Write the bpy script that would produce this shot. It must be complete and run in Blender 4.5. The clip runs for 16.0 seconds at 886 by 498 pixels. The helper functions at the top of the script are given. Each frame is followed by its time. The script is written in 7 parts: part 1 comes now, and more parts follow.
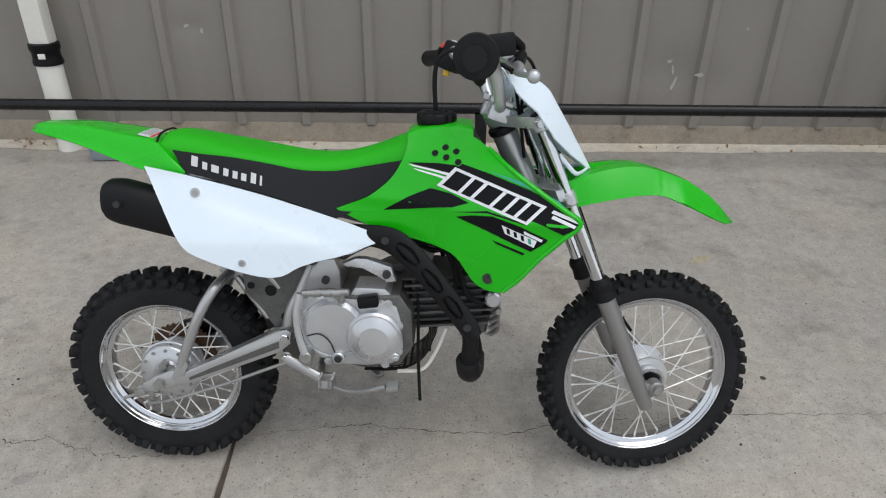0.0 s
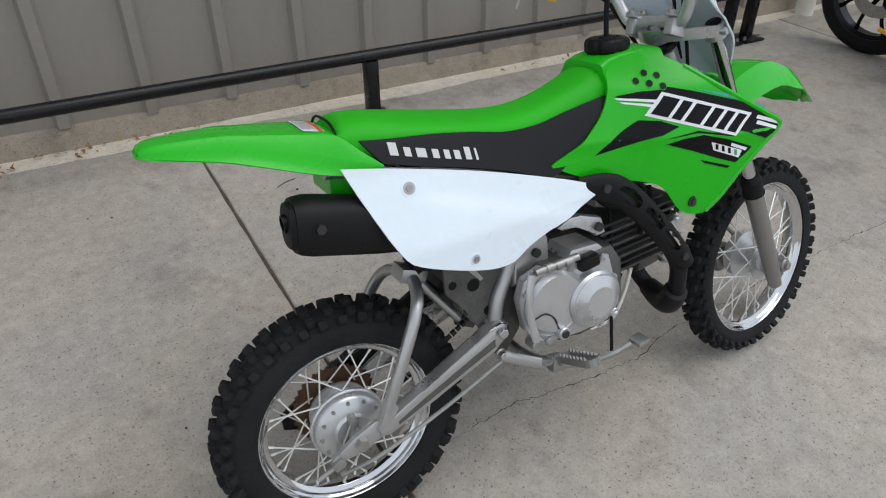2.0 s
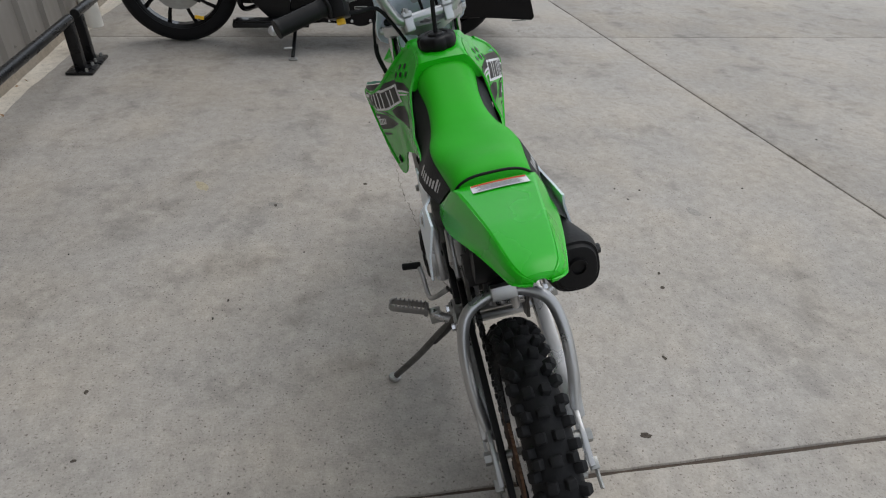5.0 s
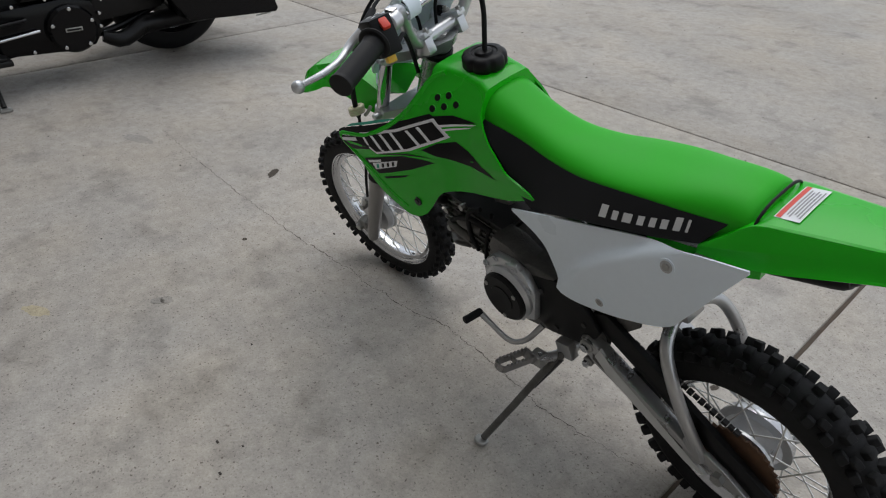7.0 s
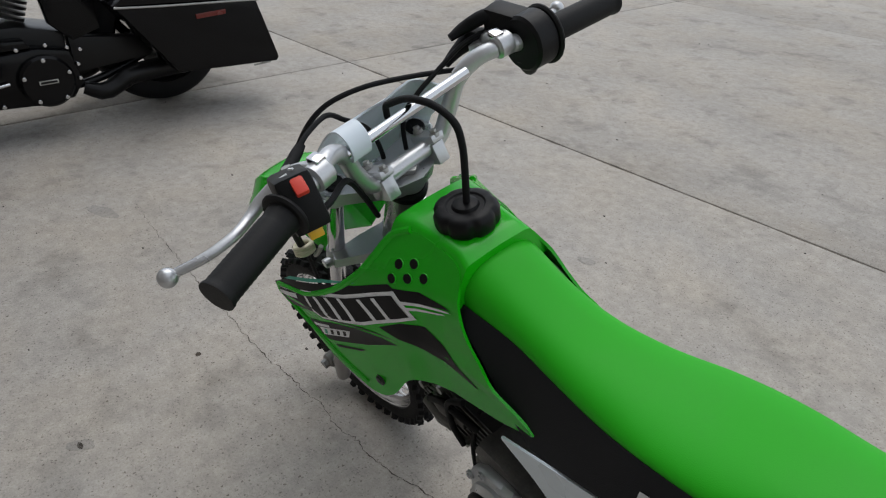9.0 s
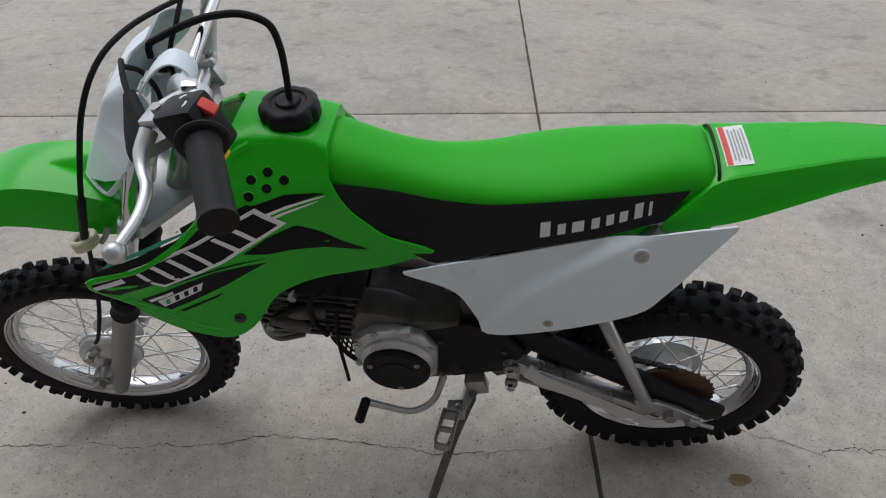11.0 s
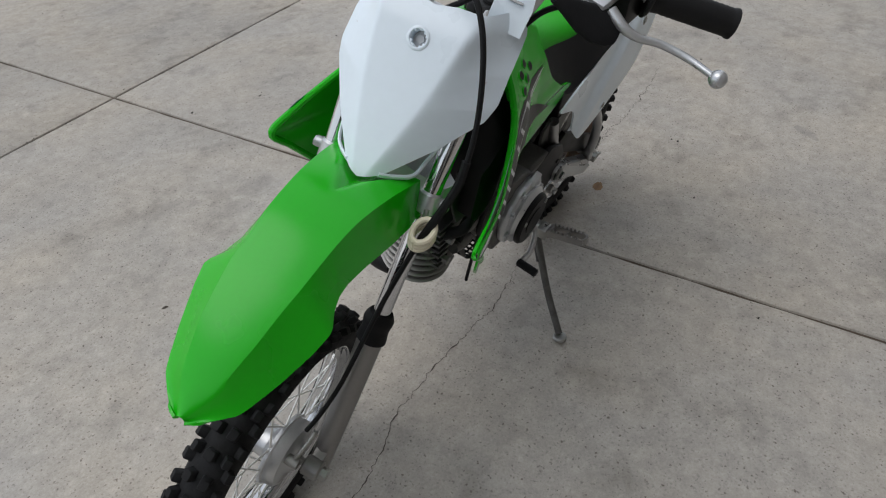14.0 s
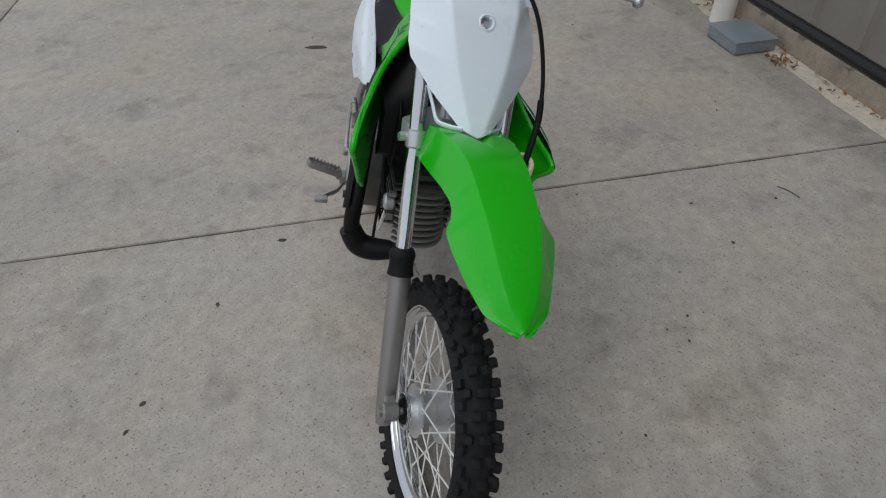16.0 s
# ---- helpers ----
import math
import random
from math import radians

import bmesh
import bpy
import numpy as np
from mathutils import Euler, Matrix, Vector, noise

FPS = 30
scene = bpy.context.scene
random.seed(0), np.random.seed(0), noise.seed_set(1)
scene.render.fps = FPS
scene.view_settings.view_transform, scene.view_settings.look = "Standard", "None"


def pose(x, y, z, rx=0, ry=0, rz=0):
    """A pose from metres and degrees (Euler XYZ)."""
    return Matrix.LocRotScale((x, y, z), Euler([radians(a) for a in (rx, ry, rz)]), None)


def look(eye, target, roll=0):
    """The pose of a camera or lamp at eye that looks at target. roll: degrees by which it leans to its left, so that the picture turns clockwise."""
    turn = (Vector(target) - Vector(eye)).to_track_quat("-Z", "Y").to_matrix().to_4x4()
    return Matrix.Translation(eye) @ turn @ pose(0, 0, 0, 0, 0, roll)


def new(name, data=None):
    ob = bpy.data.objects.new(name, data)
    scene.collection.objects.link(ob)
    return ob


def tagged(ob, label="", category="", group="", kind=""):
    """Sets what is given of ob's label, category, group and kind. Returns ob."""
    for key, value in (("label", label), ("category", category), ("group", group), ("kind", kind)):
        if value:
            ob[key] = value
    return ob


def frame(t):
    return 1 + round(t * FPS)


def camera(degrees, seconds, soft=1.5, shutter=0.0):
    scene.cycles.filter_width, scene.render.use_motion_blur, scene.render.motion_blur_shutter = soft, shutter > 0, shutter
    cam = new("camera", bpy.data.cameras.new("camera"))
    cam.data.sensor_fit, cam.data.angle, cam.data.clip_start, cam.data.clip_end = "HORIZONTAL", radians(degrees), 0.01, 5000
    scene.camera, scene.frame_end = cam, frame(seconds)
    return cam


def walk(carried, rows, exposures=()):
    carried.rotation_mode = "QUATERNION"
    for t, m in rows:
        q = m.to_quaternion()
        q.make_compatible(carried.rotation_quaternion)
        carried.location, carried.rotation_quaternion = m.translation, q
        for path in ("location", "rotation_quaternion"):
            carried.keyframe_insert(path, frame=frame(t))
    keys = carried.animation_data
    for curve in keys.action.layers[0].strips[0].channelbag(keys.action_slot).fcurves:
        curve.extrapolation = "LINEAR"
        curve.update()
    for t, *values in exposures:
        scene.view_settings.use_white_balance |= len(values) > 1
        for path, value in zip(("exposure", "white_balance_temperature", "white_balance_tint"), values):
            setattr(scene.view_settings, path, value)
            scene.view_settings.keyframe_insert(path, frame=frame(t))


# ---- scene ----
# The concrete yard falls away from the building by a few degrees: SITE carries the
# yard's own flat plan (x along the small motorcycle, y towards the building) into the world.
SITE = pose(0, 0, 0, 3.6, 0, 0)
cam = camera(67.3, 16.0, soft=1.15)
PATH = [
    (0, (0.647, -1.144, 1.292), (0.604, 0.54, 0.214), 0.6),
    (0.5, (0.421, -1.101, 1.272), (0.512, 0.551, 0.148), 1.0),
    (1, (0.233, -0.975, 1.241), (0.516, 0.65, 0.11), 1.4),
    (1.5, (0.025, -0.858, 1.225), (0.583, 0.689, 0.087), 1.9),
    (2, (-0.239, -0.785, 1.2), (0.55, 0.623, 0.018), 2.0),
    (2.5, (-0.415, -0.637, 1.175), (0.623, 0.629, 0.025), 2.2),
    (3, (-0.543, -0.467, 1.175), (0.767, 0.538, 0.046), 2.8),
    (3.5, (-0.719, -0.28, 1.195), (0.775, 0.441, 0.077), 2.9),
    (4, (-0.807, -0.087, 1.184), (0.805, 0.322, 0.074), 3.6),
    (4.2, (-0.804, -0.016, 1.171), (0.847, 0.274, 0.079), 3.6),
    (6.3, (-0.517, 0.832, 1.166), (0.803, -0.165, 0.042), 3.2),
    (6.5, (-0.427, 0.878, 1.149), (0.859, -0.161, 0.024), 2.8),
    (7, (-0.239, 0.946, 1.152), (1.016, -0.161, 0.056), 2.3),
    (7.5, (-0.111, 0.827, 1.134), (1.212, -0.2, 0.04), 1.8),
    (8, (0.001, 0.649, 1.161), (1.353, -0.325, 0.057), 1.9),
    (8.5, (0.054, 0.577, 1.169), (1.422, -0.397, 0.083), 2.2),
    (9, (0.062, 0.591, 1.171), (1.396, -0.476, 0.131), 2.3),
    (9.5, (0.04, 0.703, 1.187), (1.119, -0.634, 0.163), 2.0),
    (9.7, (0.032, 0.768, 1.177), (0.981, -0.652, 0.136), 1.6),
    (11.8, (0.667, 0.94, 1.125), (0.364, -0.656, -0.041), -1.7),
    (12, (0.765, 0.906, 1.133), (0.331, -0.654, -0.04), -1.8),
    (12.5, (1.003, 0.89, 1.151), (0.276, -0.524, -0.063), -2.3),
    (13, (1.203, 0.853, 1.153), (0.32, -0.441, -0.09), -2.5),
    (13.5, (1.316, 0.708, 1.114), (0.33, -0.445, -0.189), -2.6),
    (14, (1.423, 0.603, 1.135), (0.166, -0.288, -0.139), -2.8),
    (14.5, (1.594, 0.514, 1.17), (0.228, -0.169, -0.121), -3.1),
    (15, (1.687, 0.361, 1.136), (0.235, -0.1, -0.16), -3.0),
    (15.5, (1.733, 0.179, 1.179), (0.202, 0.041, -0.101), -2.8),
    (16, (1.827, -0.035, 1.21), (0.278, 0.126, -0.045), -2.8),
]
walk(cam, [(t, SITE @ look(eye, target, roll)) for t, eye, target, roll in PATH],
     exposures=[(0.0, 0.17), (1.5, 0.14), (3.5, 0.08), (7.5, 0.06), (9.5, 0.04), (12.5, 0.17), (14.5, -0.07), (16.0, -0.28)])

# ---- world and light: bright overcast sky ----
world = bpy.data.worlds.new("overcast_sky")
scene.world = world
world.use_nodes = True
wn, wl = world.node_tree.nodes, world.node_tree.links
wn.clear()
w_out, w_bg = wn.new("ShaderNodeOutputWorld"), wn.new("ShaderNodeBackground")
w_sky, w_mix = wn.new("ShaderNodeTexSky"), wn.new("ShaderNodeMixRGB")
w_sky.sky_type, w_sky.sun_disc = "NISHITA", False
w_sky.sun_elevation, w_sky.sun_rotation = radians(63), radians(135)
w_mix.inputs[0].default_value = 0.72
w_mix.inputs[2].default_value = (7.5, 7.8, 8.15, 1)
w_bg.inputs[1].default_value = 0.124
wl.new(w_sky.outputs[0], w_mix.inputs[1])
wl.new(w_mix.outputs[0], w_bg.inputs[0])
wl.new(w_bg.outputs[0], w_out.inputs[0])
sun_data = bpy.data.lights.new("sun", "SUN")
sun_data.energy, sun_data.angle, sun_data.color = 0.95, radians(48), (1.0, 0.98, 0.95)
sun = new("sun", sun_data)
sun.matrix_world = look((1.8, -1.8, 5), (0, 0, 0))


# ---- materials ----
def material(name, colour, rough=0.5, metal=0.0, vary=0.12, scale=6.0, grain=60.0, bump=0.02, coat=0.0, spread=0.08, spec=0.5):
    """A surface with blotches and fine grain in its colour, roughness and relief."""
    m = bpy.data.materials.new(name)
    m.use_nodes = True
    n, l = m.node_tree.nodes, m.node_tree.links
    b = n["Principled BSDF"]
    co = n.new("ShaderNodeTexCoord")
    big, fine = n.new("ShaderNodeTexNoise"), n.new("ShaderNodeTexNoise")
    big.inputs["Scale"].default_value, big.inputs["Detail"].default_value = scale, 5
    fine.inputs["Scale"].default_value, fine.inputs["Detail"].default_value = grain, 3
    l.new(co.outputs["Object"], big.inputs["Vector"])
    l.new(co.outputs["Object"], fine.inputs["Vector"])
    add = n.new("ShaderNodeMath")
    add.operation = "MULTIPLY_ADD"
    l.new(fine.outputs["Fac"], add.inputs[0])
    add.inputs[1].default_value = 0.4
    l.new(big.outputs["Fac"], add.inputs[2])
    ramp = n.new("ShaderNodeMapRange")
    ramp.inputs["From Min"].default_value, ramp.inputs["From Max"].default_value = 0.4, 1.0
    ramp.inputs["To Min"].default_value, ramp.inputs["To Max"].default_value = 1 - vary, 1 + vary
    l.new(add.outputs[0], ramp.inputs["Value"])
    mul = n.new("ShaderNodeVectorMath")
    mul.operation = "SCALE"
    mul.inputs[0].default_value = colour
    l.new(ramp.outputs[0], mul.inputs["Scale"])
    l.new(mul.outputs[0], b.inputs["Base Color"])
    rr = n.new("ShaderNodeMapRange")
    rr.inputs["From Min"].default_value, rr.inputs["From Max"].default_value = 0.3, 0.7
    rr.inputs["To Min"].default_value, rr.inputs["To Max"].default_value = max(rough - spread, 0.03), min(rough + spread, 1)
    l.new(big.outputs["Fac"], rr.inputs["Value"])
    l.new(rr.outputs[0], b.inputs["Roughness"])
    b.inputs["Metallic"].default_value = metal
    b.inputs["Coat Weight"].default_value = coat
    b.inputs["Specular IOR Level"].default_value = spec
    if bump:
        bp = n.new("ShaderNodeBump")
        bp.inputs["Strength"].default_value, bp.inputs["Distance"].default_value = min(bump * 8, 1), 0.002
        l.new(fine.outputs["Fac"], bp.inputs["Height"])
        l.new(bp.outputs[0], b.inputs["Normal"])
    return m


def concrete_material(name, colour, tone=1.0):
    """Broom-worn concrete: cloudy tone, dark traffic stains, pale scuffs and small dark aggregate."""
    m = bpy.data.materials.new(name)
    m.use_nodes = True
    n, l = m.node_tree.nodes, m.node_tree.links
    b = n["Principled BSDF"]
    geo = n.new("ShaderNodeNewGeometry")

    def noise_of(scale, detail, rough=0.55):
        t = n.new("ShaderNodeTexNoise")
        t.inputs["Scale"].default_value, t.inputs["Detail"].default_value = scale, detail
        t.inputs["Roughness"].default_value = rough
        l.new(geo.outputs["Position"], t.inputs["Vector"])
        return t.outputs["Fac"]

    def ranged(value, lo, hi, a, c):
        r = n.new("ShaderNodeMapRange")
        r.inputs["From Min"].default_value, r.inputs["From Max"].default_value = lo, hi
        r.inputs["To Min"].default_value, r.inputs["To Max"].default_value = a, c
        l.new(value, r.inputs["Value"])
        return r.outputs[0]

    def times(a, c):
        r = n.new("ShaderNodeMath")
        r.operation = "MULTIPLY"
        l.new(a, r.inputs[0])
        l.new(c, r.inputs[1])
        return r.outputs[0]

    cloud = ranged(noise_of(1.1, 6), 0.3, 0.7, 0.86 * tone, 1.1 * tone)
    blotch = ranged(noise_of(5.5, 5, 0.6), 0.30, 0.46, 0.74, 1.0)
    scuff = ranged(noise_of(9.0, 6, 0.7), 0.60, 0.78, 1.0, 1.16)
    grain = ranged(noise_of(160, 5, 0.8), 0.3, 0.7, 0.84, 1.15)
    speck = ranged(noise_of(85, 3, 0.6), 0.24, 0.36, 0.55, 1.0)
    mottle = ranged(noise_of(26, 6, 0.65), 0.3, 0.7, 0.86, 1.12)
    def flecks(scale, shift, reach, share, to):
        """Separate small spots: some of the cells of a scattered pattern."""
        move = n.new("ShaderNodeVectorMath")
        l.new(geo.outputs["Position"], move.inputs[0])
        move.inputs[1].default_value = (shift, shift * 0.7, shift * 0.4)
        wob = n.new("ShaderNodeTexNoise")
        wob.inputs["Scale"].default_value, wob.inputs["Detail"].default_value = 90, 2
        l.new(geo.outputs["Position"], wob.inputs["Vector"])
        bend = n.new("ShaderNodeVectorMath")
        bend.operation = "MULTIPLY_ADD"
        l.new(wob.outputs["Color"], bend.inputs[0])
        bend.inputs[1].default_value = (0.012, 0.012, 0.012)
        l.new(move.outputs[0], bend.inputs[2])
        vor = n.new("ShaderNodeTexVoronoi")
        vor.inputs["Scale"].default_value = scale
        l.new(bend.outputs[0], vor.inputs["Vector"])
        near = ranged(vor.outputs["Distance"], reach * 0.55, reach, 1.0, 0.0)
        sep = n.new("ShaderNodeSeparateColor")
        l.new(vor.outputs["Color"], sep.inputs[0])
        pick = ranged(sep.outputs[0], 1 - share, 1 - share * 0.4, 0.0, 1.0)
        return ranged(times(near, pick), 0.0, 1.0, 1.0, to)

    speck = times(speck, times(flecks(125, 1.9, 0.30, 0.85, 0.78), flecks(60, 4.4, 0.20, 0.5, 0.80)))
    mottle = times(mottle, flecks(30, 5.3, 0.22, 0.6, 1.10))
    dark = times(times(flecks(105, 3.1, 0.26, 0.55, 0.45), flecks(70, 8.3, 0.20, 0.5, 0.30)), flecks(34, 7.7, 0.085, 0.5, 0.15))
    tone_all = times(times(times(cloud, blotch), times(scuff, grain)), times(speck, mottle))
    mix = n.new("ShaderNodeMixRGB")
    mix.inputs[1].default_value = (*colour, 1)
    mix.inputs[2].default_value = (colour[0] * 1.02, colour[1] * 0.985, colour[2] * 0.93, 1)
    l.new(ranged(noise_of(2.3, 4), 0.4, 0.68, 0, 1), mix.inputs[0])
    # brown iron specks and pits of the exposed sand
    pit = n.new("ShaderNodeMixRGB")
    pit.inputs[1].default_value = (0.085 * colour[0] / 0.388, 0.064 * colour[0] / 0.388, 0.048 * colour[0] / 0.388, 1)
    l.new(dark, pit.inputs[0])
    l.new(mix.outputs[0], pit.inputs[2])
    mul = n.new("ShaderNodeVectorMath")
    mul.operation = "SCALE"
    l.new(pit.outputs[0], mul.inputs[0])
    l.new(tone_all, mul.inputs["Scale"])
    l.new(mul.outputs[0], b.inputs["Base Color"])
    l.new(ranged(noise_of(6, 4), 0.3, 0.7, 0.72, 0.95), b.inputs["Roughness"])
    b.inputs["Specular IOR Level"].default_value = 0.3
    bp = n.new("ShaderNodeBump")
    bp.inputs["Strength"].default_value, bp.inputs["Distance"].default_value = 0.5, 0.002
    l.new(noise_of(210, 3), bp.inputs["Height"])
    l.new(bp.outputs[0], b.inputs["Normal"])
    return m


GREEN = material("lime_green_plastic", (0.010, 0.46, 0.005), 0.25, vary=0.05, scale=3, grain=200, bump=0.003, spec=0.42)
GREEN_VINYL = material("lime_green_seat_vinyl", (0.016, 0.42, 0.006), 0.58, vary=0.05, grain=900, bump=0.012, spec=0.28)
BLACK_VINYL = material("charcoal_seat_vinyl", (0.010, 0.0105, 0.0125), 0.62, vary=0.2, grain=900, bump=0.02, spec=0.24)
WHITE = material("white_plastic", (0.775, 0.865, 0.94), 0.32, vary=0.035, scale=5, grain=90, bump=0.004)
PALE_GREY = material("pale_grey_plastic", (0.60, 0.61, 0.61), 0.45, vary=0.06)
CREAM = material("cream_nylon", (0.72, 0.66, 0.50), 0.45, vary=0.05)
BLACK = material("black_plastic", (0.0045, 0.0045, 0.005), 0.45, vary=0.2, grain=150, bump=0.012, spec=0.22)
HEAT_BLACK = material("satin_black_exhaust_paint", (0.006, 0.006, 0.0068), 0.5, vary=0.2, grain=220, bump=0.02, spec=0.22)
RUBBER = material("tyre_rubber", (0.0068, 0.0069, 0.0078), 0.66, vary=0.4, scale=14, grain=120, bump=0.04, spec=0.22)
TYRE = material("dusty_tyre_rubber", (0.013, 0.0132, 0.0142), 0.74, vary=0.55, scale=16, grain=120, bump=0.05, spec=0.22)
GRIP_RUBBER = material("grip_rubber", (0.007, 0.007, 0.0075), 0.6, vary=0.15, grain=300, bump=0.015, spec=0.28)
ALLOY = material("cast_alloy", (0.57, 0.58, 0.595), 0.33, 0.72, vary=0.09, scale=14, grain=320, bump=0.015)
SILVER = material("silver_painted_steel", (0.45, 0.45, 0.452), 0.31, 0.75, vary=0.08, scale=12, bump=0.01)
FORK_GREY = material("grey_fork_casting", (0.27, 0.262, 0.255), 0.40, 0.6, vary=0.08, grain=200, bump=0.01)
CHROME = material("polished_metal", (0.62, 0.63, 0.65), 0.09, 1.0, vary=0.05, bump=0.0, spread=0.05)
DULL_STEEL = material("zinc_plated_steel", (0.36, 0.36, 0.345), 0.40, 0.8, vary=0.15, scale=30, bump=0.02)
DARK_METAL = material("dark_cast_metal", (0.045, 0.045, 0.046), 0.5, 0.5, vary=0.2, bump=0.02)
SPOKE_STEEL = material("bright_spoke_steel", (0.78, 0.78, 0.76), 0.35, 0.6, vary=0.08)
CAST_DARK = material("oily_dark_casting", (0.105, 0.103, 0.098), 0.5, 0.45, vary=0.35, scale=40, grain=260, bump=0.03)
TAIL_GREY = material("grey_plastic", (0.45, 0.46, 0.47), 0.4, vary=0.05)
RED = material("red_switch", (0.70, 0.06, 0.035), 0.4, vary=0.05)
YELLOW = material("yellow_switch", (0.85, 0.50, 0.02), 0.4, vary=0.05)
DECAL_BLACK = material("black_decal_film", (0.005, 0.005, 0.0065), 0.36, vary=0.1, bump=0.0, spec=0.16)
DECAL_WHITE = material("white_decal_film", (0.82, 0.84, 0.86), 0.3, vary=0.03, bump=0.0)
DECAL_TEAL = material("teal_decal_film", (0.03, 0.35, 0.25), 0.3, vary=0.03, bump=0.0)
RUST = material("rusty_brown", (0.10, 0.05, 0.025), 0.8, vary=0.4, scale=40, bump=0.05)
SIDING = material("taupe_painted_siding", (0.235, 0.215, 0.192), 0.5, vary=0.07, scale=1.6, grain=35, bump=0.004, spec=0.4)
RAIL_BLACK = material("black_painted_pipe", (0.006, 0.006, 0.0068), 0.30, vary=0.3, scale=18, bump=0.01, spec=0.32)
PVC = material("white_pvc", (0.78, 0.76, 0.70), 0.45, vary=0.06, scale=7)
CONCRETE = concrete_material("worn_concrete", (0.388, 0.362, 0.328))
FOOTING = concrete_material("stained_footing_concrete", (0.33, 0.285, 0.23), 0.95)
JOINT = material("dirt_filled_joint", (0.082, 0.062, 0.047), 0.95, vary=0.4, scale=25, bump=0.06)
CRACK = material("dark_crack", (0.075, 0.06, 0.05), 0.95, vary=0.4, scale=40, bump=0.05)


# ---- mesh helpers ----
def finish(bm, name, mat, smooth=True, angle=40):
    bmesh.ops.recalc_face_normals(bm, faces=bm.faces)
    for e in bm.edges:
        if len(e.link_faces) == 2:
            e.smooth = e.calc_face_angle(0) < radians(angle)
    for f in bm.faces:
        f.smooth = smooth
    me = bpy.data.meshes.new(name)
    bm.to_mesh(me)
    bm.free()
    for m in mat if isinstance(mat, (list, tuple)) else [mat]:
        me.materials.append(m)
    return me


def part(name, bm, mat, parent, label="", at=None, angle=40):
    ob = new(name, finish(bm, name, mat, angle=angle))
    ob.parent = parent
    if at is not None:
        ob.matrix_local = at
    return tagged(ob, label)


def thing(name, label, category, at, group="", kind=""):
    ob = new(name)
    ob.empty_display_size = 0.1
    ob.matrix_world = at
    return tagged(ob, label, category, group, kind)


def lone(name, bm, mat, label, category, at=None, group="", kind="", angle=40):
    ob = new(name, finish(bm, name, mat, angle=angle))
    if at is not None:
        ob.matrix_world = at
    return tagged(ob, label, category, group, kind)


def spline(pts, n):
    """n + 1 places along a smooth curve through pts (any dimension), evenly spread."""
    p = np.array(pts, float)
    if len(p) == 2:
        return [p[0] + (p[1] - p[0]) * i / n for i in range(n + 1)]
    q = np.vstack([2 * p[0] - p[1], p, 2 * p[-1] - p[-2]])
    fine = []
    for i in range(1, len(q) - 2):
        for k in range(16):
            t = k / 16
            a, b, c, d = q[i - 1], q[i], q[i + 1], q[i + 2]
            fine.append(0.5 * (2 * b + (c - a) * t + (2 * a - 5 * b + 4 * c - d) * t * t + (3 * b - a - 3 * c + d) * t ** 3))
    fine.append(p[-1])
    fine = np.array(fine)
    run = np.concatenate([[0], np.cumsum(np.linalg.norm(np.diff(fine, axis=0), axis=1))])
    want = np.linspace(0, run[-1], n + 1)
    return [np.array([np.interp(w, run, fine[:, k]) for k in range(fine.shape[1])]) for w in want]


def skin(bm, rings, close=True, caps=True):
    rows = [[bm.verts.new(Vector(p)) for p in r] for r in rings]
    for a, b in zip(rows, rows[1:]):
        n = len(a)
        for i in range(n if close else n - 1):
            bm.faces.new((a[i], a[(i + 1) % n], b[(i + 1) % n], b[i]))
    if caps and close:
        bm.faces.new(rows[0][::-1])
        bm.faces.new(rows[-1])
    return rows


def add_tube(bm, pts, r, sides=12, n=None, flat=1.0, smooth=True):
    """A round bar along a smooth curve; r is one radius or one a point; flat squeezes it sideways."""
    count = len(pts)
    rr = r if isinstance(r, (list, tuple)) else [r] * count
    four = [(*p, q) for p, q in zip(pts, rr)]
    line = spline(four, n or max(6, 5 * (count - 1))) if smooth else [np.array(q, float) for q in four]
    rings = []
    up = None
    for i, v in enumerate(line):
        a, b = line[max(i - 1, 0)], line[min(i + 1, len(line) - 1)]
        d = Vector(b[:3] - a[:3]).normalized()
        if up is None:
            up = Vector((0, 1, 0)) if abs(d.y) < 0.9 else Vector((1, 0, 0))
        side = d.cross(up).normalized()
        up = side.cross(d).normalized()
        c = Vector(v[:3])
        rings.append([c + (side * math.cos(w) + up * (math.sin(w) * flat)) * v[3] for w in (2 * math.pi * k / sides for k in range(sides))])
    skin(bm, rings)
    return bm


def tube(pts, r, sides=12, n=None, flat=1.0, smooth=True):
    return add_tube(bmesh.new(), pts, r, sides, n, flat, smooth)


def add_cyl(bm, a, b, r, r2=None, sides=16, bevel=0.0):
    a, b = Vector(a), Vector(b)
    r2 = r if r2 is None else r2
    d = (b - a).normalized()
    s = d.orthogonal().normalized()
    u = d.cross(s)
    stations = [(a, r), (b, r2)]
    if bevel:
        stations = [(a, r - bevel), (a + d * bevel, r), (b - d * bevel, r2), (b, r2 - bevel)]
    skin(bm, [[c + (s * math.cos(w) + u * math.sin(w)) * q for w in (2 * math.pi * k / sides for k in range(sides))] for c, q in stations])
    return bm


def cyl(a, b, r, r2=None, sides=16, bevel=0.0):
    return add_cyl(bmesh.new(), a, b, r, r2, sides, bevel)


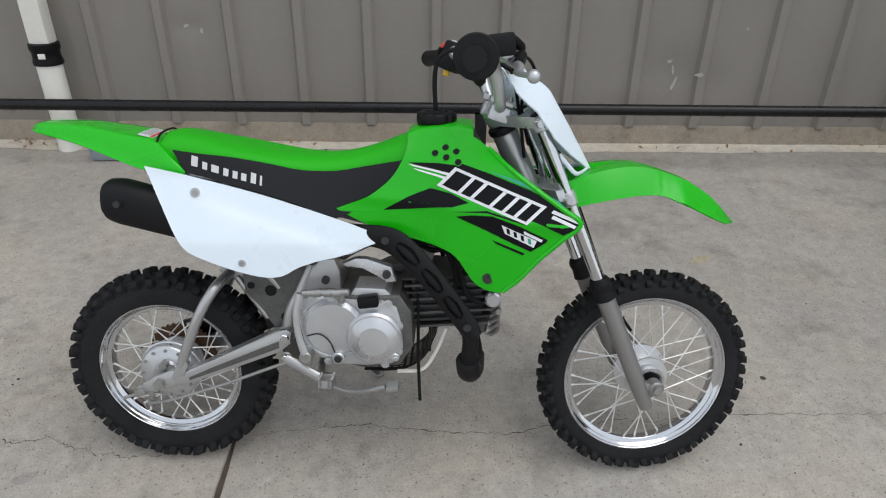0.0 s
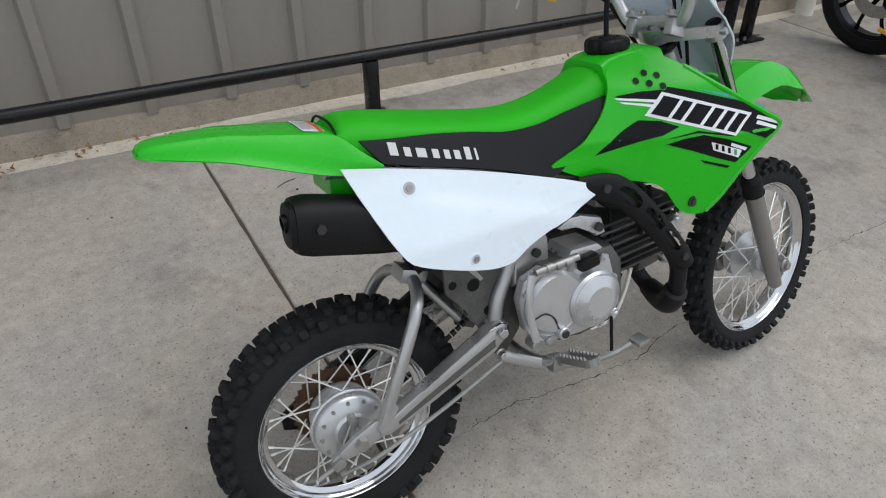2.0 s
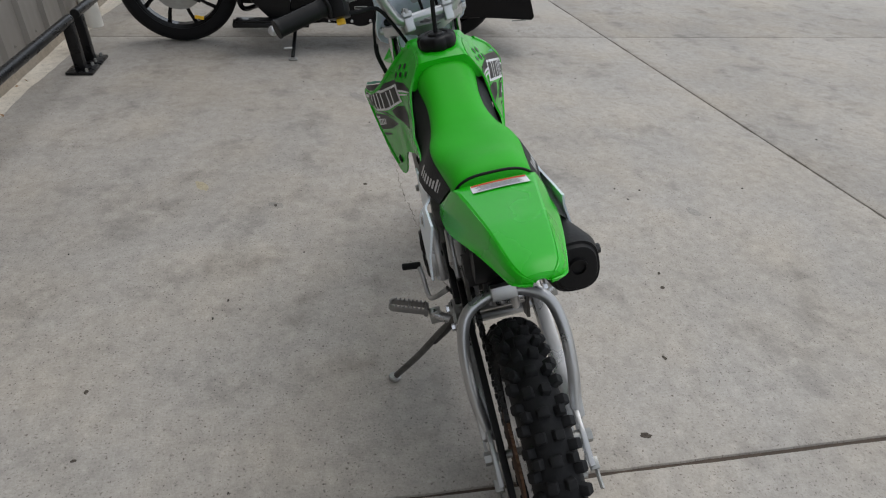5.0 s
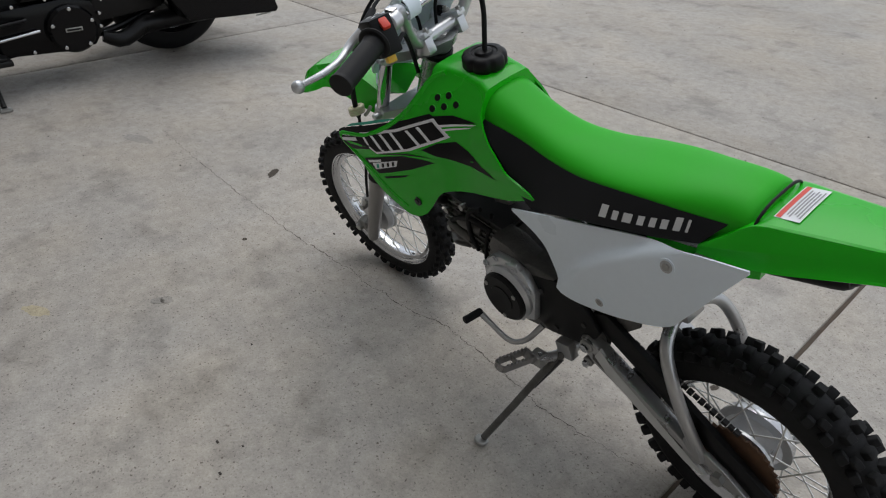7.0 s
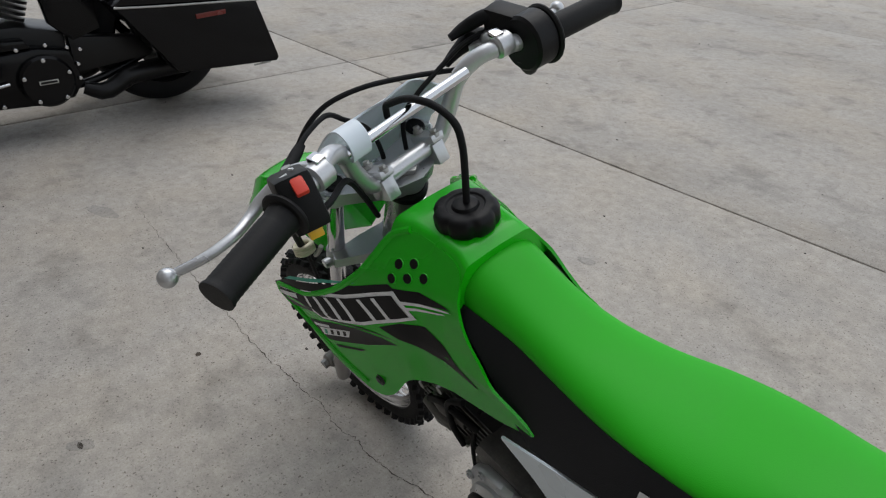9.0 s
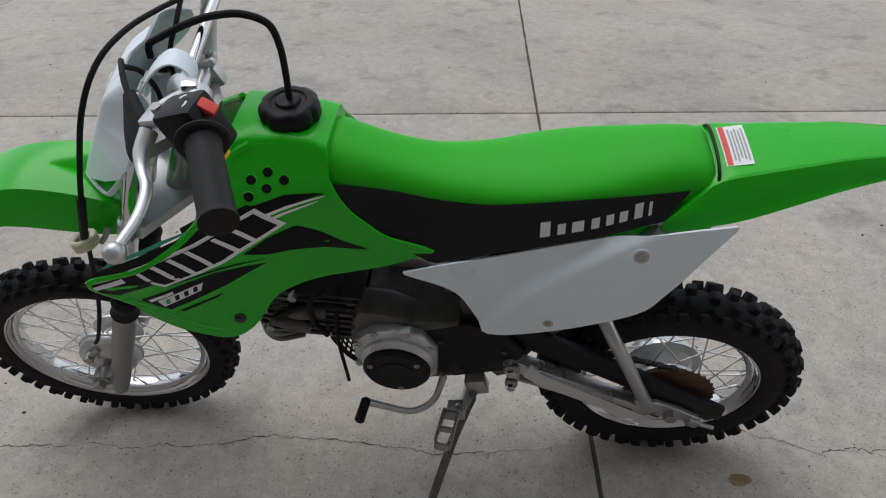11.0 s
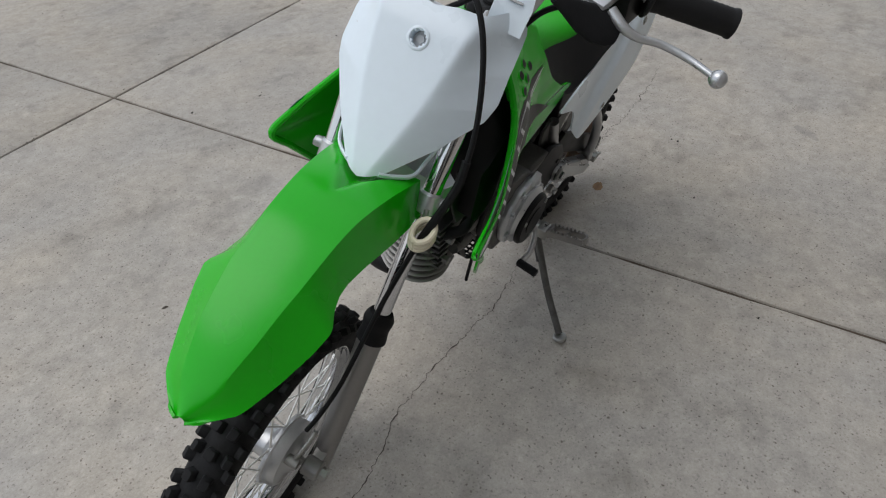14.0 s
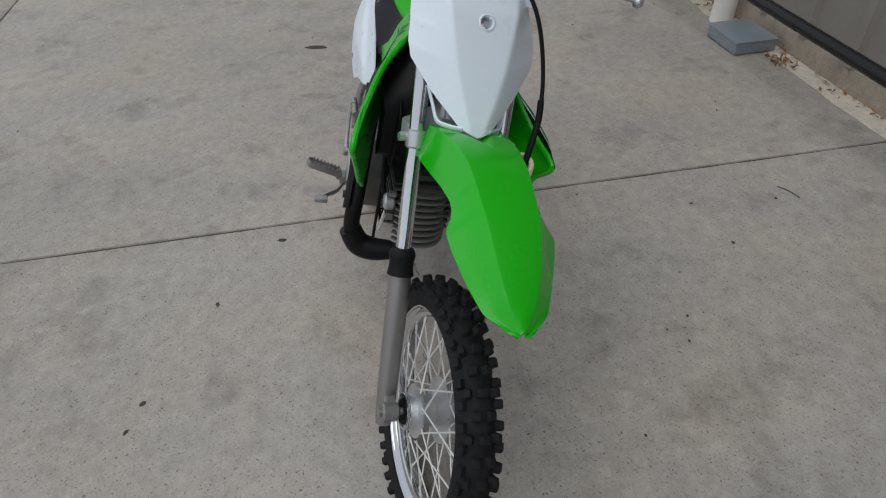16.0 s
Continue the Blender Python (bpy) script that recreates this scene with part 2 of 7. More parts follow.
def add_box(bm, c, size, m=None, bevel=0.0):
    before = set(bm.verts)
    r = bmesh.ops.create_cube(bm, size=1)
    for v in r["verts"]:
        v.co = Vector((v.co.x * size[0], v.co.y * size[1], v.co.z * size[2]))
    if bevel:
        edges = {e for v in r["verts"] for e in v.link_edges}
        bmesh.ops.bevel(bm, geom=list(edges), offset=bevel, segments=2, affect="EDGES", profile=0.6)
    mm = Matrix.Translation(Vector(c)) @ (m or Matrix())
    for v in bm.verts:
        if v not in before:
            v.co = mm @ v.co
    return bm


def box(c, size, m=None, bevel=0.0):
    return add_box(bmesh.new(), c, size, m, bevel)


def add_prism(bm, outline, y0, y1, bevel=0.0):
    """A plate with an outline in x and z, from y0 to y1."""
    a = [bm.verts.new((x, y0, z)) for x, z in outline]
    b = [bm.verts.new((x, y1, z)) for x, z in outline]
    n = len(a)
    faces = [bm.faces.new(a), bm.faces.new(b[::-1])]
    for i in range(n):
        bm.faces.new((a[i], b[i], b[(i + 1) % n], a[(i + 1) % n]))
    if bevel:
        edges = [e for f in faces for e in f.edges]
        bmesh.ops.bevel(bm, geom=edges, offset=bevel, segments=2, affect="EDGES", profile=0.6)
    return bm


def prism(outline, y0, y1, bevel=0.0):
    return add_prism(bmesh.new(), outline, y0, y1, bevel)


def sheet(grid, thick, out=None):
    """A bowed panel from rows of places on its outer side; its thickness goes inward, away from out."""
    bm = bmesh.new()
    rows = [[bm.verts.new(Vector(p)) for p in r] for r in grid]
    nr, nc = len(rows), len(rows[0])
    for a, b in zip(rows, rows[1:]):
        for i in range(nc - 1):
            bm.faces.new((a[i], a[i + 1], b[i + 1], b[i]))
    bm.normal_update()
    sign = 1
    if out is not None and sum(f.normal.dot(Vector(out)) * f.calc_area() for f in bm.faces) < 0:
        sign = -1
    under = [[bm.verts.new(v.co - v.normal * (thick * sign)) for v in r] for r in rows]
    for a, b in zip(under, under[1:]):
        for i in range(nc - 1):
            bm.faces.new((a[i], b[i], b[i + 1], a[i + 1]))
    rim = [(0, i) for i in range(nc)] + [(k, nc - 1) for k in range(1, nr)] + [(nr - 1, i) for i in range(nc - 2, -1, -1)] + [(k, 0) for k in range(nr - 2, 0, -1)]
    for (a, b), (c, d) in zip(rim, rim[1:] + rim[:1]):
        bm.faces.new((rows[a][b], under[a][b], under[c][d], rows[c][d]))
    return bm


def panel(top, low, depth, nu=24, nv=10, thick=0.003):
    """A side panel between two edges given in x and z; depth(x, z, u, v) is its y."""
    a, b = spline(top, nu), spline(low, nu)
    grid = []
    for i in range(nu + 1):
        row = []
        for j in range(nv + 1):
            v = j / nv
            p = a[i] * (1 - v) + b[i] * v
            row.append((p[0], depth(p[0], p[1], i / nu, v), p[1]))
        grid.append(row)
    mid = grid[len(grid) // 2][len(grid[0]) // 2]
    return sheet(grid, thick, (0, 1 if mid[1] > 0 else -1, 0.3))


def lathe(profile, segs=48, axis="y"):
    """Turns a closed profile of (radius, along) about an axis through the origin."""
    bm = bmesh.new()
    rings = []
    for k in range(segs):
        w = 2 * math.pi * k / segs
        rings.append([(r * math.cos(w), h, r * math.sin(w)) if axis == "y" else (r * math.cos(w), r * math.sin(w), h) for r, h in profile])
    rows = [[bm.verts.new(p) for p in r] for r in rings]
    n = len(profile)
    for k in range(segs):
        a, b = rows[k], rows[(k + 1) % segs]
        for i in range(n):
            bm.faces.new((a[i], a[(i + 1) % n], b[(i + 1) % n], b[i]))
    return bm

# ---- the yard and the building ----
WALL_TURN = 2.0
YARD = SITE @ pose(0, 0, 0, 0, 0, WALL_TURN)      # plan turned so that its x runs along the wall
WALL_V = 1.821                              # distance of the wall's face in that plan


def yard(u, v, z=0.0):
    return YARD @ Vector((u, v, z))


# one sheet of ground to the horizon, with the cast slabs lying on it
bm = bmesh.new()
ring = [(-900, -900), (900, -900), (900, 900), (-900, 900)]
bm.faces.new([bm.verts.new((x, y, -0.008)) for x, y in ring])
ground = lone("ground", bm, JOINT, "worn grey concrete yard with dirt-filled joints", "ground", SITE, kind="structure")

U_LINES = [-21.5, -17.9, -14.3, -10.7, -7.1, -3.5, 0.103, 3.575, 7.2, 10.9, 14.5, 18.1, 21.7]
V_LINES = [WALL_V + 0.75, -1.795, -5.4, -9.0, -12.6, -16.2, -19.8]
for i in range(len(U_LINES) - 1):
    for j in range(len(V_LINES) - 1):
        u0, u1, v0, v1 = U_LINES[i] + 0.0045, U_LINES[i + 1] - 0.0045, V_LINES[j + 1] + 0.0045, V_LINES[j] - (0.0045 if j else 0)
        bm = bmesh.new()
        near = -3.6 < u0 < 3.8 and j < 2
        lo = [bm.verts.new((x, y, -0.05)) for x, y in ((u0, v0), (u1, v0), (u1, v1), (u0, v1))]
        # the top edges are tooled round and a little broken
        rings = [lo]
        for inset, z in ((0.0, -0.009), (0.0022, -0.003), (0.0085, 0.0)):
            pts = []
            for (ax, ay), (bx, by) in (((u0, v0), (u1, v0)), ((u1, v0), (u1, v1)), ((u1, v1), (u0, v1)), ((u0, v1), (u0, v0))):
                steps = 60 if near else 1
                for k in range(steps):
                    t = k / steps
                    x, y = ax + (bx - ax) * t, ay + (by - ay) * t
                    w = (noise.noise((x * 9, y * 9, 3)) * 0.004 + noise.noise((x * 31, y * 31, 5)) * 0.0025) if near else 0
                    cx, cy = (u0 + u1) / 2, (v0 + v1) / 2
                    pts.append(bm.verts.new((x + (inset + max(w, -0.003)) * (1 if x < cx else -1), y + (inset + max(w, -0.003)) * (1 if y < cy else -1), z)))
            rings.append(pts)
        for a, b in zip(rings[1:], rings[2:]):
            for k in range(len(a)):
                bm.faces.new((a[k], a[(k + 1) % len(a)], b[(k + 1) % len(a)], b[k]))
        bm.faces.new(b)
        for v in bm.verts:      # the joints are not quite square to one another
            v.co = Vector((v.co.x - 0.049 * v.co.y, v.co.y + 0.088 * v.co.x, v.co.z))
        part("slab", bm, CONCRETE, ground)


def ribbon(name, pts, width, mat, label, seed, lift=0.0006, rough=0.012):
    """A thin dark line that wanders along the concrete."""
    bm = bmesh.new()
    line = spline(pts, 300)
    rows = []
    for i, p in enumerate(line):
        d = line[min(i + 1, 300)] - line[max(i - 1, 0)]
        d = d / np.linalg.norm(d)
        k = np.array([-d[1], d[0]])
        off = rough * (noise.noise((i * 0.11, seed, 0)) + 0.6 * noise.noise((i * 0.35, seed, 2)) + 0.55 * noise.noise((i * 0.9, seed, 9)) + 0.3 * noise.noise((i * 2.7, seed, 5)))
        w = width * (0.22 + 1.3 * abs(noise.noise((i * 0.21, seed, 4)))) * min(1, 6 * i / 300 + 0.2, 6 * (1 - i / 300) + 0.2)
        c = p + k * off
        rows.append([bm.verts.new((*(c + k * w), lift)), bm.verts.new((*(c - k * w), lift))])
    for a, b in zip(rows, rows[1:]):
        bm.faces.new((a[0], a[1], b[1], b[0]))
    ob = part(name, bm, mat, ground, label)
    return ob


ribbon("crack", [(2.5, 0.14), (2.03, 0.133), (1.66, 0.121), (1.43, 0.110), (1.213, 0.083), (1.04, 0.073), (0.913, 0.055), (0.80, 0.024), (0.65, 0.019), (0.54, 0.027), (0.40, 0.032), (0.286, 0.016), (0.18, -0.006), (0.105, -0.02)], 0.0019, CRACK, "", 1)
ribbon("crack", [(0.095, -0.03), (-0.1, -0.085), (-0.235, -0.075), (-0.35, -0.042), (-0.406, -0.05), (-0.464, -0.058), (-0.63, -0.047), (-0.90, -0.061), (-1.1, -0.09)], 0.0019, CRACK, "", 7)


def blot(name, x, y, rx, ry, turn, mat, seed, label=""):
    """A stain with a ragged outline."""
    bm = bmesh.new()
    pts = []
    for k in range(36):
        w = 2 * math.pi * k / 36
        q = 1 + 0.35 * noise.noise((math.cos(w) * 1.3, math.sin(w) * 1.3, seed)) + 0.2 * noise.noise((math.cos(w) * 4, math.sin(w) * 4, seed))
        px, py = rx * q * math.cos(w), ry * q * math.sin(w)
        c, s = math.cos(turn), math.sin(turn)
        pts.append(bm.verts.new((x + px * c - py * s, y + px * s + py * c, 0.0008)))
    bm.faces.new(pts)
    ob = part(name, bm, mat, ground, label)
    return ob


STAIN = concrete_material("oil_stained_concrete", (0.075, 0.062, 0.05))
STAIN_SOFT = concrete_material("weathered_dark_concrete", (0.315, 0.298, 0.275))
BROWN = material("dried_brown_dirt", (0.20, 0.12, 0.06), 0.95, vary=0.4, scale=30, bump=0.06)
YELLOWED = concrete_material("faded_yellow_paint_on_concrete", (0.43, 0.38, 0.27))
blot("stain", 1.865, -0.045, 0.038, 0.015, -0.9, STAIN, 1.0, "small dark oil spot")
blot("stain", 1.722, -0.222, 0.026, 0.008, -0.75, STAIN, 4.0, "small dark oil spot")
blot("stain", -1.278, -0.264, 0.060, 0.020, 1.35, STAIN, 6.0, "long dark oil spot")
blot("stain", 1.504, 0.248, 0.009, 0.007, 0.2, STAIN, 5.0, "small dark oil spot")
for x, y, q in ((0.46, -0.505, 0.009), (0.771, -0.635, 0.010), (0.847, -0.656, 0.008), (0.455, 0.941, 0.008), (0.249, 0.906, 0.007), (0.205, -0.350, 0.014), (1.35, 0.57, 0.011)):
    blot("stain", x, y, q, q * 0.6, x * 7, STAIN, x * 9 + y, "small dark speck")
for x, y, q, w, turn in ((2.462, 0.247, 0.07, 0.035, 0.4), (-0.753, -0.249, 0.07, 0.022, 1.3), (-0.62, -0.16, 0.05, 0.02, 0.7), (1.235, -0.96, 0.035, 0.018, 0.3), (1.352, 0.57, 0.03, 0.018, 1.1), (-0.80, 0.50, 0.05, 0.02, 0.9), (-0.345, -0.155, 0.026, 0.015, 0.5)):
    blot("stain", x, y, q, w, turn, STAIN_SOFT, x * 5 + y, "soft grey stain")
blot("paint_spot", 1.51, 0.846, 0.045, 0.018, 0.5, YELLOWED, 2.0, "faded yellow paint spot")
blot("dirt_spot", -0.178, 0.044, 0.024, 0.014, 0.3, BROWN, 3.0, "dried brown dirt spot")
# thin dark rod added to draw a squiggle mark on the concrete
part("wire", tube([(0.215, 1.205, 0.003), (0.25, 1.225, 0.005), (0.288, 1.238, 0.003)], 0.0014, 6, 12), DARK_METAL, ground, "thin dark squiggle mark on the concrete")

# the sheet-metal wall: trapezoid ribs, bottom trim flange with screws, concrete footing under it
RIB_STEP, RIB_FIRST = 0.3048, -0.015
WALL_M = Matrix.Translation(yard(0, WALL_V)) @ pose(0, 0, 0, 0, 0, WALL_TURN)     # upright, facing the yard
# the wall's unseen upper part is made tall to shade the yard beside it
FOOT_H, WALL_H = 0.085, 6.0
bm = bmesh.new()
rows = []
prof = []
count = 60
for k in range(count):
    u = RIB_FIRST + (k - 27) * RIB_STEP
    prof += [(u - 0.031, 0.0), (u - 0.018, -0.024), (u + 0.018, -0.024), (u + 0.031, 0.0)]
    if k < count - 1:
        for q in (0.36, 0.64):
            prof += [(u + RIB_STEP * q - 0.012, 0.0), (u + RIB_STEP * q, -0.0015), (u + RIB_STEP * q + 0.012, 0.0)]
dents = [(1.70, 0.34, 0.15, 0.13, 0.014), (1.90, 0.28, 0.12, 0.10, 0.008), (1.45, 0.25, 0.10, 0.08, -0.004), (-0.49, 0.52, 0.07, 0.06, 0.01)]


def wall_push(u, z):
    """How far the sheet is pushed in at a place on the wall."""
    push = 0.0012 * noise.noise((u * 2.2, z * 2.2, 0))
    for du, dz, ru, rz, depth in dents:
        push += depth * math.exp(-1.6 * (((u - du) / ru) ** 2 + ((z - dz) / rz) ** 2))
    return push



for z in [FOOT_H + 0.02 * k for k in range(36)] + [0.9, 1.2, 2.0, 4.0, WALL_H]:
    row = []
    for u, d in prof:
        row.append(bm.verts.new((u, d + wall_push(u, z), z)))
    rows.append(row)
for a, b in zip(rows, rows[1:]):
    for i in range(len(a) - 1):
        bm.faces.new((a[i], a[i + 1], b[i + 1], b[i]))
# back face a wall's thickness behind
u_a, u_b = prof[0][0], prof[-1][0]
back = [bm.verts.new(p) for p in ((u_a, 0.15, FOOT_H), (u_b, 0.15, FOOT_H), (u_b, 0.15, WALL_H), (u_a, 0.15, WALL_H))]
bm.faces.new(back)
for z0, row, pair in ((0, rows[0], (back[0], back[1])), (1, rows[-1], (back[3], back[2]))):
    bm.faces.new([*row, pair[1], pair[0]])
wall = lone("wall_north", bm, SIDING, "taupe ribbed sheet-metal wall, dented and scuffed near the ground", "wall", WALL_M, kind="structure", angle=25)

bm = bmesh.new()
steps = 240
top, low, fr = [], [], []
for k in range(steps + 1):
    u = -9 + 18 * k / steps
    w = 0.004 * noise.noise((u * 3, 0, 1)) + 0.004 * noise.noise((u * 12, 0, 2))
    top.append(bm.verts.new((u, -0.012 + w, FOOT_H + 0.004)))
    fr.append(bm.verts.new((u, -0.018 + w, FOOT_H - 0.012 + 0.6 * w)))
    low.append(bm.verts.new((u, -0.028 + 1.5 * w, -0.12)))
bk = [bm.verts.new((-9, 0.15, FOOT_H + 0.004)), bm.verts.new((9, 0.15, FOOT_H + 0.004))]
for a, b in ((top, fr), (fr, low)):
    for k in range(steps):
        bm.faces.new((a[k], a[k + 1], b[k + 1], b[k]))
bm.faces.new([*top, bk[1], bk[0]])
footing = lone("footing", bm, FOOTING, "crumbling stained concrete footing under the wall", "footing", WALL_M, kind="structure")

# pale mortar strip along the foot of the wall
bm = bmesh.new()
a, b = [], []
for k in range(241):
    u = -6 + 12 * k / 240
    w = 0.035 * noise.noise((u * 1.4, 7, 1)) + 0.012 * noise.noise((u * 7, 7, 2))
    a.append(bm.verts.new((u, WALL_V + 0.02, 0.0025)))
    b.append(bm.verts.new((u, WALL_V - 0.115 + w, 0.0012)))
for k in range(240):
    bm.faces.new((a[k], a[k + 1], b[k + 1], b[k]))
PALE = concrete_material("pale_patch_concrete", (0.60, 0.55, 0.47))
strip = lone("trim", bm, PALE, "pale cement strip along the foot of the wall", "trim", YARD, kind="structure")

# screws along the trim
screw_bm = cyl((0, 0.002, 0), (0, -0.002, 0), 0.0085, sides=12)
add_cyl(screw_bm, (0, -0.002, 0), (0, -0.007, 0), 0.0045, 0.0038, sides=6)
screw_me = finish(screw_bm, "screw", SIDING)
for k in range(44):
    u = -3.3 + k * RIB_STEP / 2 + 0.076
    s = new("screw", screw_me)
    s.parent = wall
    s.matrix_local = pose(u, -0.001, 0.135 + 0.004 * math.sin(k * 2.1))

# torn bare spots where ribs were hit
SCUFF = material("bare_scuffed_metal", (0.40, 0.375, 0.345), 0.45, vary=0.15, scale=30, bump=0.02)
for u, z, w, h, lean in ((-0.515, 0.525, 0.012, 0.007, 0.3), (-0.45, 0.505, 0.007, 0.012, -0.2), (1.66, 0.39, 0.012, 0.007, 0.2), (1.695, 0.285, 0.007, 0.034, -0.3), (1.683, 0.35, 0.005, 0.022, 0.2), (1.80, 0.335, 0.020, 0.010, 0.1), (1.98, 0.538, 0.006, 0.005, 0.1), (1.66, 0.155, 0.05, 0.007, 0.15)):
    bm = bmesh.new()
    pts = []
    for k in range(14):
        a = 2 * math.pi * k / 14
        q = 1 + 0.5 * noise.noise((math.cos(a) * 2, math.sin(a) * 2, u * 7))
        x, y = w * q * math.cos(a), h * q * math.sin(a)
        pts.append(bm.verts.new((x * math.cos(lean) - y * math.sin(lean), 0, x * math.sin(lean) + y * math.cos(lean))))
    bm.faces.new(pts)
    on_rib = abs((u - RIB_FIRST + RIB_STEP / 2) % RIB_STEP - RIB_STEP / 2) < 0.02
    part("scuff", bm, SCUFF, wall, "bare scuffed patch", pose(u, (-0.0255 if on_rib else -0.0032) + wall_push(u, z), z))

# black pipe guard rail on posts with foot plates
RAIL_V, RAIL_Z, RAIL_R = 1.553, 0.262, 0.024


def post_at(u, rail):
    base = rail.matrix_world.inverted() @ yard(u, RAIL_V)
    bm = bmesh.new()
    add_box(bm, (base.x, base.y, base.z + (RAIL_Z - 0.02) / 2), (0.05, 0.05, RAIL_Z - 0.02), bevel=0.004)
    p = part("post", bm, RAIL_BLACK, rail)
    bm = box((base.x, base.y - 0.005, base.z + 0.008), (0.15, 0.13, 0.012), pose(0, 0, 0, 3.6, 0, 0), bevel=0.002)
    plate = part("foot_plate", bm, RAIL_BLACK, p)
    for dx in (-0.055, 0.055):
        bm = cyl((base.x + dx, base.y - 0.04, base.z + 0.005), (base.x + dx, base.y - 0.04, base.z + 0.028), 0.008, sides=6)
        part("anchor_bolt", bm, DULL_STEEL, p)


def guard_rail(u0, u1, posts, ends):
    rail = thing("guard_rail", "black painted steel pipe guard rail bolted to concrete", "guard rail", Matrix.Translation(yard(0, RAIL_V)) @ pose(0, 0, 0, 0, 0, WALL_TURN), group="guard rails along the wall")
    bpy.context.view_layer.update()
    bm = cyl((u0, 0, RAIL_Z), (u1, 0, RAIL_Z), RAIL_R, sides=20, bevel=0.003)
    part("rail_pipe", bm, RAIL_BLACK, rail)
    for k in range(int((u1 - u0) / 0.55)):
        u = u0 + 0.2 + k * 0.55
        part("weld_ring", cyl((u - 0.002, 0, RAIL_Z), (u + 0.002, 0, RAIL_Z), RAIL_R + 0.0008, sides=20), RAIL_BLACK, rail)
    for u in posts:
        post_at(u, rail)
    return rail


guard_rail(-2.2, 2.93, (-1.55, 0.79, 2.895), True)
guard_rail(3.03, 6.6, (3.065, 5.3), True)

# downspouts on the wall: rectangular metal leader, rubber coupling, round pipe into the ground
def downspout(u):
    spout = thing("downspout", "white downspout with black rubber coupling and round pipe foot", "downspout", Matrix.Translation(yard(u, WALL_V - 0.105)) @ pose(0, 0, 0, 0, 0, WALL_TURN), group="downspouts on the wall")
    part("pipe", cyl((0, 0, -0.03), (0, 0, 0.42), 0.053, sides=28), PVC, spout, "round white plastic pipe")
    part("coupling", lathe([(0.050, 0.385), (0.060, 0.388), (0.062, 0.40), (0.057, 0.415), (0.057, 0.445), (0.063, 0.455), (0.062, 0.478), (0.050, 0.482)], 32, "z"), BLACK, spout, "black rubber coupling with clamp")
    part("clamp_tag", box((0.012, -0.0625, 0.432), (0.03, 0.004, 0.022), bevel=0.001), PVC, spout)
    part("leader", box((0, 0.0, 3.2), (0.085, 0.075, 5.46), bevel=0.006), PVC, spout, "rectangular white metal leader")


for u in (-1.105, 3.80):
    downspout(u)

# steel splash box lying by the pipe, with dry leaves beside it
PLATE_BLUE = material("blue_grey_painted_steel", (0.21, 0.25, 0.28), 0.4, vary=0.12, scale=9, bump=0.01)
bm = box((0, 0, 0.03), (0.24, 0.19, 0.05), bevel=0.004)
add_box(bm, (0, 0, 0.058), (0.25, 0.20, 0.006), bevel=0.002)
lone("utility_box", bm, PLATE_BLUE, "low blue-grey steel box on the concrete beside the wall", "utility box", Matrix.Translation(yard(-0.825, 1.66)) @ pose(0, 0, 0, 3.6, 0, 3))

LEAF = material("dry_leaf", (0.26, 0.14, 0.06), 0.85, vary=0.45, scale=30, bump=0.03)
rng = random.Random(4)
bm = bmesh.new()
for spot_u, spot_v, n, sp in ((-0.62, 1.72, 70, 0.05), (-0.95, 1.77, 60, 0.08), (-1.3, 1.76, 30, 0.1), (-0.2, 1.78, 14, 0.12), (0.6, 1.77, 10, 0.5), (2.0, 1.76, 14, 0.7), (-0.3, 1.78, 20, 0.3)):
    for k in range(n):
        c = Vector((spot_u + rng.gauss(0, sp), min(spot_v + rng.gauss(0, 0.03), WALL_V - 0.035), 0.004 + abs(rng.gauss(0, 0.008))))
        s = rng.uniform(0.006, 0.016)
        m = Matrix.Translation(c) @ Euler((rng.uniform(-0.7, 0.7), rng.uniform(-0.7, 0.7), rng.uniform(0, 6.3))).to_matrix().to_4x4()
        q = [bm.verts.new(m @ Vector(p)) for p in ((-s, 0, 0), (-s * 0.2, -s * 0.45, s * 0.2), (s, 0, 0.1 * s), (-s * 0.2, s * 0.45, s * 0.25))]
        bm.faces.new((q[0], q[1], q[2]))
        bm.faces.new((q[0], q[2], q[3]))
lone("dry_leaves", bm, LEAF, "dry brown leaf litter along the foot of the wall", "leaf litter", YARD, kind="stuff")

# small dark pebbles and bits on the concrete
bm = bmesh.new()
for k in range(260):
    x, y = rng.uniform(-2.5, 4.5), rng.uniform(-4.5, 1.6)
    s = rng.uniform(0.0015, 0.005)
    r = bmesh.ops.create_cube(bm, size=1)
    for v in r["verts"]:
        v.co = Vector((x + v.co.x * s * rng.uniform(0.8, 2), y + v.co.y * s, max(0, (v.co.z + 0.5) * s * 0.6)))
lone("grit", bm, material("dark_grit", (0.05, 0.04, 0.035), 0.9, vary=0.4), "scattered dark grit and bits on the concrete", "grit", SITE, kind="stuff")
# ---- the small motorcycle, leaning on its side stand ----
BIKE = SITE @ pose(0.002, -0.062, 0.002, -13.35, 0, 0.15)     # its own plan: x ahead, y to its left, z up in its leaning plane
bike = thing("motorcycle", "lime green and white youth dirt bike leaning on its kickstand", "motorcycle", BIKE)

# the steered parts are turned a little to the left about the steering stem
RAKE = radians(25.3)
STEM = Vector((0.70, 0, 0.85))
STEER = Matrix.Translation(STEM) @ Matrix.Rotation(radians(7.5), 4, Vector((-math.sin(RAKE), 0, math.cos(RAKE)))) @ Matrix.Translation(-STEM)
FRONT_AXLE, REAR_AXLE = Vector((1.075, 0, 0.2425)), Vector((0, 0, 0.236))


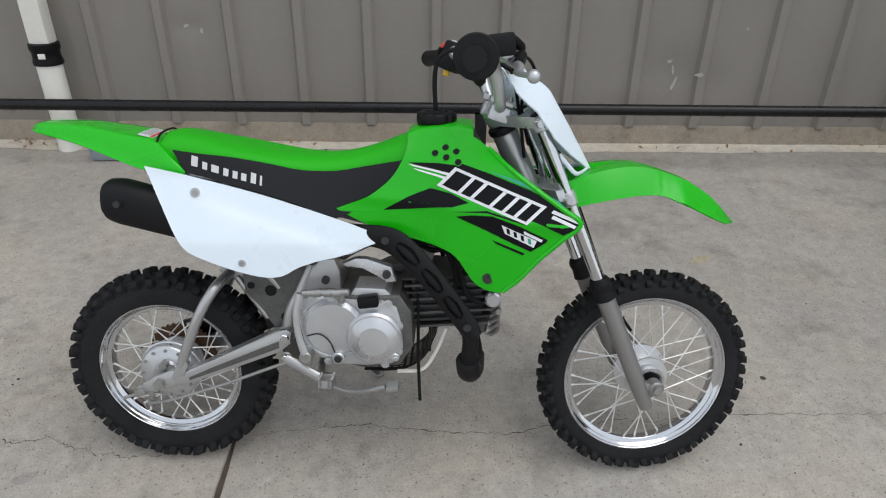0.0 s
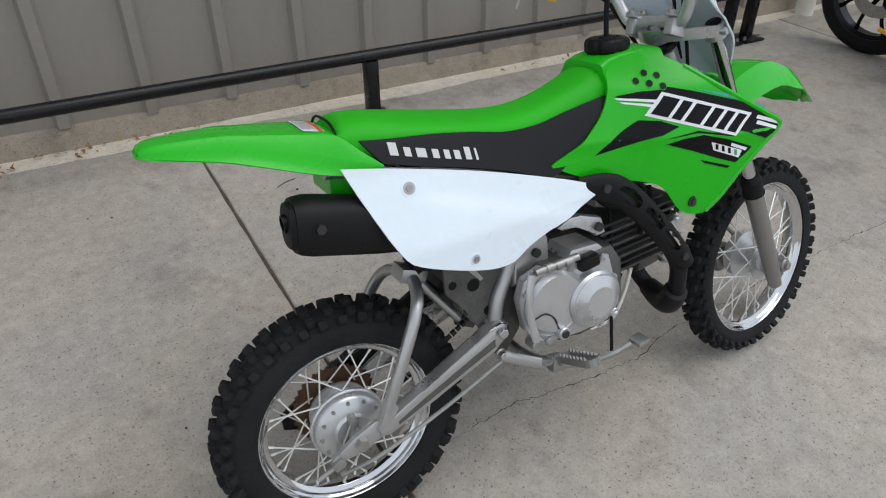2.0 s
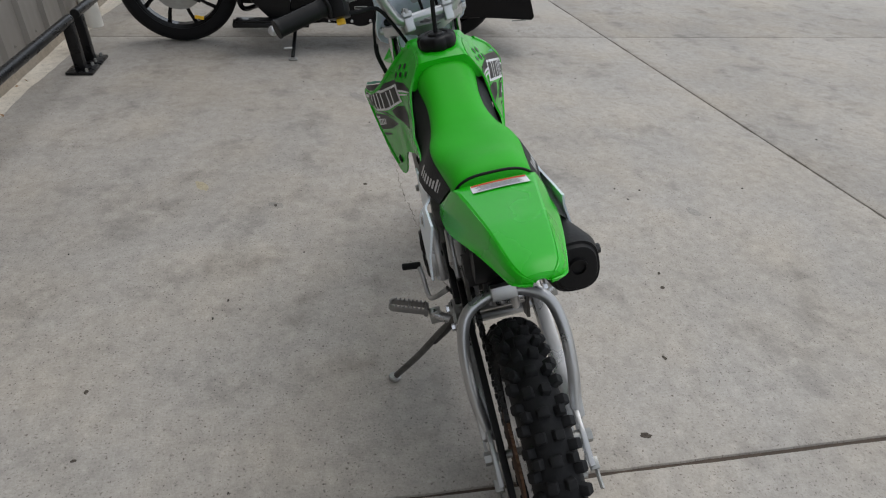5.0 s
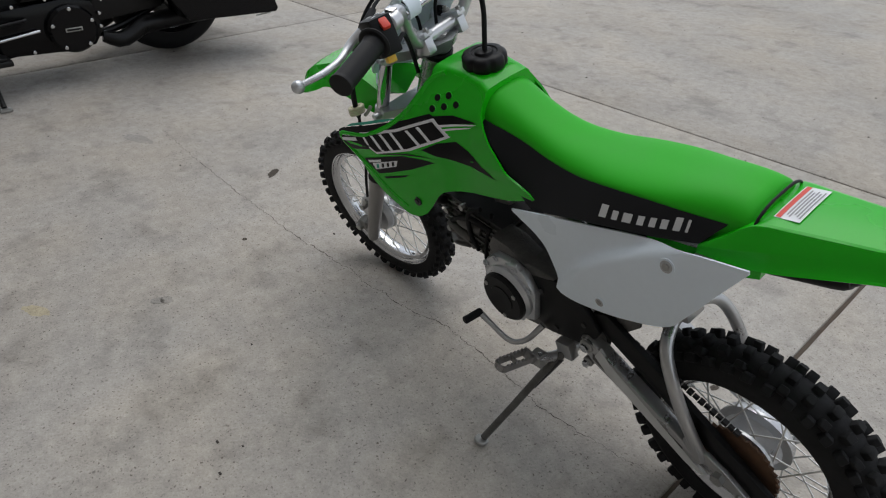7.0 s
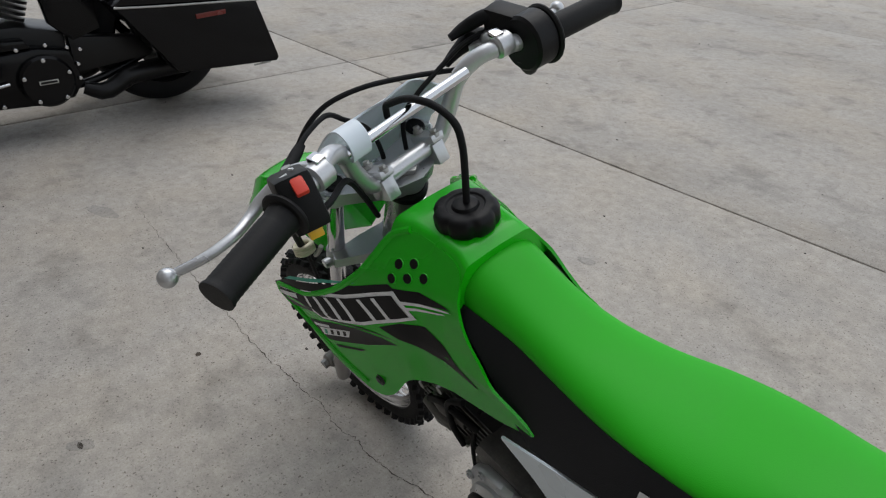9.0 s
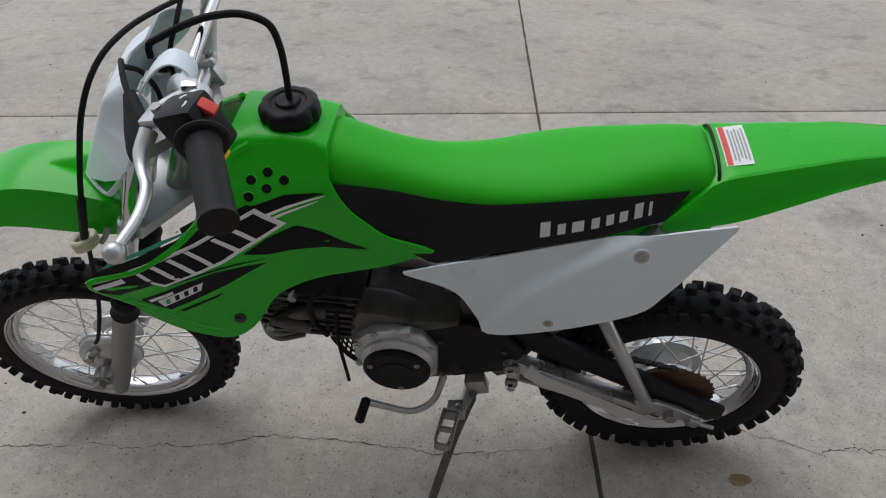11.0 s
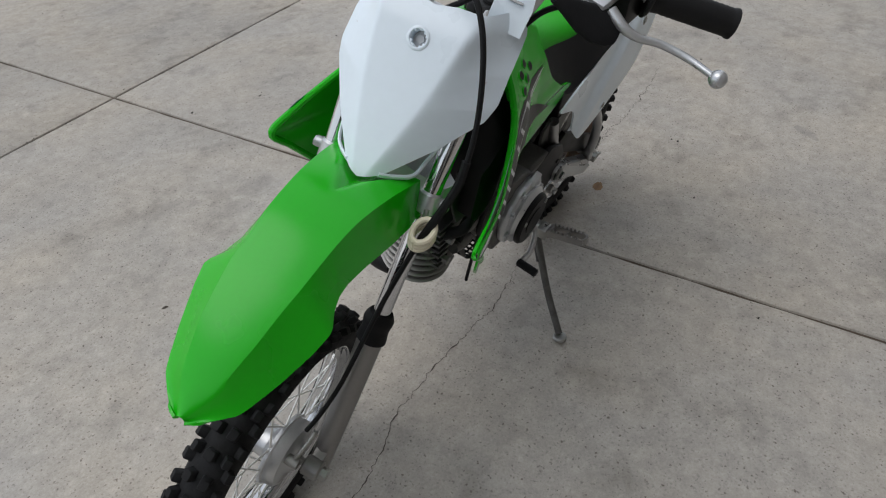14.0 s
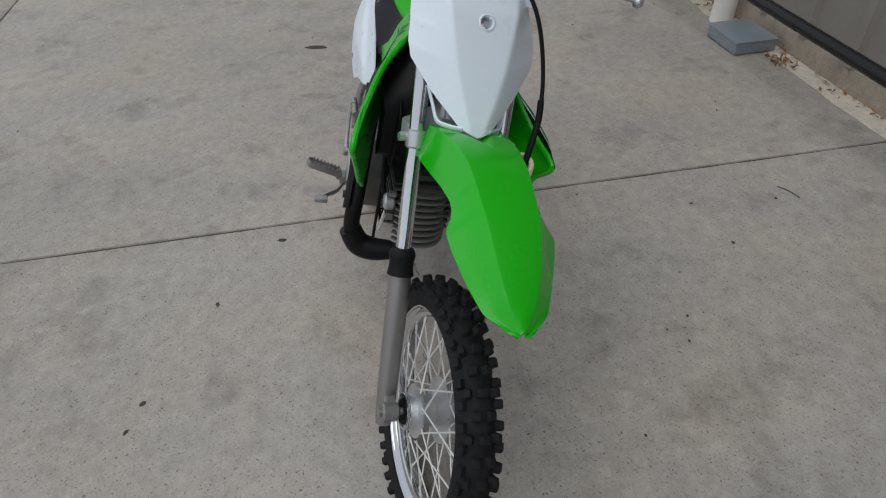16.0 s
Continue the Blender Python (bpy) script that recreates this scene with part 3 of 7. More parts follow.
def tyre_mesh(R, half, rim_r):
    """The carcass of a tyre, turned about its axle."""
    prof = []
    crown = R - 0.012
    for k in range(13):
        a = math.pi * k / 12
        prof.append((rim_r + (crown - rim_r) * math.sin(a) ** 0.75 if 0 < k < 12 else rim_r, -half * math.cos(a) * (1.0 if 0 < k < 12 else 0.8)))
    return lathe(prof, 72)


def add_block(bm, m, sx, sy, sz):
    """One rubber stud with cut corners, a little narrower at its top."""
    skin(bm, [[m @ Vector((lx, ly * sy * f, lz * sx * f)) for ly, lz in ((-1, -0.78), (-0.78, -1), (0.78, -1), (1, -0.78), (1, 0.78), (0.78, 1), (-0.78, 1), (-1, 0.78))] for lx, f in ((-0.006, 1.16), (sz - 0.0012, 1.0), (sz, 0.86))])


def tread(w, R, half, knobs, kw):
    """Rows of tread blocks across the crown, and the small shoulder blocks in one part."""
    crown = R - 0.012
    shapes = {}

    def block(a, y, tilt, sx, sy, sz, r):
        key = (sx, sy, sz)
        if key not in shapes:
            bm = bmesh.new()
            add_block(bm, Matrix(), sx, sy, sz)
            shapes[key] = finish(bm, "tread_block", TYRE)
        ob = new("tread_block", shapes[key])
        ob.parent = w
        ob.matrix_local = Matrix.Rotation(-a, 4, "Y") @ Matrix.Translation((r, y, 0)) @ Matrix.Rotation(tilt, 4, "Z")

    for k in range(knobs):
        a = 2 * math.pi * k / knobs
        if k % 2:
            block(a, 0.0, 0, kw * 0.60, half * 0.22, 0.0108, crown + 0.0005)
            for s in (-1, 1):
                block(a, s * half * 0.60, s * 0.50, kw * 0.58, half * 0.15, 0.0108, crown - 0.0046)
        else:
            for s in (-1, 1):
                block(a, s * half * 0.31, s * 0.22, kw * 0.62, half * 0.185, 0.0108, crown - 0.0010)
    bm = bmesh.new()
    for k in range(knobs):
        a = 2 * math.pi * (k + 0.5) / knobs
        for s in (-1, 1):
            add_block(bm, Matrix.Rotation(-a, 4, "Y") @ Matrix.Translation((crown - 0.013, s * half * 0.80, 0)) @ Matrix.Rotation(s * 0.85, 4, "Z"), kw * 0.62, half * 0.17, 0.0105)
    tagged(part("shoulder_tread", bm, TYRE, w), kind="stuff")


def wheel(name, R, half, rim_r, rim_half, axle, at, knobs, kw, label):
    # flange, bead step and drop centre of one side, then mirrored
    inner = [(0.0035, 1.0), (0.001, 1.03), (-0.0025, 1.02), (-0.0045, 0.95), (-0.0055, 0.84), (-0.0080, 0.76), (-0.0105, 0.66), (-0.0120, 0.56), (-0.0175, 0.49), (-0.0205, 0.40), (-0.0215, 0.22)]
    outer = [(0.004, 0.88), (-0.003, 0.80), (-0.007, 0.60), (-0.015, 0.38)]
    bm = lathe([(rim_r + d, -rim_half * h) for d, h in outer] + [(rim_r + d, rim_half * h) for d, h in reversed(outer)]
               + [(rim_r + d, rim_half * h) for d, h in inner] + [(rim_r + d, -rim_half * h) for d, h in reversed(inner)], 72)
    w = part(name, bm, CHROME, bike, label, at @ Matrix.Translation(axle), angle=30)
    part("tyre", tyre_mesh(R, half, rim_r), TYRE, w, "black knobbly tyre")
    tread(w, R, half, knobs, kw)
    return w


def spokes(w, count, hub_r, hub_y, rim_r):
    """Laced spokes, each a thin rod from a hub flange to the rim."""
    for k in range(count):
        a = 2 * math.pi * k / count
        side = 1 if k % 2 else -1
        cross = (1 if (k // 2) % 2 else -1) * 0.62
        p0 = Vector((hub_r * math.cos(a + cross), hub_y[0] if side < 0 else hub_y[1], hub_r * math.sin(a + cross)))
        p1 = Vector((rim_r * math.cos(a), side * 0.003, rim_r * math.sin(a)))
        key = "spoke_%.4f_%.3f_%d_%d" % (hub_r, rim_r, side, cross > 0)
        if key not in spoke_store:
            q1 = Vector((rim_r, side * 0.003, 0))
            q0 = Vector((hub_r * math.cos(cross), hub_y[0] if side < 0 else hub_y[1], hub_r * math.sin(cross)))
            bm = cyl(q0, q1, 0.0016, sides=6)
            add_cyl(bm, q1 + (q0 - q1).normalized() * 0.014, q1, 0.0026, sides=6)
            spoke_store[key] = finish(bm, "spoke", SPOKE_STEEL)
        s = new("spoke", spoke_store[key])
        s.parent = w
        s.matrix_local = Matrix.Rotation(-a, 4, "Y")


spoke_store = {}

# rear wheel with its drum brake on the right and sprocket on the left
rear = wheel("rear_wheel", 0.238, 0.042, 0.163, 0.030, REAR_AXLE, Matrix(), 40, 0.0125, "rear wheel with wire spokes and knobbly tyre")
drum = lathe([(0.0, -0.052), (0.030, -0.052), (0.034, -0.046), (0.060, -0.042), (0.066, -0.036), (0.067, -0.026), (0.070, -0.024), (0.070, -0.018), (0.055, -0.014), (0.042, 0.015), (0.058, 0.020), (0.058, 0.026), (0.0, 0.030)], 48)
part("brake_drum", drum, ALLOY, rear, "cast alloy drum hub")
spokes(rear, 36, 0.064, (-0.021, 0.023), 0.146)
rivet_me = finish(cyl((0.056, -0.0465, 0), (0.056, -0.038, 0), 0.0035, sides=8), "rivet", DULL_STEEL)
for k in range(12):
    rv = new("rivet", rivet_me)
    rv.parent = rear
    rv.matrix_local = Matrix.Rotation(2 * math.pi * k / 12, 4, "Y")
bm = bmesh.new()
pts = []
for k in range(74):
    a = 2 * math.pi * k / 74
    r = 0.083 if k % 2 else 0.077
    pts.append((r * math.cos(a), r * math.sin(a)))
add_prism(bm, pts, 0.044, 0.049)
part("rear_sprocket", bm, RUST, rear, "rusty rear sprocket")
bm = cyl((0, -0.085, 0), (0, 0.085, 0), 0.0075, sides=16)
add_cyl(bm, (0, -0.098, 0), (0, -0.082, 0), 0.0125, sides=6)
add_cyl(bm, (0, 0.082, 0), (0, 0.100, 0), 0.0125, sides=6)
add_cyl(bm, (0, -0.078, 0), (0, -0.05, 0), 0.014, sides=16)
part("axle", bm, DULL_STEEL, rear)
bm = tube([(0.0, -0.060, 0.028), (-0.03, -0.064, -0.03), (-0.035, -0.066, -0.06)], 0.006, 8, flat=0.6)
add_cyl(bm, (0.0, -0.046, 0.028), (0.0, -0.066, 0.028), 0.009, sides=10)
add_cyl(bm, (-0.035, -0.075, -0.06), (-0.035, -0.055, -0.06), 0.007, sides=10)
part("brake_arm", bm, DULL_STEEL, rear)

# front wheel
front = wheel("front_wheel", 0.245, 0.034, 0.188, 0.024, FRONT_AXLE, STEER, 44, 0.0115, "front wheel with wire spokes and knobbly tyre")
drum = lathe([(0.0, 0.050), (0.022, 0.050), (0.028, 0.044), (0.052, 0.040), (0.056, 0.034), (0.057, 0.022), (0.060, 0.020), (0.060, 0.014), (0.044, 0.010), (0.028, 0.0), (0.026, -0.024), (0.048, -0.028), (0.048, -0.032), (0.030, -0.034), (0.028, -0.044), (0.018, -0.046), (0.016, -0.052), (0.0, -0.052)], 48)
part("brake_drum", drum, ALLOY, front, "cast alloy drum hub")
spokes(front, 36, 0.052, (-0.033, 0.017), 0.171)
bm = cyl((0, -0.092, 0), (0, 0.092, 0), 0.0065, sides=12)
add_cyl(bm, (0, 0.090, 0), (0, 0.103, 0), 0.0105, sides=6)
add_cyl(bm, (0, -0.098, 0), (0, -0.090, 0), 0.009, sides=12)
part("axle", bm, DULL_STEEL, front)
part("hub_ring", lathe([(0.027, -0.054), (0.032, -0.054), (0.033, -0.048), (0.031, -0.044), (0.027, -0.046)], 40), CHROME, front)
part("hub_seal", cyl((0, -0.0535, 0), (0, -0.0505, 0), 0.0225, sides=28), BLACK, front)
bm = tube([(0.02, 0.052, 0.03), (0.0, 0.060, 0.055), (-0.02, 0.064, 0.075)], 0.006, 8, flat=0.6)
add_cyl(bm, (0.02, 0.040, 0.03), (0.02, 0.062, 0.03), 0.009, sides=10)
part("brake_arm", bm, DULL_STEEL, front)


def fork_x(z):
    return 0.852 + (0.669 - z) * 0.44


# telescopic fork: silver stanchions, grey lower legs, black dust seals
for s in (-1, 1):
    y = 0.076 * s
    leg = part("fork_leg", tube([(fork_x(0.46), y, 0.46), (fork_x(0.35), y, 0.35), (fork_x(0.235), y, 0.235), (fork_x(0.195), y, 0.195)], [0.0198, 0.0190, 0.0174, 0.0148], 20), FORK_GREY, bike, "grey cast lower fork leg", STEER)
    bm = cyl((fork_x(0.826), y, 0.826), (fork_x(0.45), y, 0.45), 0.0132, sides=20)
    part("stanchion", bm, CHROME, leg, "polished fork tube")
    prof = [(fork_x(0.495), y, 0.495), (fork_x(0.485), y, 0.485), (fork_x(0.47), y, 0.47), (fork_x(0.452), y, 0.452)]
    part("dust_seal", tube(prof, [0.0180, 0.0228, 0.0208, 0.0232], 20), RUBBER, leg, "black rubber dust seal")
    bm = cyl((FRONT_AXLE.x, y + 0.016 * s, FRONT_AXLE.z), (FRONT_AXLE.x, y - 0.014 * s, FRONT_AXLE.z), 0.017, sides=20, bevel=0.003)
    add_box(bm, ((FRONT_AXLE.x + fork_x(0.24)) / 2, y, 0.240), (0.034, 0.022, 0.030), pose(0, 0, 0, 0, 18, 0), bevel=0.005)
    part("axle_lug", bm, FORK_GREY, leg)
    for z, name in ((0.812, "upper"), (0.664, "lower")):
        bm = cyl((fork_x(z + 0.014), y, z + 0.014), (fork_x(z - 0.014), y, z - 0.014), 0.021 if name == "upper" else 0.0165, sides=20, bevel=0.003)
        reach = 0.026
        add_cyl(bm, (fork_x(z) - 0.008, y + 0.008 * s, z), (fork_x(z) - 0.004, y + reach * s, z), 0.008, sides=12)
        add_cyl(bm, (fork_x(z) - 0.004, y + (reach - 0.006) * s, z), (fork_x(z) - 0.003, y + (reach + 0.002) * s, z), 0.0075, sides=6)
        part("fork_clamp", bm, ALLOY, leg)
    part("fork_cap", add_cyl(cyl((fork_x(0.824), y, 0.824), (fork_x(0.830), y, 0.830), 0.0145, sides=20, bevel=0.002), (fork_x(0.829), y, 0.829), (fork_x(0.8315), y, 0.8315), 0.007, sides=6), BLACK, leg, "black fork cap")

# triple clamps and steering stem
for z, t in ((0.812, 0.022), (0.672, 0.022)):
    c = fork_x(z) - (0.012 if z < 0.7 else 0)
    ax = 0.704 + (0.85 - z) * 0.473
    bm = bmesh.new()
    rings = []
    for dz in (-t / 2, t / 2):
        sh = -dz * 0.473
        rings.append([(c + sh - 0.012, -0.096, z + dz), (c + sh + 0.006, -0.09, z + dz), (c + sh + 0.002, -0.04, z + dz), (c + sh - 0.006, 0, z + dz), (c + sh + 0.002, 0.04, z + dz), (c + sh + 0.006, 0.09, z + dz), (c + sh - 0.012, 0.098, z + dz), (ax + sh - 0.02, 0.03, z + dz), (ax + sh - 0.03, 0, z + dz), (ax + sh - 0.02, -0.03, z + dz)])
    skin(bm, rings)
    part("triple_clamp", bm, ALLOY, bike, "cast alloy fork clamp", STEER)
bm = lathe([(0.0075, -0.006), (0.0155, -0.006), (0.0155, 0.006), (0.0075, 0.006)], 6, "z")
for v in bm.verts:
    v.co = pose(0.7165, 0, 0.831, 0, -25.3, 0) @ v.co
add_cyl(bm, (0.721, 0, 0.8195), (0.718, 0, 0.8265), 0.0195, sides=28)
part("stem_nut", bm, DULL_STEEL, bike, "", STEER)
part("stem_boss", cyl((0.718, 0, 0.822), (0.727, 0, 0.801), 0.025, sides=28, bevel=0.003), ALLOY, bike, "cast alloy steering boss", STEER)
head_tube = cyl((0.735, 0, 0.786), (0.790, 0, 0.670), 0.026, sides=24, bevel=0.003)
chassis = part("frame", head_tube, SILVER, bike, "silver painted steel frame")
part("bearing_seal", cyl((0.7275, 0, 0.801), (0.735, 0, 0.785), 0.030, sides=24, bevel=0.004), BLACK, chassis)
part("down_tube", tube([(0.77, 0, 0.70), (0.70, 0, 0.66), (0.55, 0, 0.60), (0.40, 0, 0.53), (0.30, 0, 0.44), (0.28, 0, 0.36)], 0.024, 14), SILVER, chassis)
for s in (-1, 1):
    part("rear_rail", tube([(0.52, 0.02 * s, 0.585), (0.35, 0.055 * s, 0.64), (0.15, 0.06 * s, 0.69), (0.02, 0.055 * s, 0.71)], 0.011, 10), SILVER, chassis)
    part("rail_stay", tube([(0.30, 0.05 * s, 0.42), (0.2, 0.058 * s, 0.55), (0.10, 0.06 * s, 0.68)], 0.010, 10), SILVER, chassis)
    part("pivot_tube", tube([(0.345, 0.064 * s, 0.515), (0.320, 0.067 * s, 0.457), (0.297, 0.069 * s, 0.412), (0.286, 0.070 * s, 0.365)], [0.011, 0.0125, 0.0135, 0.014], 14, 24), SILVER, chassis)
    # pressed side plate round the swingarm pivot
    out = [(0.262, 0.36), (0.27, 0.305), (0.31, 0.285), (0.345, 0.33), (0.365, 0.42), (0.375, 0.50), (0.35, 0.52), (0.315, 0.50), (0.24, 0.512), (0.196, 0.500), (0.198, 0.448), (0.235, 0.405)]
    plate = part("pivot_plate", prism(out, 0.055 * s, 0.062 * s, bevel=0.002), CAST_DARK, chassis, "pressed grey frame plate with black discs for its round holes")
    # black discs put the shade of the round holes on the uncut plate
    for x, z, q in ((0.253, 0.452, 0.0125), (0.212, 0.463, 0.008), (0.281, 0.392, 0.010), (0.318, 0.440, 0.012)):
        part("hole_shade_disc", cyl((x, 0.0612 * s, z), (x, 0.0625 * s, z), q, sides=20), BLACK, plate)

# ---- bodywork of the motorcycle ----
def lerp_of(xs, ys):
    return lambda x: float(np.interp(x, xs, ys))


def patch(outline, surface, lift, step=0.012):
    """A thin film with an outline in x and z that follows a surface y(x, z)."""
    bm = bmesh.new()
    bm.faces.new([bm.verts.new((x, 0, z)) for x, z in outline])
    xs, zs = [p[0] for p in outline], [p[1] for p in outline]
    for lo, hi, axis in ((min(xs), max(xs), 0), (min(zs), max(zs), 2)):
        k = lo + step
        while k < hi:
            co, no = [0, 0, 0], [0, 0, 0]
            co[axis], no[axis] = k, 1
            bmesh.ops.bisect_plane(bm, geom=bm.verts[:] + bm.edges[:] + bm.faces[:], plane_co=co, plane_no=no)
            k += step
    for v in bm.verts:
        y = surface(v.co.x, v.co.z)
        v.co.y = y + (lift if y > 0 else -lift)
    return bm


# seat: a green crown over charcoal sides
edge_x = [0.045, 0.07, 0.13, 0.20, 0.27, 0.34, 0.41, 0.47, 0.53, 0.56]
smooth_edge = spline(list(zip(edge_x, [0.058, 0.060, 0.066, 0.0725, 0.072, 0.064, 0.056, 0.054, 0.060, 0.062], [0.752, 0.750, 0.744, 0.739, 0.728, 0.714, 0.714, 0.725, 0.737, 0.744])), 60)
seat_half = lerp_of([p[0] for p in smooth_edge], [p[1] for p in smooth_edge])
dark_top = lerp_of([p[0] for p in smooth_edge], [p[2] for p in smooth_edge])
crown = spline([(0.03, 0.762), (0.06, 0.777), (0.10, 0.778), (0.17, 0.765), (0.24, 0.752), (0.31, 0.741), (0.36, 0.737), (0.40, 0.738), (0.45, 0.748), (0.50, 0.765), (0.53, 0.777), (0.56, 0.787)], 60)
seat_top = lerp_of([p[0] for p in crown], [p[1] for p in crown])
rings = []
for k in range(45):
    x = 0.048 + 0.505 * k / 44
    w, z, zb = seat_half(x), seat_top(x), dark_top(x)
    if k in (0, 44):
        w, z = w * 0.95, z - 0.006
    r = []
    for j in range(25):
        q = -1 + 2 * j / 24
        r.append((x, w * math.sin(q * math.pi / 2), zb + (z - zb) * max(0, 1 - abs(math.sin(q * math.pi / 2)) ** 3.1) ** 0.6))
    r += [(x, w * 1.02, zb - 0.02), (x, w * 0.9, zb - 0.045), (x, -w * 0.9, zb - 0.045), (x, -w * 1.02, zb - 0.02)]
    rings.append(r)
bm = bmesh.new()
skin(bm, rings)
seat = part("seat", bm, GREEN_VINYL, bike, "lime green vinyl seat top", angle=60)

# black tubes stand in for the shade in the gaps at the seat's ends
front_ring = [Vector((0.5535, y * 1.012, z + 0.0012)) for x, y, z in rings[-2][:25]]
part("seat_gap_shade", tube([tuple(p) for p in front_ring], 0.0028, 8, 60), BLACK, seat, "black tube standing in for the dark gap ahead of the seat")
back_ring = [Vector((0.0465, y * 1.012, z + 0.0008)) for x, y, z in rings[1][:25]]
part("seat_gap_shade", tube([tuple(p) for p in back_ring], 0.0022, 8, 60), BLACK, seat)

dark_low = lerp_of([0.07, 0.13, 0.20, 0.265, 0.33, 0.395, 0.43, 0.47, 0.545], [0.725, 0.704, 0.690, 0.674, 0.653, 0.630, 0.635, 0.66, 0.735])
low_half = lerp_of([0.07, 0.12, 0.20, 0.27, 0.34, 0.42, 0.53], [0.070, 0.083, 0.096, 0.101, 0.099, 0.091, 0.076])


def dark_y(s):
    def f(x, z, u=0, v=0):
        t = min(max((dark_top(x) - z) / max(dark_top(x) - dark_low(x), 0.02), 0), 1.2)
        w = seat_half(x)
        return s * (w + (low_half(x) - w) * t ** 0.95 + 0.0012 * min(1, t * 8))
    return f


for s in (-1, 1):
    bm = panel([(x, dark_top(x) - 0.001) for x in (0.078, 0.13, 0.20, 0.27, 0.33, 0.38, 0.415, 0.46, 0.50, 0.545)], [(0.105, 0.712), (0.16, 0.698), (0.20, 0.690), (0.265, 0.674), (0.33, 0.653), (0.395, 0.628), (0.415, 0.628), (0.455, 0.650), (0.50, 0.692), (0.547, 0.735)], dark_y(s), 40, 10, 0.006)
    side = part("seat_side", bm, BLACK_VINYL, seat, "charcoal vinyl seat side")
    # the maker's name, as plain pale bars
    cells = [(0.0, 0.019, 0.028), (0.023, 0.015, 0.020), (0.042, 0.022, 0.020), (0.067, 0.015, 0.020), (0.086, 0.014, 0.020), (0.103, 0.015, 0.020), (0.122, 0.015, 0.028), (0.140, 0.006, 0.026)]
    for dx, w, h in cells:
        pts = []
        for ax, az in ((0, 0), (w * 0.7, 0), (w * 0.7, h), (0, h)):
            x0 = (0.119 + 0.985 * (dx + ax)) if s < 0 else (0.121 + 0.965 * (0.147 - dx - ax))
            pts.append((x0, 0.7165 - (x0 - 0.140) * 0.235 + az * 0.66))
        part("marking_bar", patch(pts, dark_y(s), 0.0012), PALE_GREY, side)

# tank cover between the shrouds, with its filler cap
base_w = lerp_of([0.40, 0.50, 0.56, 0.60, 0.63, 0.70, 0.78, 0.84, 0.89], [0.090, 0.091, 0.093, 0.101, 0.113, 0.132, 0.152, 0.165, 0.172])
high_w = lerp_of([0.48, 0.52, 0.58, 0.64, 0.67, 0.70, 0.72, 0.737, 0.75, 0.765, 0.785, 0.80, 0.82], [0.93, 0.955, 0.98, 1.0, 0.985, 0.945, 0.905, 0.86, 0.80, 0.70, 0.575, 0.49, 0.38])


def shroud_y(s):
    def f(x, z, u=0, v=0):
        ridge = 0.655 + 0.10 * (0.62 - x)
        wide = 0.010 * min(1, max(0, (x - 0.67) / 0.12)) if s > 0 else 0     # the left shroud stands out a little more
        return s * (base_w(x) * high_w(z) + wide + 0.0035 * math.exp(-((z - ridge) / 0.014) ** 2))
    return f


top_z = lerp_of([0.535, 0.56, 0.60, 0.64, 0.675, 0.70, 0.715], [0.780, 0.792, 0.798, 0.801, 0.797, 0.784, 0.766])
rings = []
for k in range(25):
    x = 0.543 + 0.128 * k / 24
    z = top_z(x) + 0.006
    half = []
    for j in range(9):
        h = 0.735 + (z - 0.006 - 0.735) * j / 8
        half.append((base_w(x) * high_w(h) - 0.0015, h))
    w = half[-1][0]
    half += [(w * 0.94, z - 0.003), (w * 0.82, z - 0.0008), (w * 0.55, z), (w * 0.25, z + 0.0008)]
    rings.append([(x, -y, h) for y, h in half] + [(x, 0, z + 0.001)] + [(x, y, h) for y, h in half[::-1]])
bm = bmesh.new()
skin(bm, rings)
tank = part("tank_cover", bm, GREEN, bike, "lime green plastic tank cover", angle=50)
prof = [(0.0, 0.800), (0.036, 0.800), (0.036, 0.806), (0.040, 0.808), (0.0425, 0.813), (0.0425, 0.826), (0.040, 0.831), (0.034, 0.834), (0.026, 0.834), (0.024, 0.832), (0.018, 0.832), (0.016, 0.836), (0.010, 0.838), (0.0, 0.838)]
bm = lathe(prof, 64, "z")
for v in bm.verts:
    r = math.hypot(v.co.x, v.co.y)
    if r > 0.037 and v.co.z < 0.832:
        a = math.atan2(v.co.y, v.co.x)
        f = 1 - 0.085 * max(0, math.cos(7 * a)) ** 3
        v.co.x, v.co.y = v.co.x * f, v.co.y * f
for v in bm.verts:
    v.co = Vector((0.598 + v.co.x * 0.96, v.co.y * 0.96, 0.791 + (v.co.z - 0.800) * 1.0))
cap = part("filler_cap", bm, BLACK, bike, "black scalloped plastic fuel cap")
part("vent_hose", tube([(0.596, 0, 0.820), (0.593, -0.003, 0.868), (0.594, -0.006, 0.903), (0.602, -0.006, 0.930), (0.630, -0.002, 0.944), (0.665, 0.000, 0.942), (0.695, -0.003, 0.932), (0.722, -0.008, 0.919), (0.748, -0.013, 0.905), (0.768, -0.016, 0.893), (0.774, -0.018, 0.874)], 0.0046, 10, 50), RUBBER, cap, "black rubber vent hose")

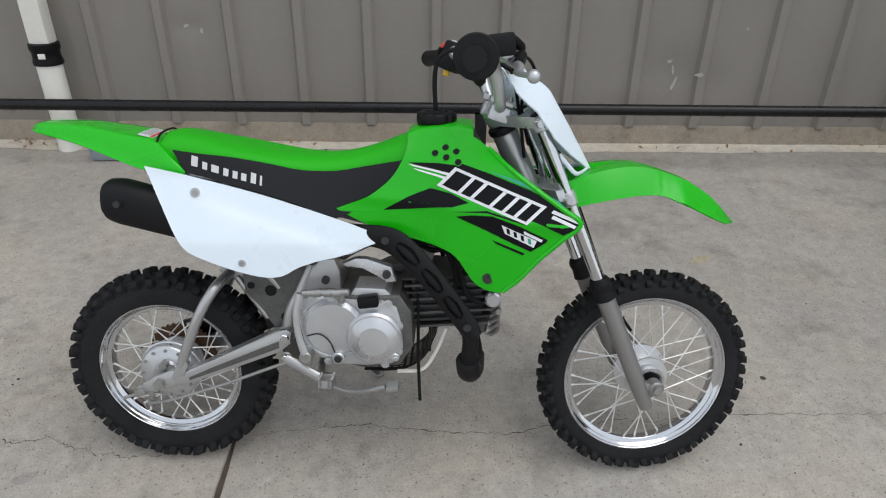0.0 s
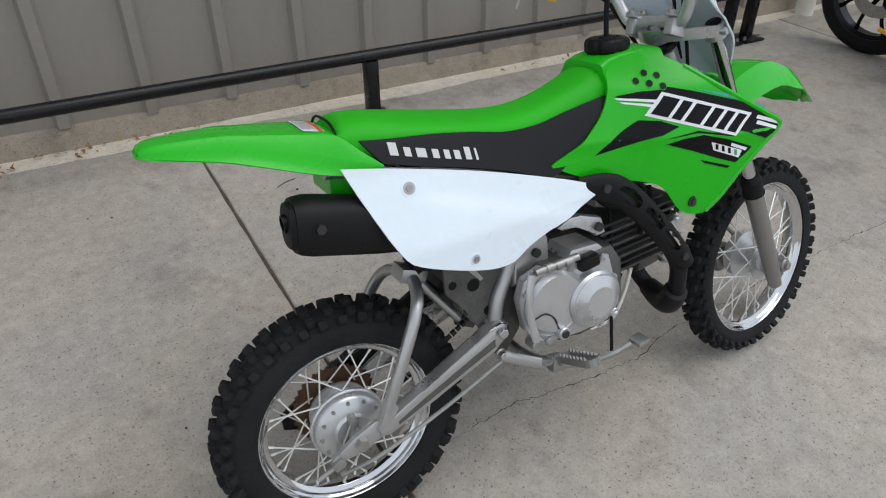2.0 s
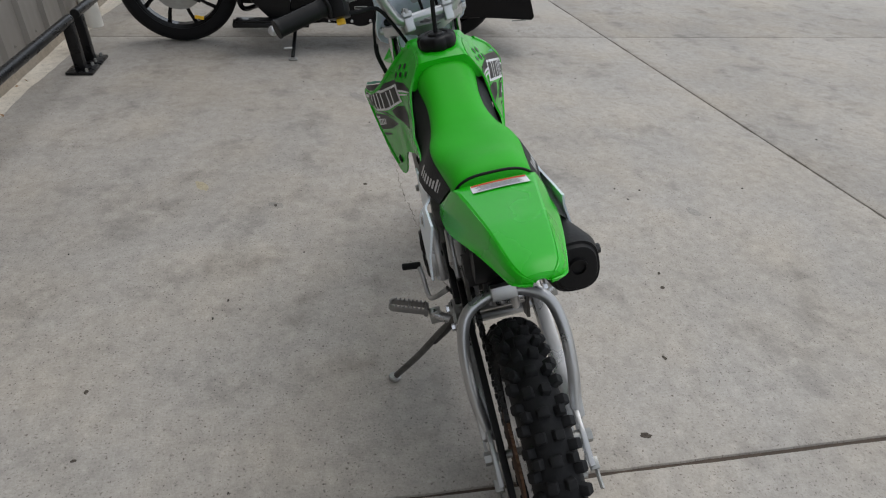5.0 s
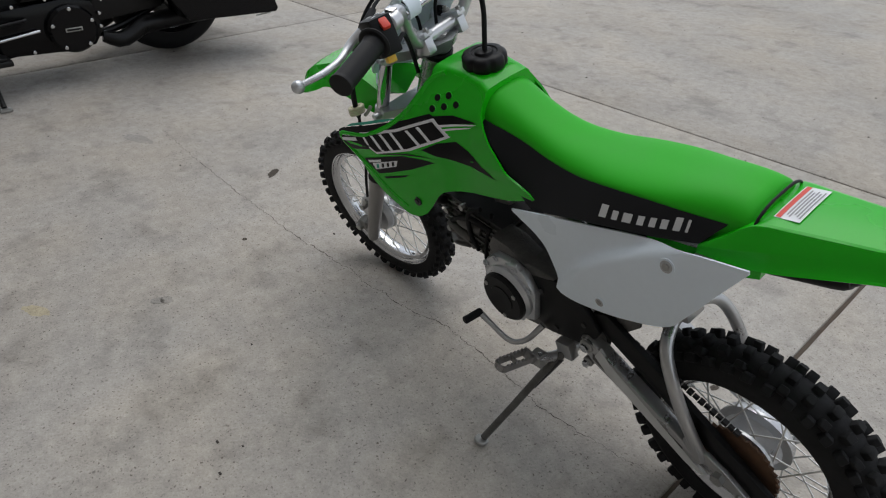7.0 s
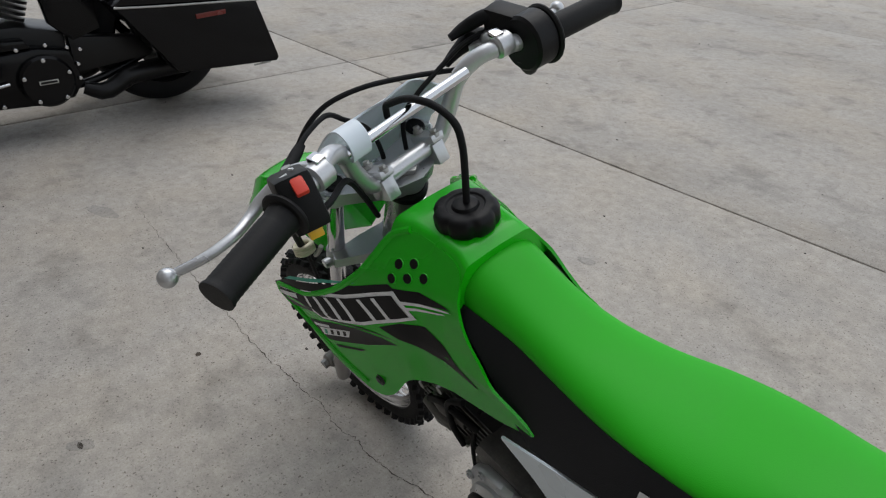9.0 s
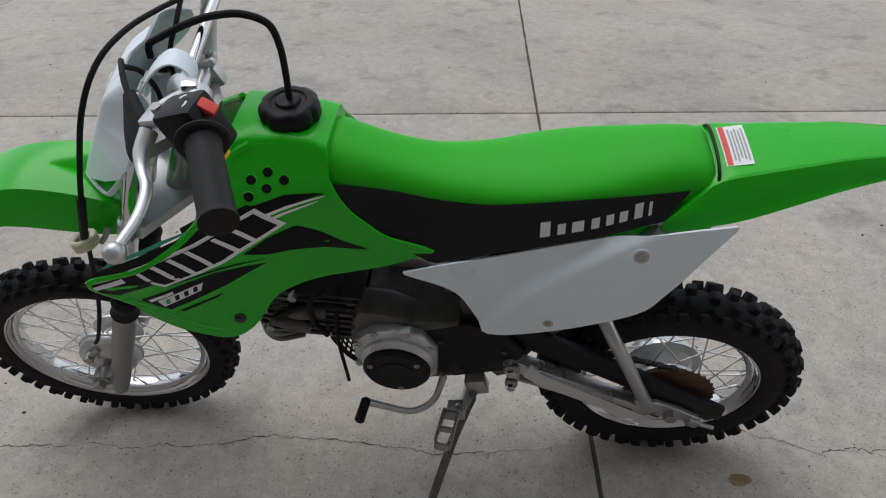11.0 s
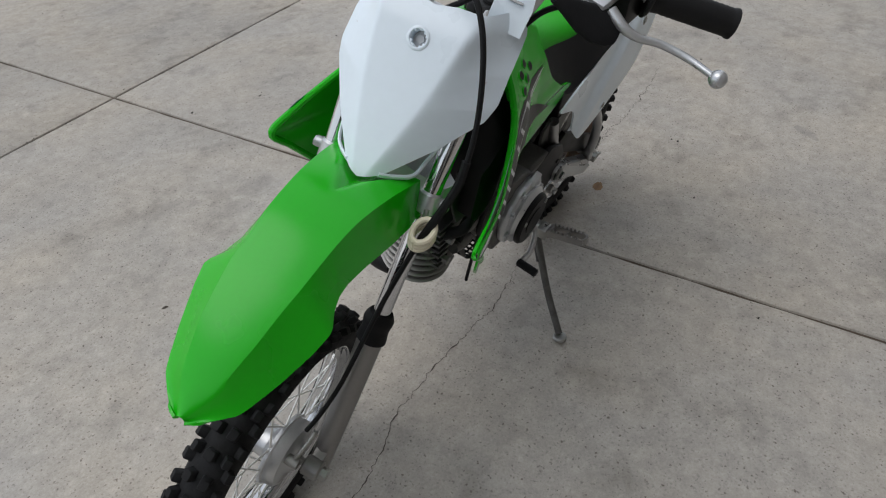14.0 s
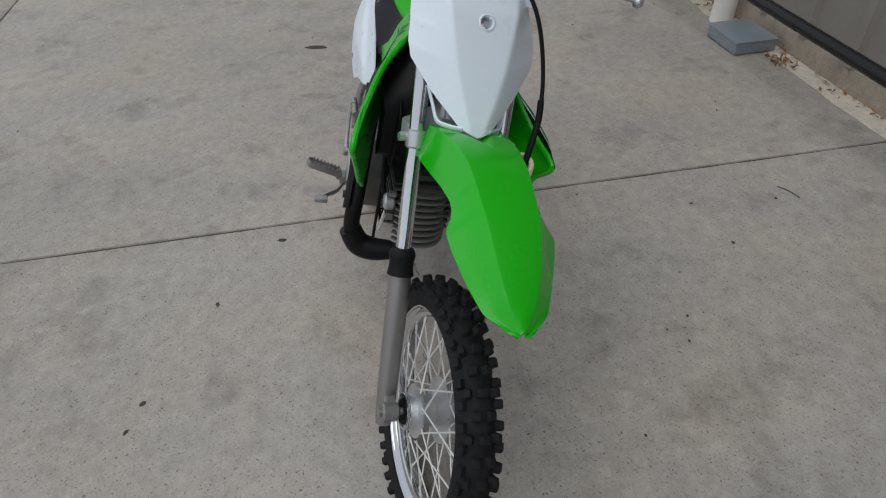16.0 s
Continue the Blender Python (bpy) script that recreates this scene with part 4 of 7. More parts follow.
for s in (-1, 1):
    top = [(0.405, 0.644), (0.465, 0.668), (0.512, 0.705), (0.538, 0.748), (0.552, 0.783), (0.60, 0.795), (0.645, 0.795), (0.685, 0.780), (0.725, 0.748), (0.80, 0.697), (0.874, 0.647)]
    if s > 0:
        top = top[:6] + [(0.640, 0.797), (0.667, 0.783), (0.682, 0.755), (0.701, 0.726), (0.742, 0.690), (0.798, 0.661), (0.870, 0.647)]
    low = [(0.408, 0.640), (0.47, 0.610), (0.535, 0.590), (0.60, 0.574), (0.642, 0.555), (0.685, 0.500), (0.735, 0.489), (0.762, 0.515), (0.80, 0.566), (0.838, 0.608), (0.874, 0.642)]
    if s > 0:
        low[5:9] = [(0.692, 0.486), (0.732, 0.470), (0.772, 0.500), (0.815, 0.555)]
    f = shroud_y(s)
    shroud = part("shroud", panel(top, low, f, 60, 26, 0.004), GREEN, bike, "lime green plastic tank shroud with black and white decals", angle=60)
    # inturned front lip
    lip = [(0.70, 0.768), (0.745, 0.733), (0.80, 0.696), (0.840, 0.670), (0.872, 0.645), (0.838, 0.608), (0.80, 0.566), (0.765, 0.520), (0.737, 0.492)]
    if s > 0:
        lip = [(0.640, 0.797), (0.667, 0.783), (0.682, 0.755), (0.701, 0.726), (0.742, 0.690), (0.798, 0.661), (0.868, 0.646)] + lip[5:]
    part("lip", tube([(x, f(x, z) - s * 0.002, z) for x, z in lip], 0.0055, 8, 60), GREEN, shroud)
    # vent holes: black discs on the uncut skin, standing in for the shade inside
    for x, z in ((0.598, 0.755), (0.618, 0.766), (0.620, 0.749), (0.639, 0.760), (0.643, 0.742)):
        y = f(x, z)
        n = Vector((-(f(x + 0.003, z) - f(x - 0.003, z)) / 0.006, 1.0, -(f(x, z + 0.003) - f(x, z - 0.003)) / 0.006)).normalized() * s
        c = Vector((x, y, z))
        bm = cyl(c - n * 0.004, c + n * 0.0012, 0.0064, sides=20)
        part("vent_shade_disc", bm, BLACK, shroud)
        bm = bmesh.new()
        side_v, up_v = n.orthogonal().normalized(), None
        up_v = n.cross(side_v)
        ringp = [c + n * 0.0004 + (side_v * math.cos(2 * math.pi * k / 20) + up_v * math.sin(2 * math.pi * k / 20)) * 0.0068 for k in range(21)]
        add_tube(bm, ringp, 0.0009, 6, 30)
        part("vent_rim", bm, GREEN, shroud)
    # decals
    def decal(name, pts, mat, lift):
        if s > 0:       # the left set is laid a little lower
            pts = [(x, z - 0.016 * float(np.interp(x, [0.60, 0.69, 0.78, 0.87], [0, 1, 0.9, 0.1]))) for x, z in pts]
        return part(name, patch(pts, f, lift), mat, shroud)
    decal("decal_band", [(0.546, 0.7365), (0.600, 0.738), (0.640, 0.737), (0.648, 0.741), (0.70, 0.727), (0.78, 0.701), (0.845, 0.672), (0.876, 0.650), (0.870, 0.640), (0.842, 0.622), (0.80, 0.640), (0.74, 0.661), (0.68, 0.684), (0.645, 0.702), (0.61, 0.720)], DECAL_BLACK, 0.0005)
    decal("decal_teal", [(0.70, 0.731), (0.76, 0.716), (0.83, 0.686), (0.845, 0.674), (0.78, 0.703)], DECAL_TEAL, 0.0008)
    for k in range(2):
        decal("decal_stripe", [(0.545 + 0.010 * k, 0.7345 - 0.008 * k), (0.632, 0.7205 - 0.009 * k), (0.630, 0.7155 - 0.009 * k), (0.556 + 0.010 * k, 0.7295 - 0.008 * k)], DECAL_WHITE, 0.0010)
        decal("decal_stripe", [(0.822, 0.669 - 0.010 * k), (0.872 - 0.008 * k, 0.650 - 0.008 * k), (0.869 - 0.008 * k, 0.645 - 0.008 * k), (0.818, 0.663 - 0.010 * k)], DECAL_WHITE, 0.0010)
    # the model name, as one plain slanted outlined band with slanted bars
    def band(x0, x1, h, mat, lift):
        pts = []
        for x, v in ((x0, 1), (x0 + (x1 - x0) * 0.5, 1), (x1, 1), (x1, -1), (x0 + (x1 - x0) * 0.5, -1), (x0, -1)):
            pts.append((x + 0.95 * h * v, 0.711 - (x - 0.632) * 0.345 + h * v))
        decal("decal_block", pts, mat, lift)
    band(0.620, 0.792, 0.0185, DECAL_WHITE, 0.0012)
    band(0.6265, 0.7855, 0.0142, DECAL_BLACK, 0.0018)
    for x in (0.656, 0.680, 0.716, 0.740, 0.762):
        band(x, x + 0.0065, 0.0142, DECAL_WHITE, 0.0023)
    decal("decal_sweep", [(0.497, 0.643), (0.545, 0.671), (0.590, 0.690), (0.630, 0.684), (0.665, 0.669), (0.632, 0.658), (0.56, 0.648)], DECAL_BLACK, 0.0006)
    decal("decal_lower", [(0.640, 0.640), (0.672, 0.646), (0.71, 0.648), (0.76, 0.633), (0.815, 0.610), (0.812, 0.604), (0.785, 0.583), (0.755, 0.594), (0.70, 0.617)], DECAL_BLACK, 0.0006)
    decal("decal_line", [(0.632, 0.649), (0.70, 0.657), (0.77, 0.640), (0.77, 0.637), (0.70, 0.653)], DECAL_BLACK, 0.0006)
    decal("decal_line", [(0.71, 0.600), (0.775, 0.578), (0.770, 0.574), (0.72, 0.592)], DECAL_BLACK, 0.0006)
    decal("decal_bar", [(0.728, 0.632), (0.795, 0.606), (0.790, 0.592), (0.735, 0.615)], DECAL_WHITE, 0.0011)
    for k in range(4):
        x = 0.737 + 0.0135 * k
        z = 0.6205 - 0.0055 * k
        decal("decal_bar", [(x, z + 0.0065), (x + 0.006, z + 0.0045), (x + 0.008, z - 0.0065), (x + 0.002, z - 0.0045)], DECAL_TEAL if k == 3 else DECAL_BLACK, 0.0016)
    decal("decal_bar", [(0.770, 0.624), (0.806, 0.609), (0.803, 0.604), (0.770, 0.618)], DECAL_WHITE, 0.0011)
    # lower mounting bolt in its dimple
    c, n = Vector((0.707, f(0.707, 0.517), 0.517)), Vector((0, s, 0))
    part("mount_bolt_hole", add_cyl(cyl(c - n * 0.002, c + n * 0.0015, 0.011, sides=20), c, c + n * 0.004, 0.006, sides=6), DARK_METAL, shroud)

# black air box and wiring space between the shrouds
bm = bmesh.new()
skin(bm, [[(x, -w, z0), (x, w, z0), (x, w, z1), (x, w * 0.6, z2), (x, -w * 0.6, z2), (x, -w, z1)] for x, w, z0, z1, z2 in ((0.50, 0.068, 0.58, 0.69, 0.755), (0.60, 0.084, 0.565, 0.69, 0.765), (0.664, 0.104, 0.560, 0.70, 0.786), (0.676, 0.106, 0.560, 0.70, 0.780), (0.70, 0.110, 0.560, 0.69, 0.735), (0.735, 0.112, 0.560, 0.67, 0.70), (0.745, 0.108, 0.57, 0.655, 0.68))])
part("fuel_tank", bm, BLACK, bike, "black fuel tank under the cover")
for s in (-1, 1):
    part("inner_panel", prism([(0.62, 0.59), (0.62, 0.695), (0.68, 0.712), (0.735, 0.682), (0.770, 0.660), (0.770, 0.60), (0.74, 0.54), (0.69, 0.53)], 0.080 * s, 0.085 * s, bevel=0.002), BLACK, bike, "black plastic inner panel")

# tail fender: flat top, a crease along each side and a straight lower edge
stations = [(-0.221, 0.7790, 0.006, 0.7785, 0.009, 0.7780, 0.011), (-0.219, 0.7825, 0.012, 0.780, 0.017, 0.7775, 0.020), (-0.212, 0.7865, 0.020, 0.781, 0.026, 0.776, 0.030), (-0.190, 0.7895, 0.027, 0.7805, 0.034, 0.771, 0.038), (-0.114, 0.788, 0.037, 0.771, 0.046, 0.755, 0.055), (-0.075, 0.783, 0.042, 0.763, 0.052, 0.743, 0.063), (0.0, 0.772, 0.052, 0.744, 0.066, 0.718, 0.077), (0.047, 0.7625, 0.060, 0.728, 0.075, 0.706, 0.082), (0.075, 0.737, 0.070, 0.719, 0.079, 0.702, 0.083), (0.106, 0.710, 0.079, 0.707, 0.081, 0.697, 0.083)]
line = spline(stations, 36)
grid = []
for x, zt, ht, zc, hc, zb, hb in line:
    half = [(ht * q, zt + 0.002 * (1 - q * q)) for q in (0, 0.25, 0.5, 0.75, 0.93)] + [(ht, zt - 0.001)]
    half += [(ht + (hc - ht) * a, zt + (zc - zt) * a + 0.0015 * math.sin(math.pi * a)) for a in (0.06, 0.35, 0.65, 0.94, 1.0)]
    half += [(hc + (hb - hc) * a, zc + (zb - zc) * a - 0.003 * math.sin(math.pi * a)) for a in (0.08, 0.4, 0.7, 1.0)]
    grid.append([(x, -y, z) for y, z in half[:0:-1]] + [(x, y, z) for y, z in half])
tail = part("tail_fender", sheet(grid, 0.0025, (0, 0, 1)), GREEN, bike, "lime green plastic rear fender", angle=14)
bm = bmesh.new()
skin(bm, [[(x, -w, z0), (x, w, z0), (x, w, z1), (x, -w, z1)] for x, w, z0, z1 in ((0.03, 0.045, 0.665, 0.72), (0.10, 0.058, 0.645, 0.71), (0.2, 0.06, 0.62, 0.70))])
part("inner_fender", bm, GREEN, tail, "green inner fender")


def tail_top(x):
    return lerp_of([-0.075, 0.0, 0.05], [0.786, 0.775, 0.765])(x)


def on_tail(x0, x1, y0, y1, mat, lift, name, parent):
    bm = bmesh.new()
    rows = []
    for i in range(5):
        x = x0 + (x1 - x0) * i / 4
        rows.append([bm.verts.new((x, y0 + (y1 - y0) * j / 6, tail_top(x) + lift - 0.0022 * ((y0 + (y1 - y0) * j / 6) / 0.052) ** 2)) for j in range(7)])
    for a, b in zip(rows, rows[1:]):
        for j in range(6):
            bm.faces.new((a[j], a[j + 1], b[j + 1], b[j]))
    return part(name, bm, mat, parent)


label = on_tail(0.003, 0.035, -0.044, 0.036, DECAL_WHITE, 0.0012, "warning_label", tail)
on_tail(0.027, 0.0335, -0.043, 0.035, RED, 0.0018, "label_band", label)
GREY_PRINT = material("grey_print", (0.35, 0.35, 0.36), 0.6, bump=0)
for k in range(5):
    on_tail(0.006 + 0.004 * k, 0.008 + 0.004 * k, -0.036 + 0.004 * (k % 2), 0.030 - 0.003 * (k % 3), GREY_PRINT, 0.0018, "print_bar", label)

# white side panels
R_TOP = [(0.034, 0.722), (0.127, 0.703), (0.266, 0.669), (0.406, 0.626), (0.46, 0.607), (0.503, 0.590)]
R_LOW = [(0.036, 0.716), (0.062, 0.655), (0.097, 0.583), (0.128, 0.553), (0.235, 0.516), (0.292, 0.511), (0.330, 0.530), (0.37, 0.544), (0.42, 0.556), (0.503, 0.587)]


def white_r(x, z, u=0, v=0):
    out = lerp_of([0.50, 0.58, 0.64, 0.70, 0.74], [0.134, 0.131, 0.113, 0.097, 0.093])(z)
    front = lerp_of([0.03, 0.15, 0.3, 0.42, 0.51], [1.02, 1.0, 0.94, 0.88, 0.84])(x)
    step = 0.006 * (1 / (1 + math.exp(-((0.655 - 0.33 * (x - 0.15)) - z) * 220 * (1 if x > 0.12 else 0.5))))
    return -(out * front + step * min(1, max(0, (x - 0.1) / 0.1)))


wp = part("side_panel", panel(R_TOP, R_LOW, white_r, 40, 20, 0.0035), WHITE, bike, "white plastic right side panel, scuffed", angle=60)
part("panel_wing", panel([(0.40, 0.590), (0.45, 0.606), (0.49, 0.598)], [(0.39, 0.558), (0.43, 0.553), (0.475, 0.578)], lambda x, z, u, v: -0.106, 14, 6, 0.003), WHITE, wp)
L_TOP = [(0.022, 0.727), (0.10, 0.711), (0.21, 0.681), (0.30, 0.655), (0.36, 0.638), (0.45, 0.610)]
L_LOW = [(0.021, 0.722), (0.055, 0.664), (0.085, 0.610), (0.118, 0.563), (0.20, 0.521), (0.28, 0.496), (0.328, 0.493), (0.345, 0.515), (0.378, 0.575), (0.448, 0.606)]
lobe_edge = lerp_of([0.04, 0.097, 0.17, 0.243, 0.289, 0.332, 0.36], [0.745, 0.726, 0.681, 0.628, 0.583, 0.521, 0.47])


def white_l(x, z, u=0, v=0):
    """The rear lobe stands proud of the facet above and ahead of it."""
    bulge = 1 / (1 + math.exp(-(lobe_edge(x) - z) * 240))
    out = lerp_of([0.50, 0.58, 0.64, 0.70, 0.745], [0.103, 0.105, 0.101, 0.092, 0.085])(z)
    return out + 0.014 * bulge


wl_ = part("side_panel", panel(L_TOP, L_LOW, white_l, 50, 40, 0.0035), WHITE, bike, "white plastic left side panel", angle=60)
for p, f, spots in ((wp, white_r, ((0.132, 0.673), (0.222, 0.540))), (wl_, white_l, ((0.131, 0.674), (0.24, 0.53)))):
    for k, (x, z) in enumerate(spots):
        y = f(x, z)
        s = 1 if y > 0 else -1
        r = 0.0135 if k == 0 else 0.0105
        c, n = Vector((x, y, z)), Vector((-(f(x + 0.004, z) - f(x - 0.004, z)) / 0.008, 1.0, -(f(x, z + 0.004) - f(x, z - 0.004)) / 0.008)).normalized() * s
        part("bolt_cup", cyl(c - n * 0.004, c + n * 0.0012, r, r * 0.98, sides=24), WHITE, p)
        # grey disc stands in for the shading inside the white dimple
        part("dimple_shade", cyl(c + n * 0.0011, c + n * 0.0017, r * 0.74, sides=20), TAIL_GREY, p)
        part("panel_bolt", cyl(c + n * 0.0016, c + n * 0.0036, r * 0.46, sides=6), DULL_STEEL, p)

# front fender: a plateau between two creases, falling wings with shoulders, and a V hollow under the number plate
def curve_of(rows):
    line = spline(rows, 120)
    return lambda x: float(np.interp(x, [p[0] for p in line], [p[1] for p in line]))


fender_top = curve_of([(0.858, 0.698), (0.90, 0.712), (0.94, 0.721), (0.985, 0.726), (1.03, 0.722), (1.085, 0.705), (1.12, 0.691), (1.17, 0.661), (1.205, 0.632), (1.236, 0.603)])
fender_edge = lerp_of([0.858, 0.90, 0.95, 1.0, 1.035, 1.055, 1.072, 1.088, 1.097, 1.12, 1.16, 1.190, 1.205, 1.222, 1.232, 1.238], [0.070, 0.077, 0.076, 0.071, 0.068, 0.069, 0.074, 0.083, 0.085, 0.080, 0.067, 0.055, 0.048, 0.031, 0.019, 0.006])
fender_low = lerp_of([0.858, 0.90, 0.95, 1.0, 1.04, 1.062, 1.080, 1.097, 1.12, 1.16, 1.205, 1.238], [0.640, 0.652, 0.661, 0.667, 0.668, 0.664, 0.656, 0.652, 0.640, 0.621, 0.602, 0.5985])
fender_crease = lerp_of([0.858, 0.90, 0.95, 1.0, 1.05, 1.10, 1.16, 1.205, 1.238], [0.062, 0.058, 0.053, 0.048, 0.045, 0.042, 0.034, 0.023, 0.0045])
grid = []
for i in range(97):
    t = i / 96
    x = 0.858 + 0.380 * (t if t < 0.8 else 0.8 + 0.2 * (1 - (1 - (t - 0.8) / 0.2) ** 1.6))
    zt, h, zs, c = fender_top(x), fender_edge(x), fender_low(x), fender_crease(x)
    c = min(c, h * 0.86)
    open_v = max(0, (0.972 - x) / 0.114)
    half = []
    for j in range(11):
        q = j / 10
        z = zt - 0.0035 * q * q
        if open_v > 0:
            vy = 0.92 * open_v
            if q < vy:
                z -= 0.034 * open_v * (1 - q / vy) + 0.0
        half.append((c * q, z))
    zc = half[-1][1]
    for j in range(1, 10):
        q = j / 9
        half.append((c + (h - c) * q, zc + (zs - zc) * (0.80 * q + 0.20 * q * q) - 0.0035 * math.sin(math.pi * q) * (1 if x > 1.05 else 0.4)))
    grid.append([(x, -y, z) for y, z in half[:0:-1]] + [(x, y, z) for y, z in half])
part("front_fender", sheet(grid, 0.0032, (0, 0, 1)), GREEN, bike, "lime green plastic front fender", STEER, angle=30)

# number plate over the fork: a flat face with its sides folded back
plate_w = lerp_of([0.700, 0.712, 0.722, 0.75, 0.785, 0.805, 0.84, 0.88, 0.91], [0.016, 0.020, 0.034, 0.070, 0.103, 0.108, 0.106, 0.101, 0.094])
plate_crease = lerp_of([0.70, 0.720, 0.756, 0.80, 0.85, 0.90, 0.92], [0.004, 0.009, 0.023, 0.038, 0.050, 0.060, 0.064])
plate_left = lerp_of([0.73, 0.80, 0.87, 0.90], [1.0, 1.04, 1.02, 0.97])
plate_fold = lerp_of([0.80, 0.835, 0.87], [0.80, 1.0, 1.7])
plate_top = lerp_of([-1.0, -0.93, -0.78, -0.50, -0.30, -0.20, -0.12, 0.02, 0.30, 0.60, 0.85, 0.95, 1.0], [0.886, 0.903, 0.914, 0.909, 0.902, 0.896, 0.890, 0.889, 0.893, 0.894, 0.896, 0.888, 0.878])
grid = []
for i in range(65):
    t = i / 64
    row = []
    for j in range(61):
        q = -1 + 2 * j / 60
        ztop = plate_top(q)
        z = ztop + (0.710 + 0.006 * abs(q) - ztop) * t
        y = plate_w(z) * q * (1.0 if q < 0 else plate_left(z))
        fold = math.hypot(max(0, abs(y) - plate_crease(z)), 0.007) - 0.007
        curl = min(1, max(0, (z - 0.866) / 0.034))
        row.append((0.919 + (0.710 - z) * 0.66 - plate_fold(z) * fold - 0.026 * curl * curl - 0.6 * y * y, y, z))
    grid.append(row)
bm = sheet(grid, 0.003, (1, 0, 0.6))
c, n = Vector((0.8205, 0.003, 0.859)), Vector((0.835, 0, 0.551))
gone = [f for f in bm.faces if ((f.calc_center_median() - c) - n * (f.calc_center_median() - c).dot(n)).length < 0.0098]
bmesh.ops.delete(bm, geom=gone, context="FACES")
np_ = part("number_plate", bm, WHITE, bike, "white plastic front number plate", STEER, angle=40)
side_v, up_v = Vector((0, 1, 0)), n.cross(Vector((0, 1, 0)))
cup = bmesh.new()
skin(cup, [[c + n * h + (side_v * math.cos(2 * math.pi * k / 32) + up_v * math.sin(2 * math.pi * k / 32)) * r for k in range(32)] for r, h in ((0.0145, 0.0004), (0.0132, 0.0016), (0.0112, 0.0016), (0.0102, 0.0002), (0.0096, -0.012))], caps=False)
part("plate_bolt_cup", cup, WHITE, np_, angle=50)
part("plate_bolt", add_cyl(cyl(c - n * 0.014, c - n * 0.011, 0.0097, sides=24), c - n * 0.012, c - n * 0.008, 0.0055, sides=6), TAIL_GREY, np_)
for s in (-1, 1):
    part("plate_tab", tube([(0.832, 0.070 * s, 0.750), (0.852, 0.062 * s, 0.728), (0.872, 0.055 * s, 0.710), (0.890, 0.040 * s, 0.711), (0.906, 0.022 * s, 0.716)], 0.0045, 8, 24, flat=0.6), WHITE, np_)
# plate arm, whose end loops round the crossbar as a strap
arm_line = spline([(0.758, 0.080, 0.876), (0.747, 0.080, 0.898), (0.730, 0.081, 0.920), (0.712, 0.081, 0.937), (0.695, 0.080, 0.944), (0.681, 0.080, 0.937), (0.675, 0.080, 0.922), (0.680, 0.080, 0.907), (0.692, 0.080, 0.904)], 48)
arm_pts = []
for k, (x, y, z) in enumerate(arm_line):
    half = float(np.interp(k / 48, [0, 0.2, 0.42, 1], [0.023, 0.024, 0.016, 0.013]))
    arm_pts.append([(x, y + dy * half, z) for dy in (-1, -0.5, 0, 0.5, 1)])
arm = part("plate_arm", sheet(arm_pts, 0.0022), WHITE, np_)
# grey bars stand in for the shaded slots; the arm is not cut
for k in range(2):
    part("slot_shade_bar", box((0.7425 - 0.010 * k, 0.081, 0.9085 + 0.0108 * k), (0.0026, 0.020, 0.0026), pose(0, 0, 0, 0, 45, 0)), TAIL_GREY, arm)
# ---- handlebar, controls and cables ----
bar_left = [(0.714, 0.0, 0.838), (0.714, 0.045, 0.838), (0.713, 0.064, 0.843), (0.706, 0.082, 0.876), (0.694, 0.097, 0.914), (0.672, 0.124, 0.938), (0.652, 0.16, 0.939), (0.637, 0.21, 0.932), (0.605, 0.315, 0.925)]
bar_right = [(0.714, -0.045, 0.838), (0.713, -0.064, 0.843), (0.706, -0.082, 0.876), (0.694, -0.097, 0.914), (0.678, -0.124, 0.934), (0.660, -0.16, 0.936), (0.644, -0.21, 0.931), (0.624, -0.325, 0.927)]
handlebar = part("handlebar", tube(bar_right[::-1] + bar_left, 0.0111, 16, 110), ALLOY, bike, "silver steel handlebar with crossbar", STEER)
part("crossbar", cyl((0.679, -0.098, 0.925), (0.684, 0.098, 0.920), 0.0068, sides=14), CHROME, handlebar)
